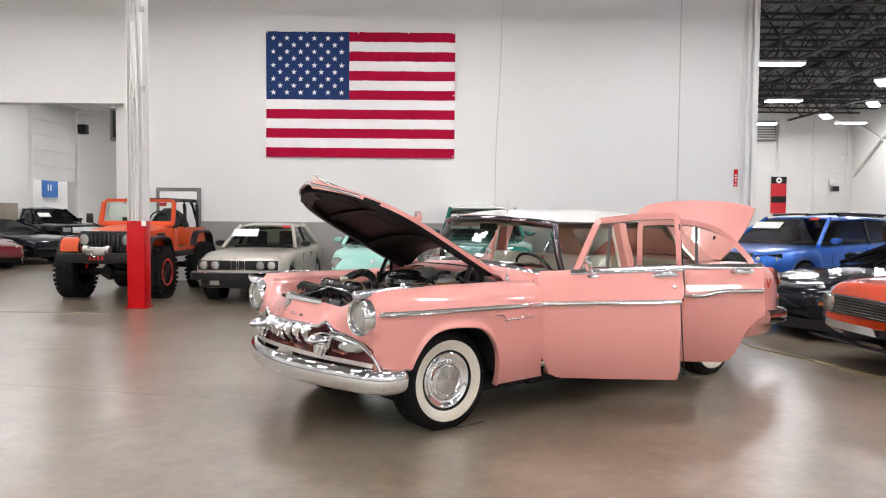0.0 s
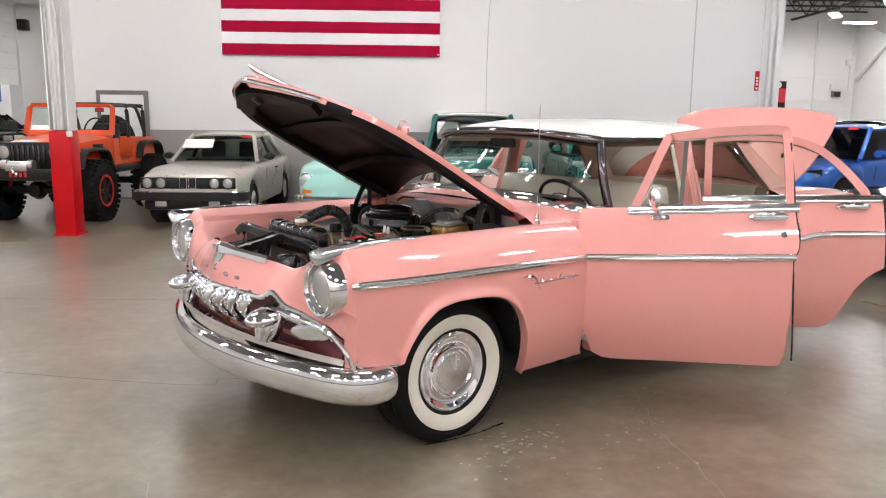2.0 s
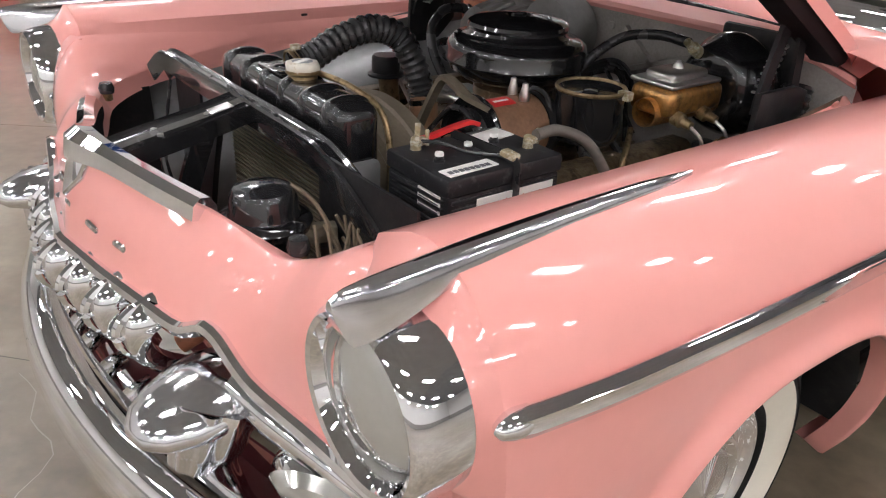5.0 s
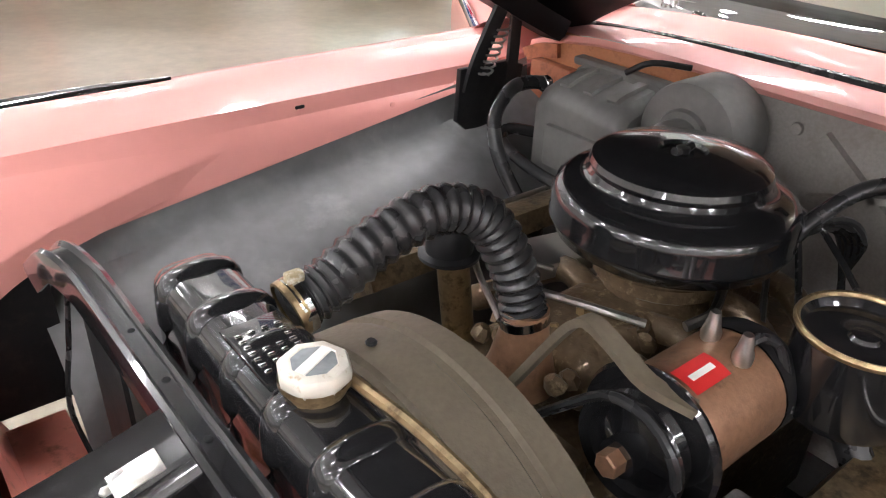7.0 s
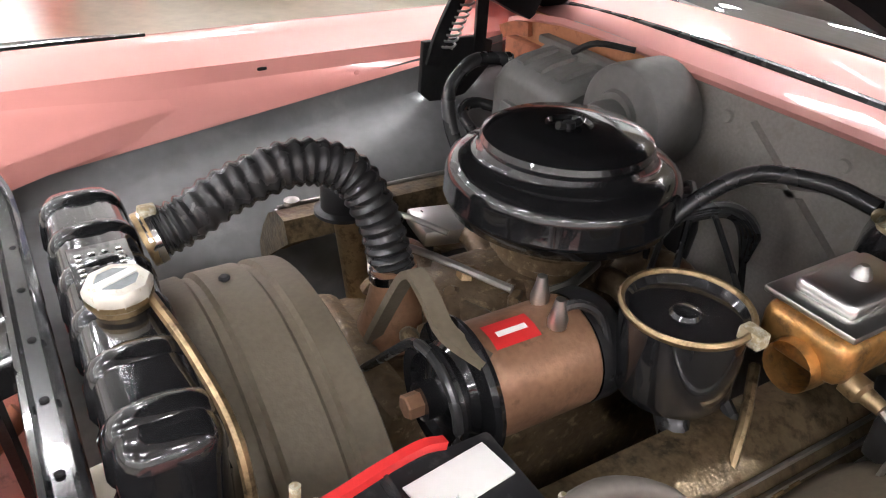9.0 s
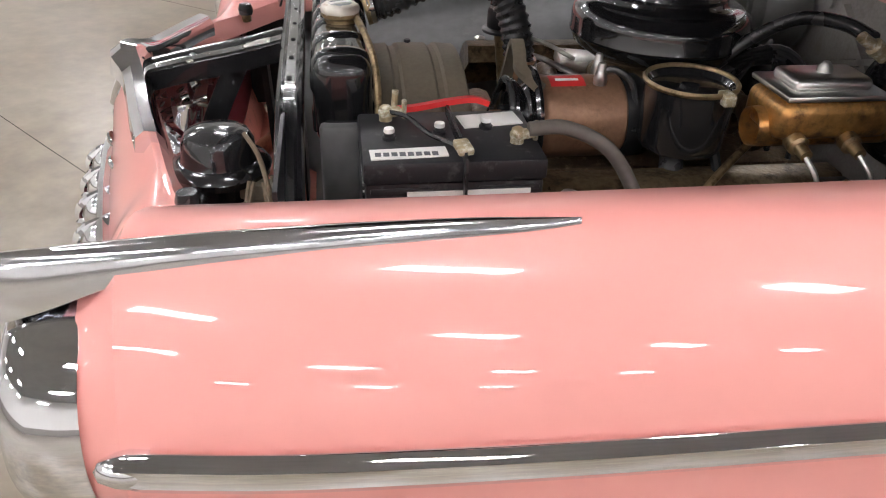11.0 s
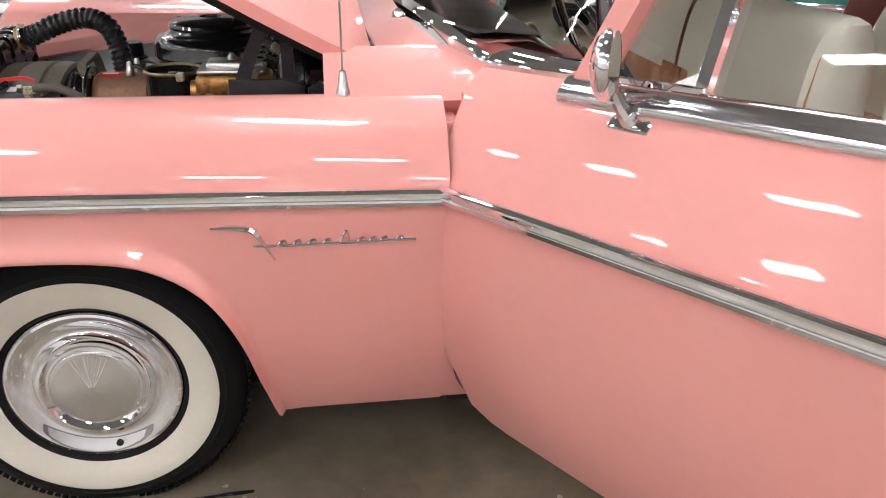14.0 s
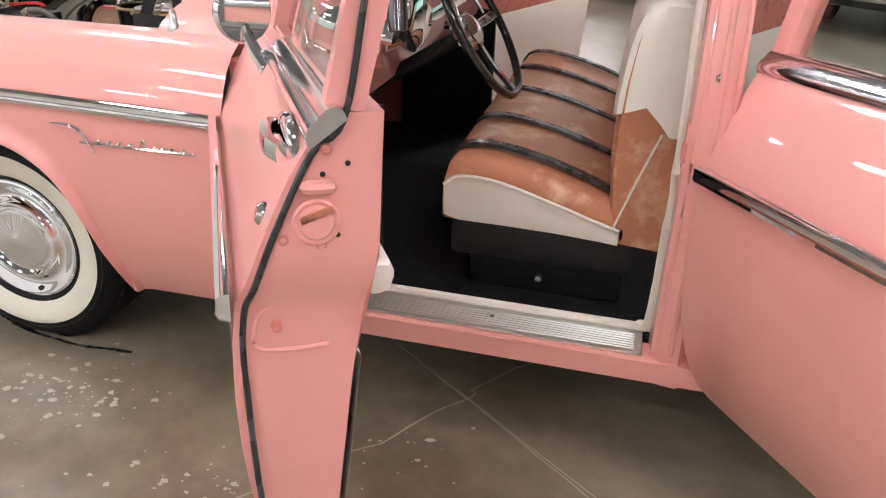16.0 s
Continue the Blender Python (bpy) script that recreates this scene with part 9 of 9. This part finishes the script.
    for k in range(4):
        part("bumper_mark", box((0.004, 0.045, 0.07), (-0.792, -0.12 + k * 0.075, 0.74), bevel=0.001), REDPLASTIC, J)
    wn = part("winch", cyl(0.05, 0.30, (-0.74, 0, 0.88), "y", 18), STEEL, J, "silver winch")
    for s in (-1, 1):
        part("drum_end", cyl(0.07, 0.09, (-0.74, s * 0.20, 0.88), "y", 20), STEEL, wn)
    part("hook", hose([(-0.83, 0.05, 0.86), (-0.86, 0.02, 0.78), (-0.85, -0.03, 0.76), (-0.83, -0.02, 0.80)], 0.016, n=5, seg=8), DULLCHROME, wn)
    part("fairlead", box((0.05, 0.34, 0.10), (-0.80, 0, 0.84), bevel=0.015), STEEL, wn)
    part("front_axle", hose([(0, -0.7, 0.46), (0, 0.7, 0.46)], 0.06, n=1), BLACKSATIN, J)
    part("differential", lathe([(0, -0.16), (0.1, -0.14), (0.15, 0), (0.1, 0.14), (0, 0.16)], 18, (0, 0.15, 0.46), "x"), BLACKSATIN, J)
    part("rear_axle", hose([(2.15, -0.7, 0.46), (2.15, 0.7, 0.46)], 0.06, n=1), BLACKSATIN, J)
    part("frame_rail", box((3.0, 0.8, 0.14), (0.95, 0, 0.70), bevel=0.02), BLACKSATIN, J)
    # windscreen frame and cage
    sf = part("screen_frame", sweep([(0.80, -0.74, 1.28), (0.92, -0.72, 1.70), (0.93, -0.66, 1.74), (0.93, 0.66, 1.74), (0.92, 0.72, 1.70), (0.80, 0.74, 1.28)], [(-0.04, -0.03), (0.04, -0.03), (0.04, 0.03), (-0.04, 0.03)], n=1), OR, J)
    part("screen_base", box((0.05, 1.48, 0.10), (0.82, 0, 1.30), (0, 15, 0), 0.01), OR, J)
    part("windscreen", loft([[(0.83, y, 1.33), (0.925, y, 1.72)] for y in (-0.70, 0.70)]), GLASS, J)
    part("screen_divider", box((0.03, 0.03, 0.4), (0.88, 0, 1.52), (0, 14, 0)), OR, J)
    sheet(J, 0.90, 0.40, 1.55, 0.42, 0.26, 14)
    for x in (1.62, 2.3):
        part("roll_bar", hose([(x, -0.66, 1.22), (x, -0.64, 1.68), (x, -0.52, 1.76), (x, 0.52, 1.76), (x, 0.64, 1.68), (x, 0.66, 1.22)], 0.035, n=4, seg=10), BLACKSATIN, J, "black padded roll bar")
    for s in (-1, 1):
        part("cage_bar", hose([(0.93, s * 0.66, 1.74), (1.62, s * 0.60, 1.75), (2.1, s * 0.60, 1.72), (2.42, s * 0.62, 1.25)], 0.03, n=4, seg=8), BLACKSATIN, J)
    part("steering_wheel", hose([(0.98 + 0.06 * math.cos(a), -0.36 + 0.18 * math.cos(a + 1.57), 1.36 + 0.18 * math.sin(a + 1.57)) for a in span(0, 2 * math.pi, 25)[:-1]], 0.014, n=1, seg=6, closed=True), BLACKSATIN, J)
    part("spare_wheel", lathe([(0.2, -0.12), (0.4, -0.12), (0.45, 0), (0.4, 0.12), (0.2, 0.12)], 30, (2.62, 0.1, 1.15), "x"), TYRE, J)


offroader()

# floor cord near the tail
cord = empty("floor_cable", "tan extension cord lying on the floor", "cable")
part("cord", hose([(5.3, 0.2, 0.008), (4.9, -0.25, 0.008), (4.75, -0.75, 0.008), (4.6, -1.25, 0.008), (4.4, -1.75, 0.008), (4.2, -2.3, 0.008), (3.8, -3.1, 0.008)], 0.008, n=8, seg=6), mat("tan_cord", (0.36, 0.27, 0.12), 0.5), cord)
# framed door behind the off-roader
dr = tagged(new("door_1"), "grey framed glass door in the white wall", "", "", "structure")
in_hall(dr)
part("door_frame", slab(-6.20, -5.24, WALL_D - 0.05, WALL_D - 0.004, 0, 2.03, bevel=0.01), GREYMETAL, dr)
part("door_pane", slab(-6.12, -5.32, WALL_D - 0.058, WALL_D - 0.052, 0.02, 1.95), WHITEMETAL, dr)

# ---------------------------------------------------------------- floor: joints, cracks, scuffs
bm = bmesh.new()
streak([(-6.5, 7.6), (-1.28, 1.266), (-0.463, 0.605), (0.5, -0.10)], 0.003, bm, 0.004)
streak([(-9.0, 9.9), (-2.1, 4.42), (3.0, 0.4)], 0.003, bm, 0.004)
part("saw_cut", bm, CUT, fl, smooth=0)
bm = bmesh.new()
streak([(0.5, -0.10), (1.42, -0.79), (3.469, -2.292), (9.0, -6.4)], 0.0032, bm, 0.005)
streak([(2.6, 0.6), (1.52, -0.6), (1.40, -0.78), (1.13, -1.13), (0.90, -1.40), (0.70, -1.755), (0.11, -2.54), (-1.2, -4.6)], 0.0032, bm, 0.03)
streak([(1.09, -0.544), (1.40, -0.78), (1.79, -1.08), (2.6, -1.75)], 0.0025, bm, 0.006)
streak([(-0.9, 0.75), (-1.0, 0.2), (-1.25, -0.2), (-1.6, -1.0), (-2.3, -1.6)], 0.0018, bm, 0.09)
part("crack", bm, CRACK, fl, smooth=0)
part("black_strip", streak([(-0.14, -0.83), (0.1, -0.875), (0.335, -0.862)], 0.008, None, 0.008, z=0.003), RUBBER, fl)
ym = in_hall(tagged(part("yellow_line", slab(-12, -5.0, 11.15, 11.26, 0, 0.0025), YELLOWLINE, None, "", 0), "faded yellow line painted on the floor", "", "", "structure"))
random.seed(21)
bm = bmesh.new()
for cx0, cy0, sp, n in ((0.25, -1.03, 0.16, 70), (0.32, -1.12, 0.08, 30), (0.02, -1.2, 0.14, 34), (0.85, -1.3, 0.14, 46), (0.55, -1.55, 0.2, 30), (1.25, -1.05, 0.14, 22), (2.3, -1.5, 0.3, 20)):
    for k in range(n):
        x, y = random.gauss(cx0, sp), random.gauss(cy0, sp * 0.55)
        r = random.choice((0.003, 0.004, 0.006, 0.011)) * random.uniform(0.6, 1.3)
        a0 = random.uniform(0, 6)
        q = random.randint(6, 9)
        vs = [bm.verts.new((x + r * random.uniform(0.5, 1.4) * math.cos(a0 + 2 * math.pi * i / q), y + r * random.uniform(0.4, 1.1) * math.sin(a0 + 2 * math.pi * i / q), 0.0018)) for i in range(q)]
        bm.faces.new(vs)
sc = part("paint_scuffs", bm, SCUFF, fl, smooth=0)
sc["kind"] = "stuff"
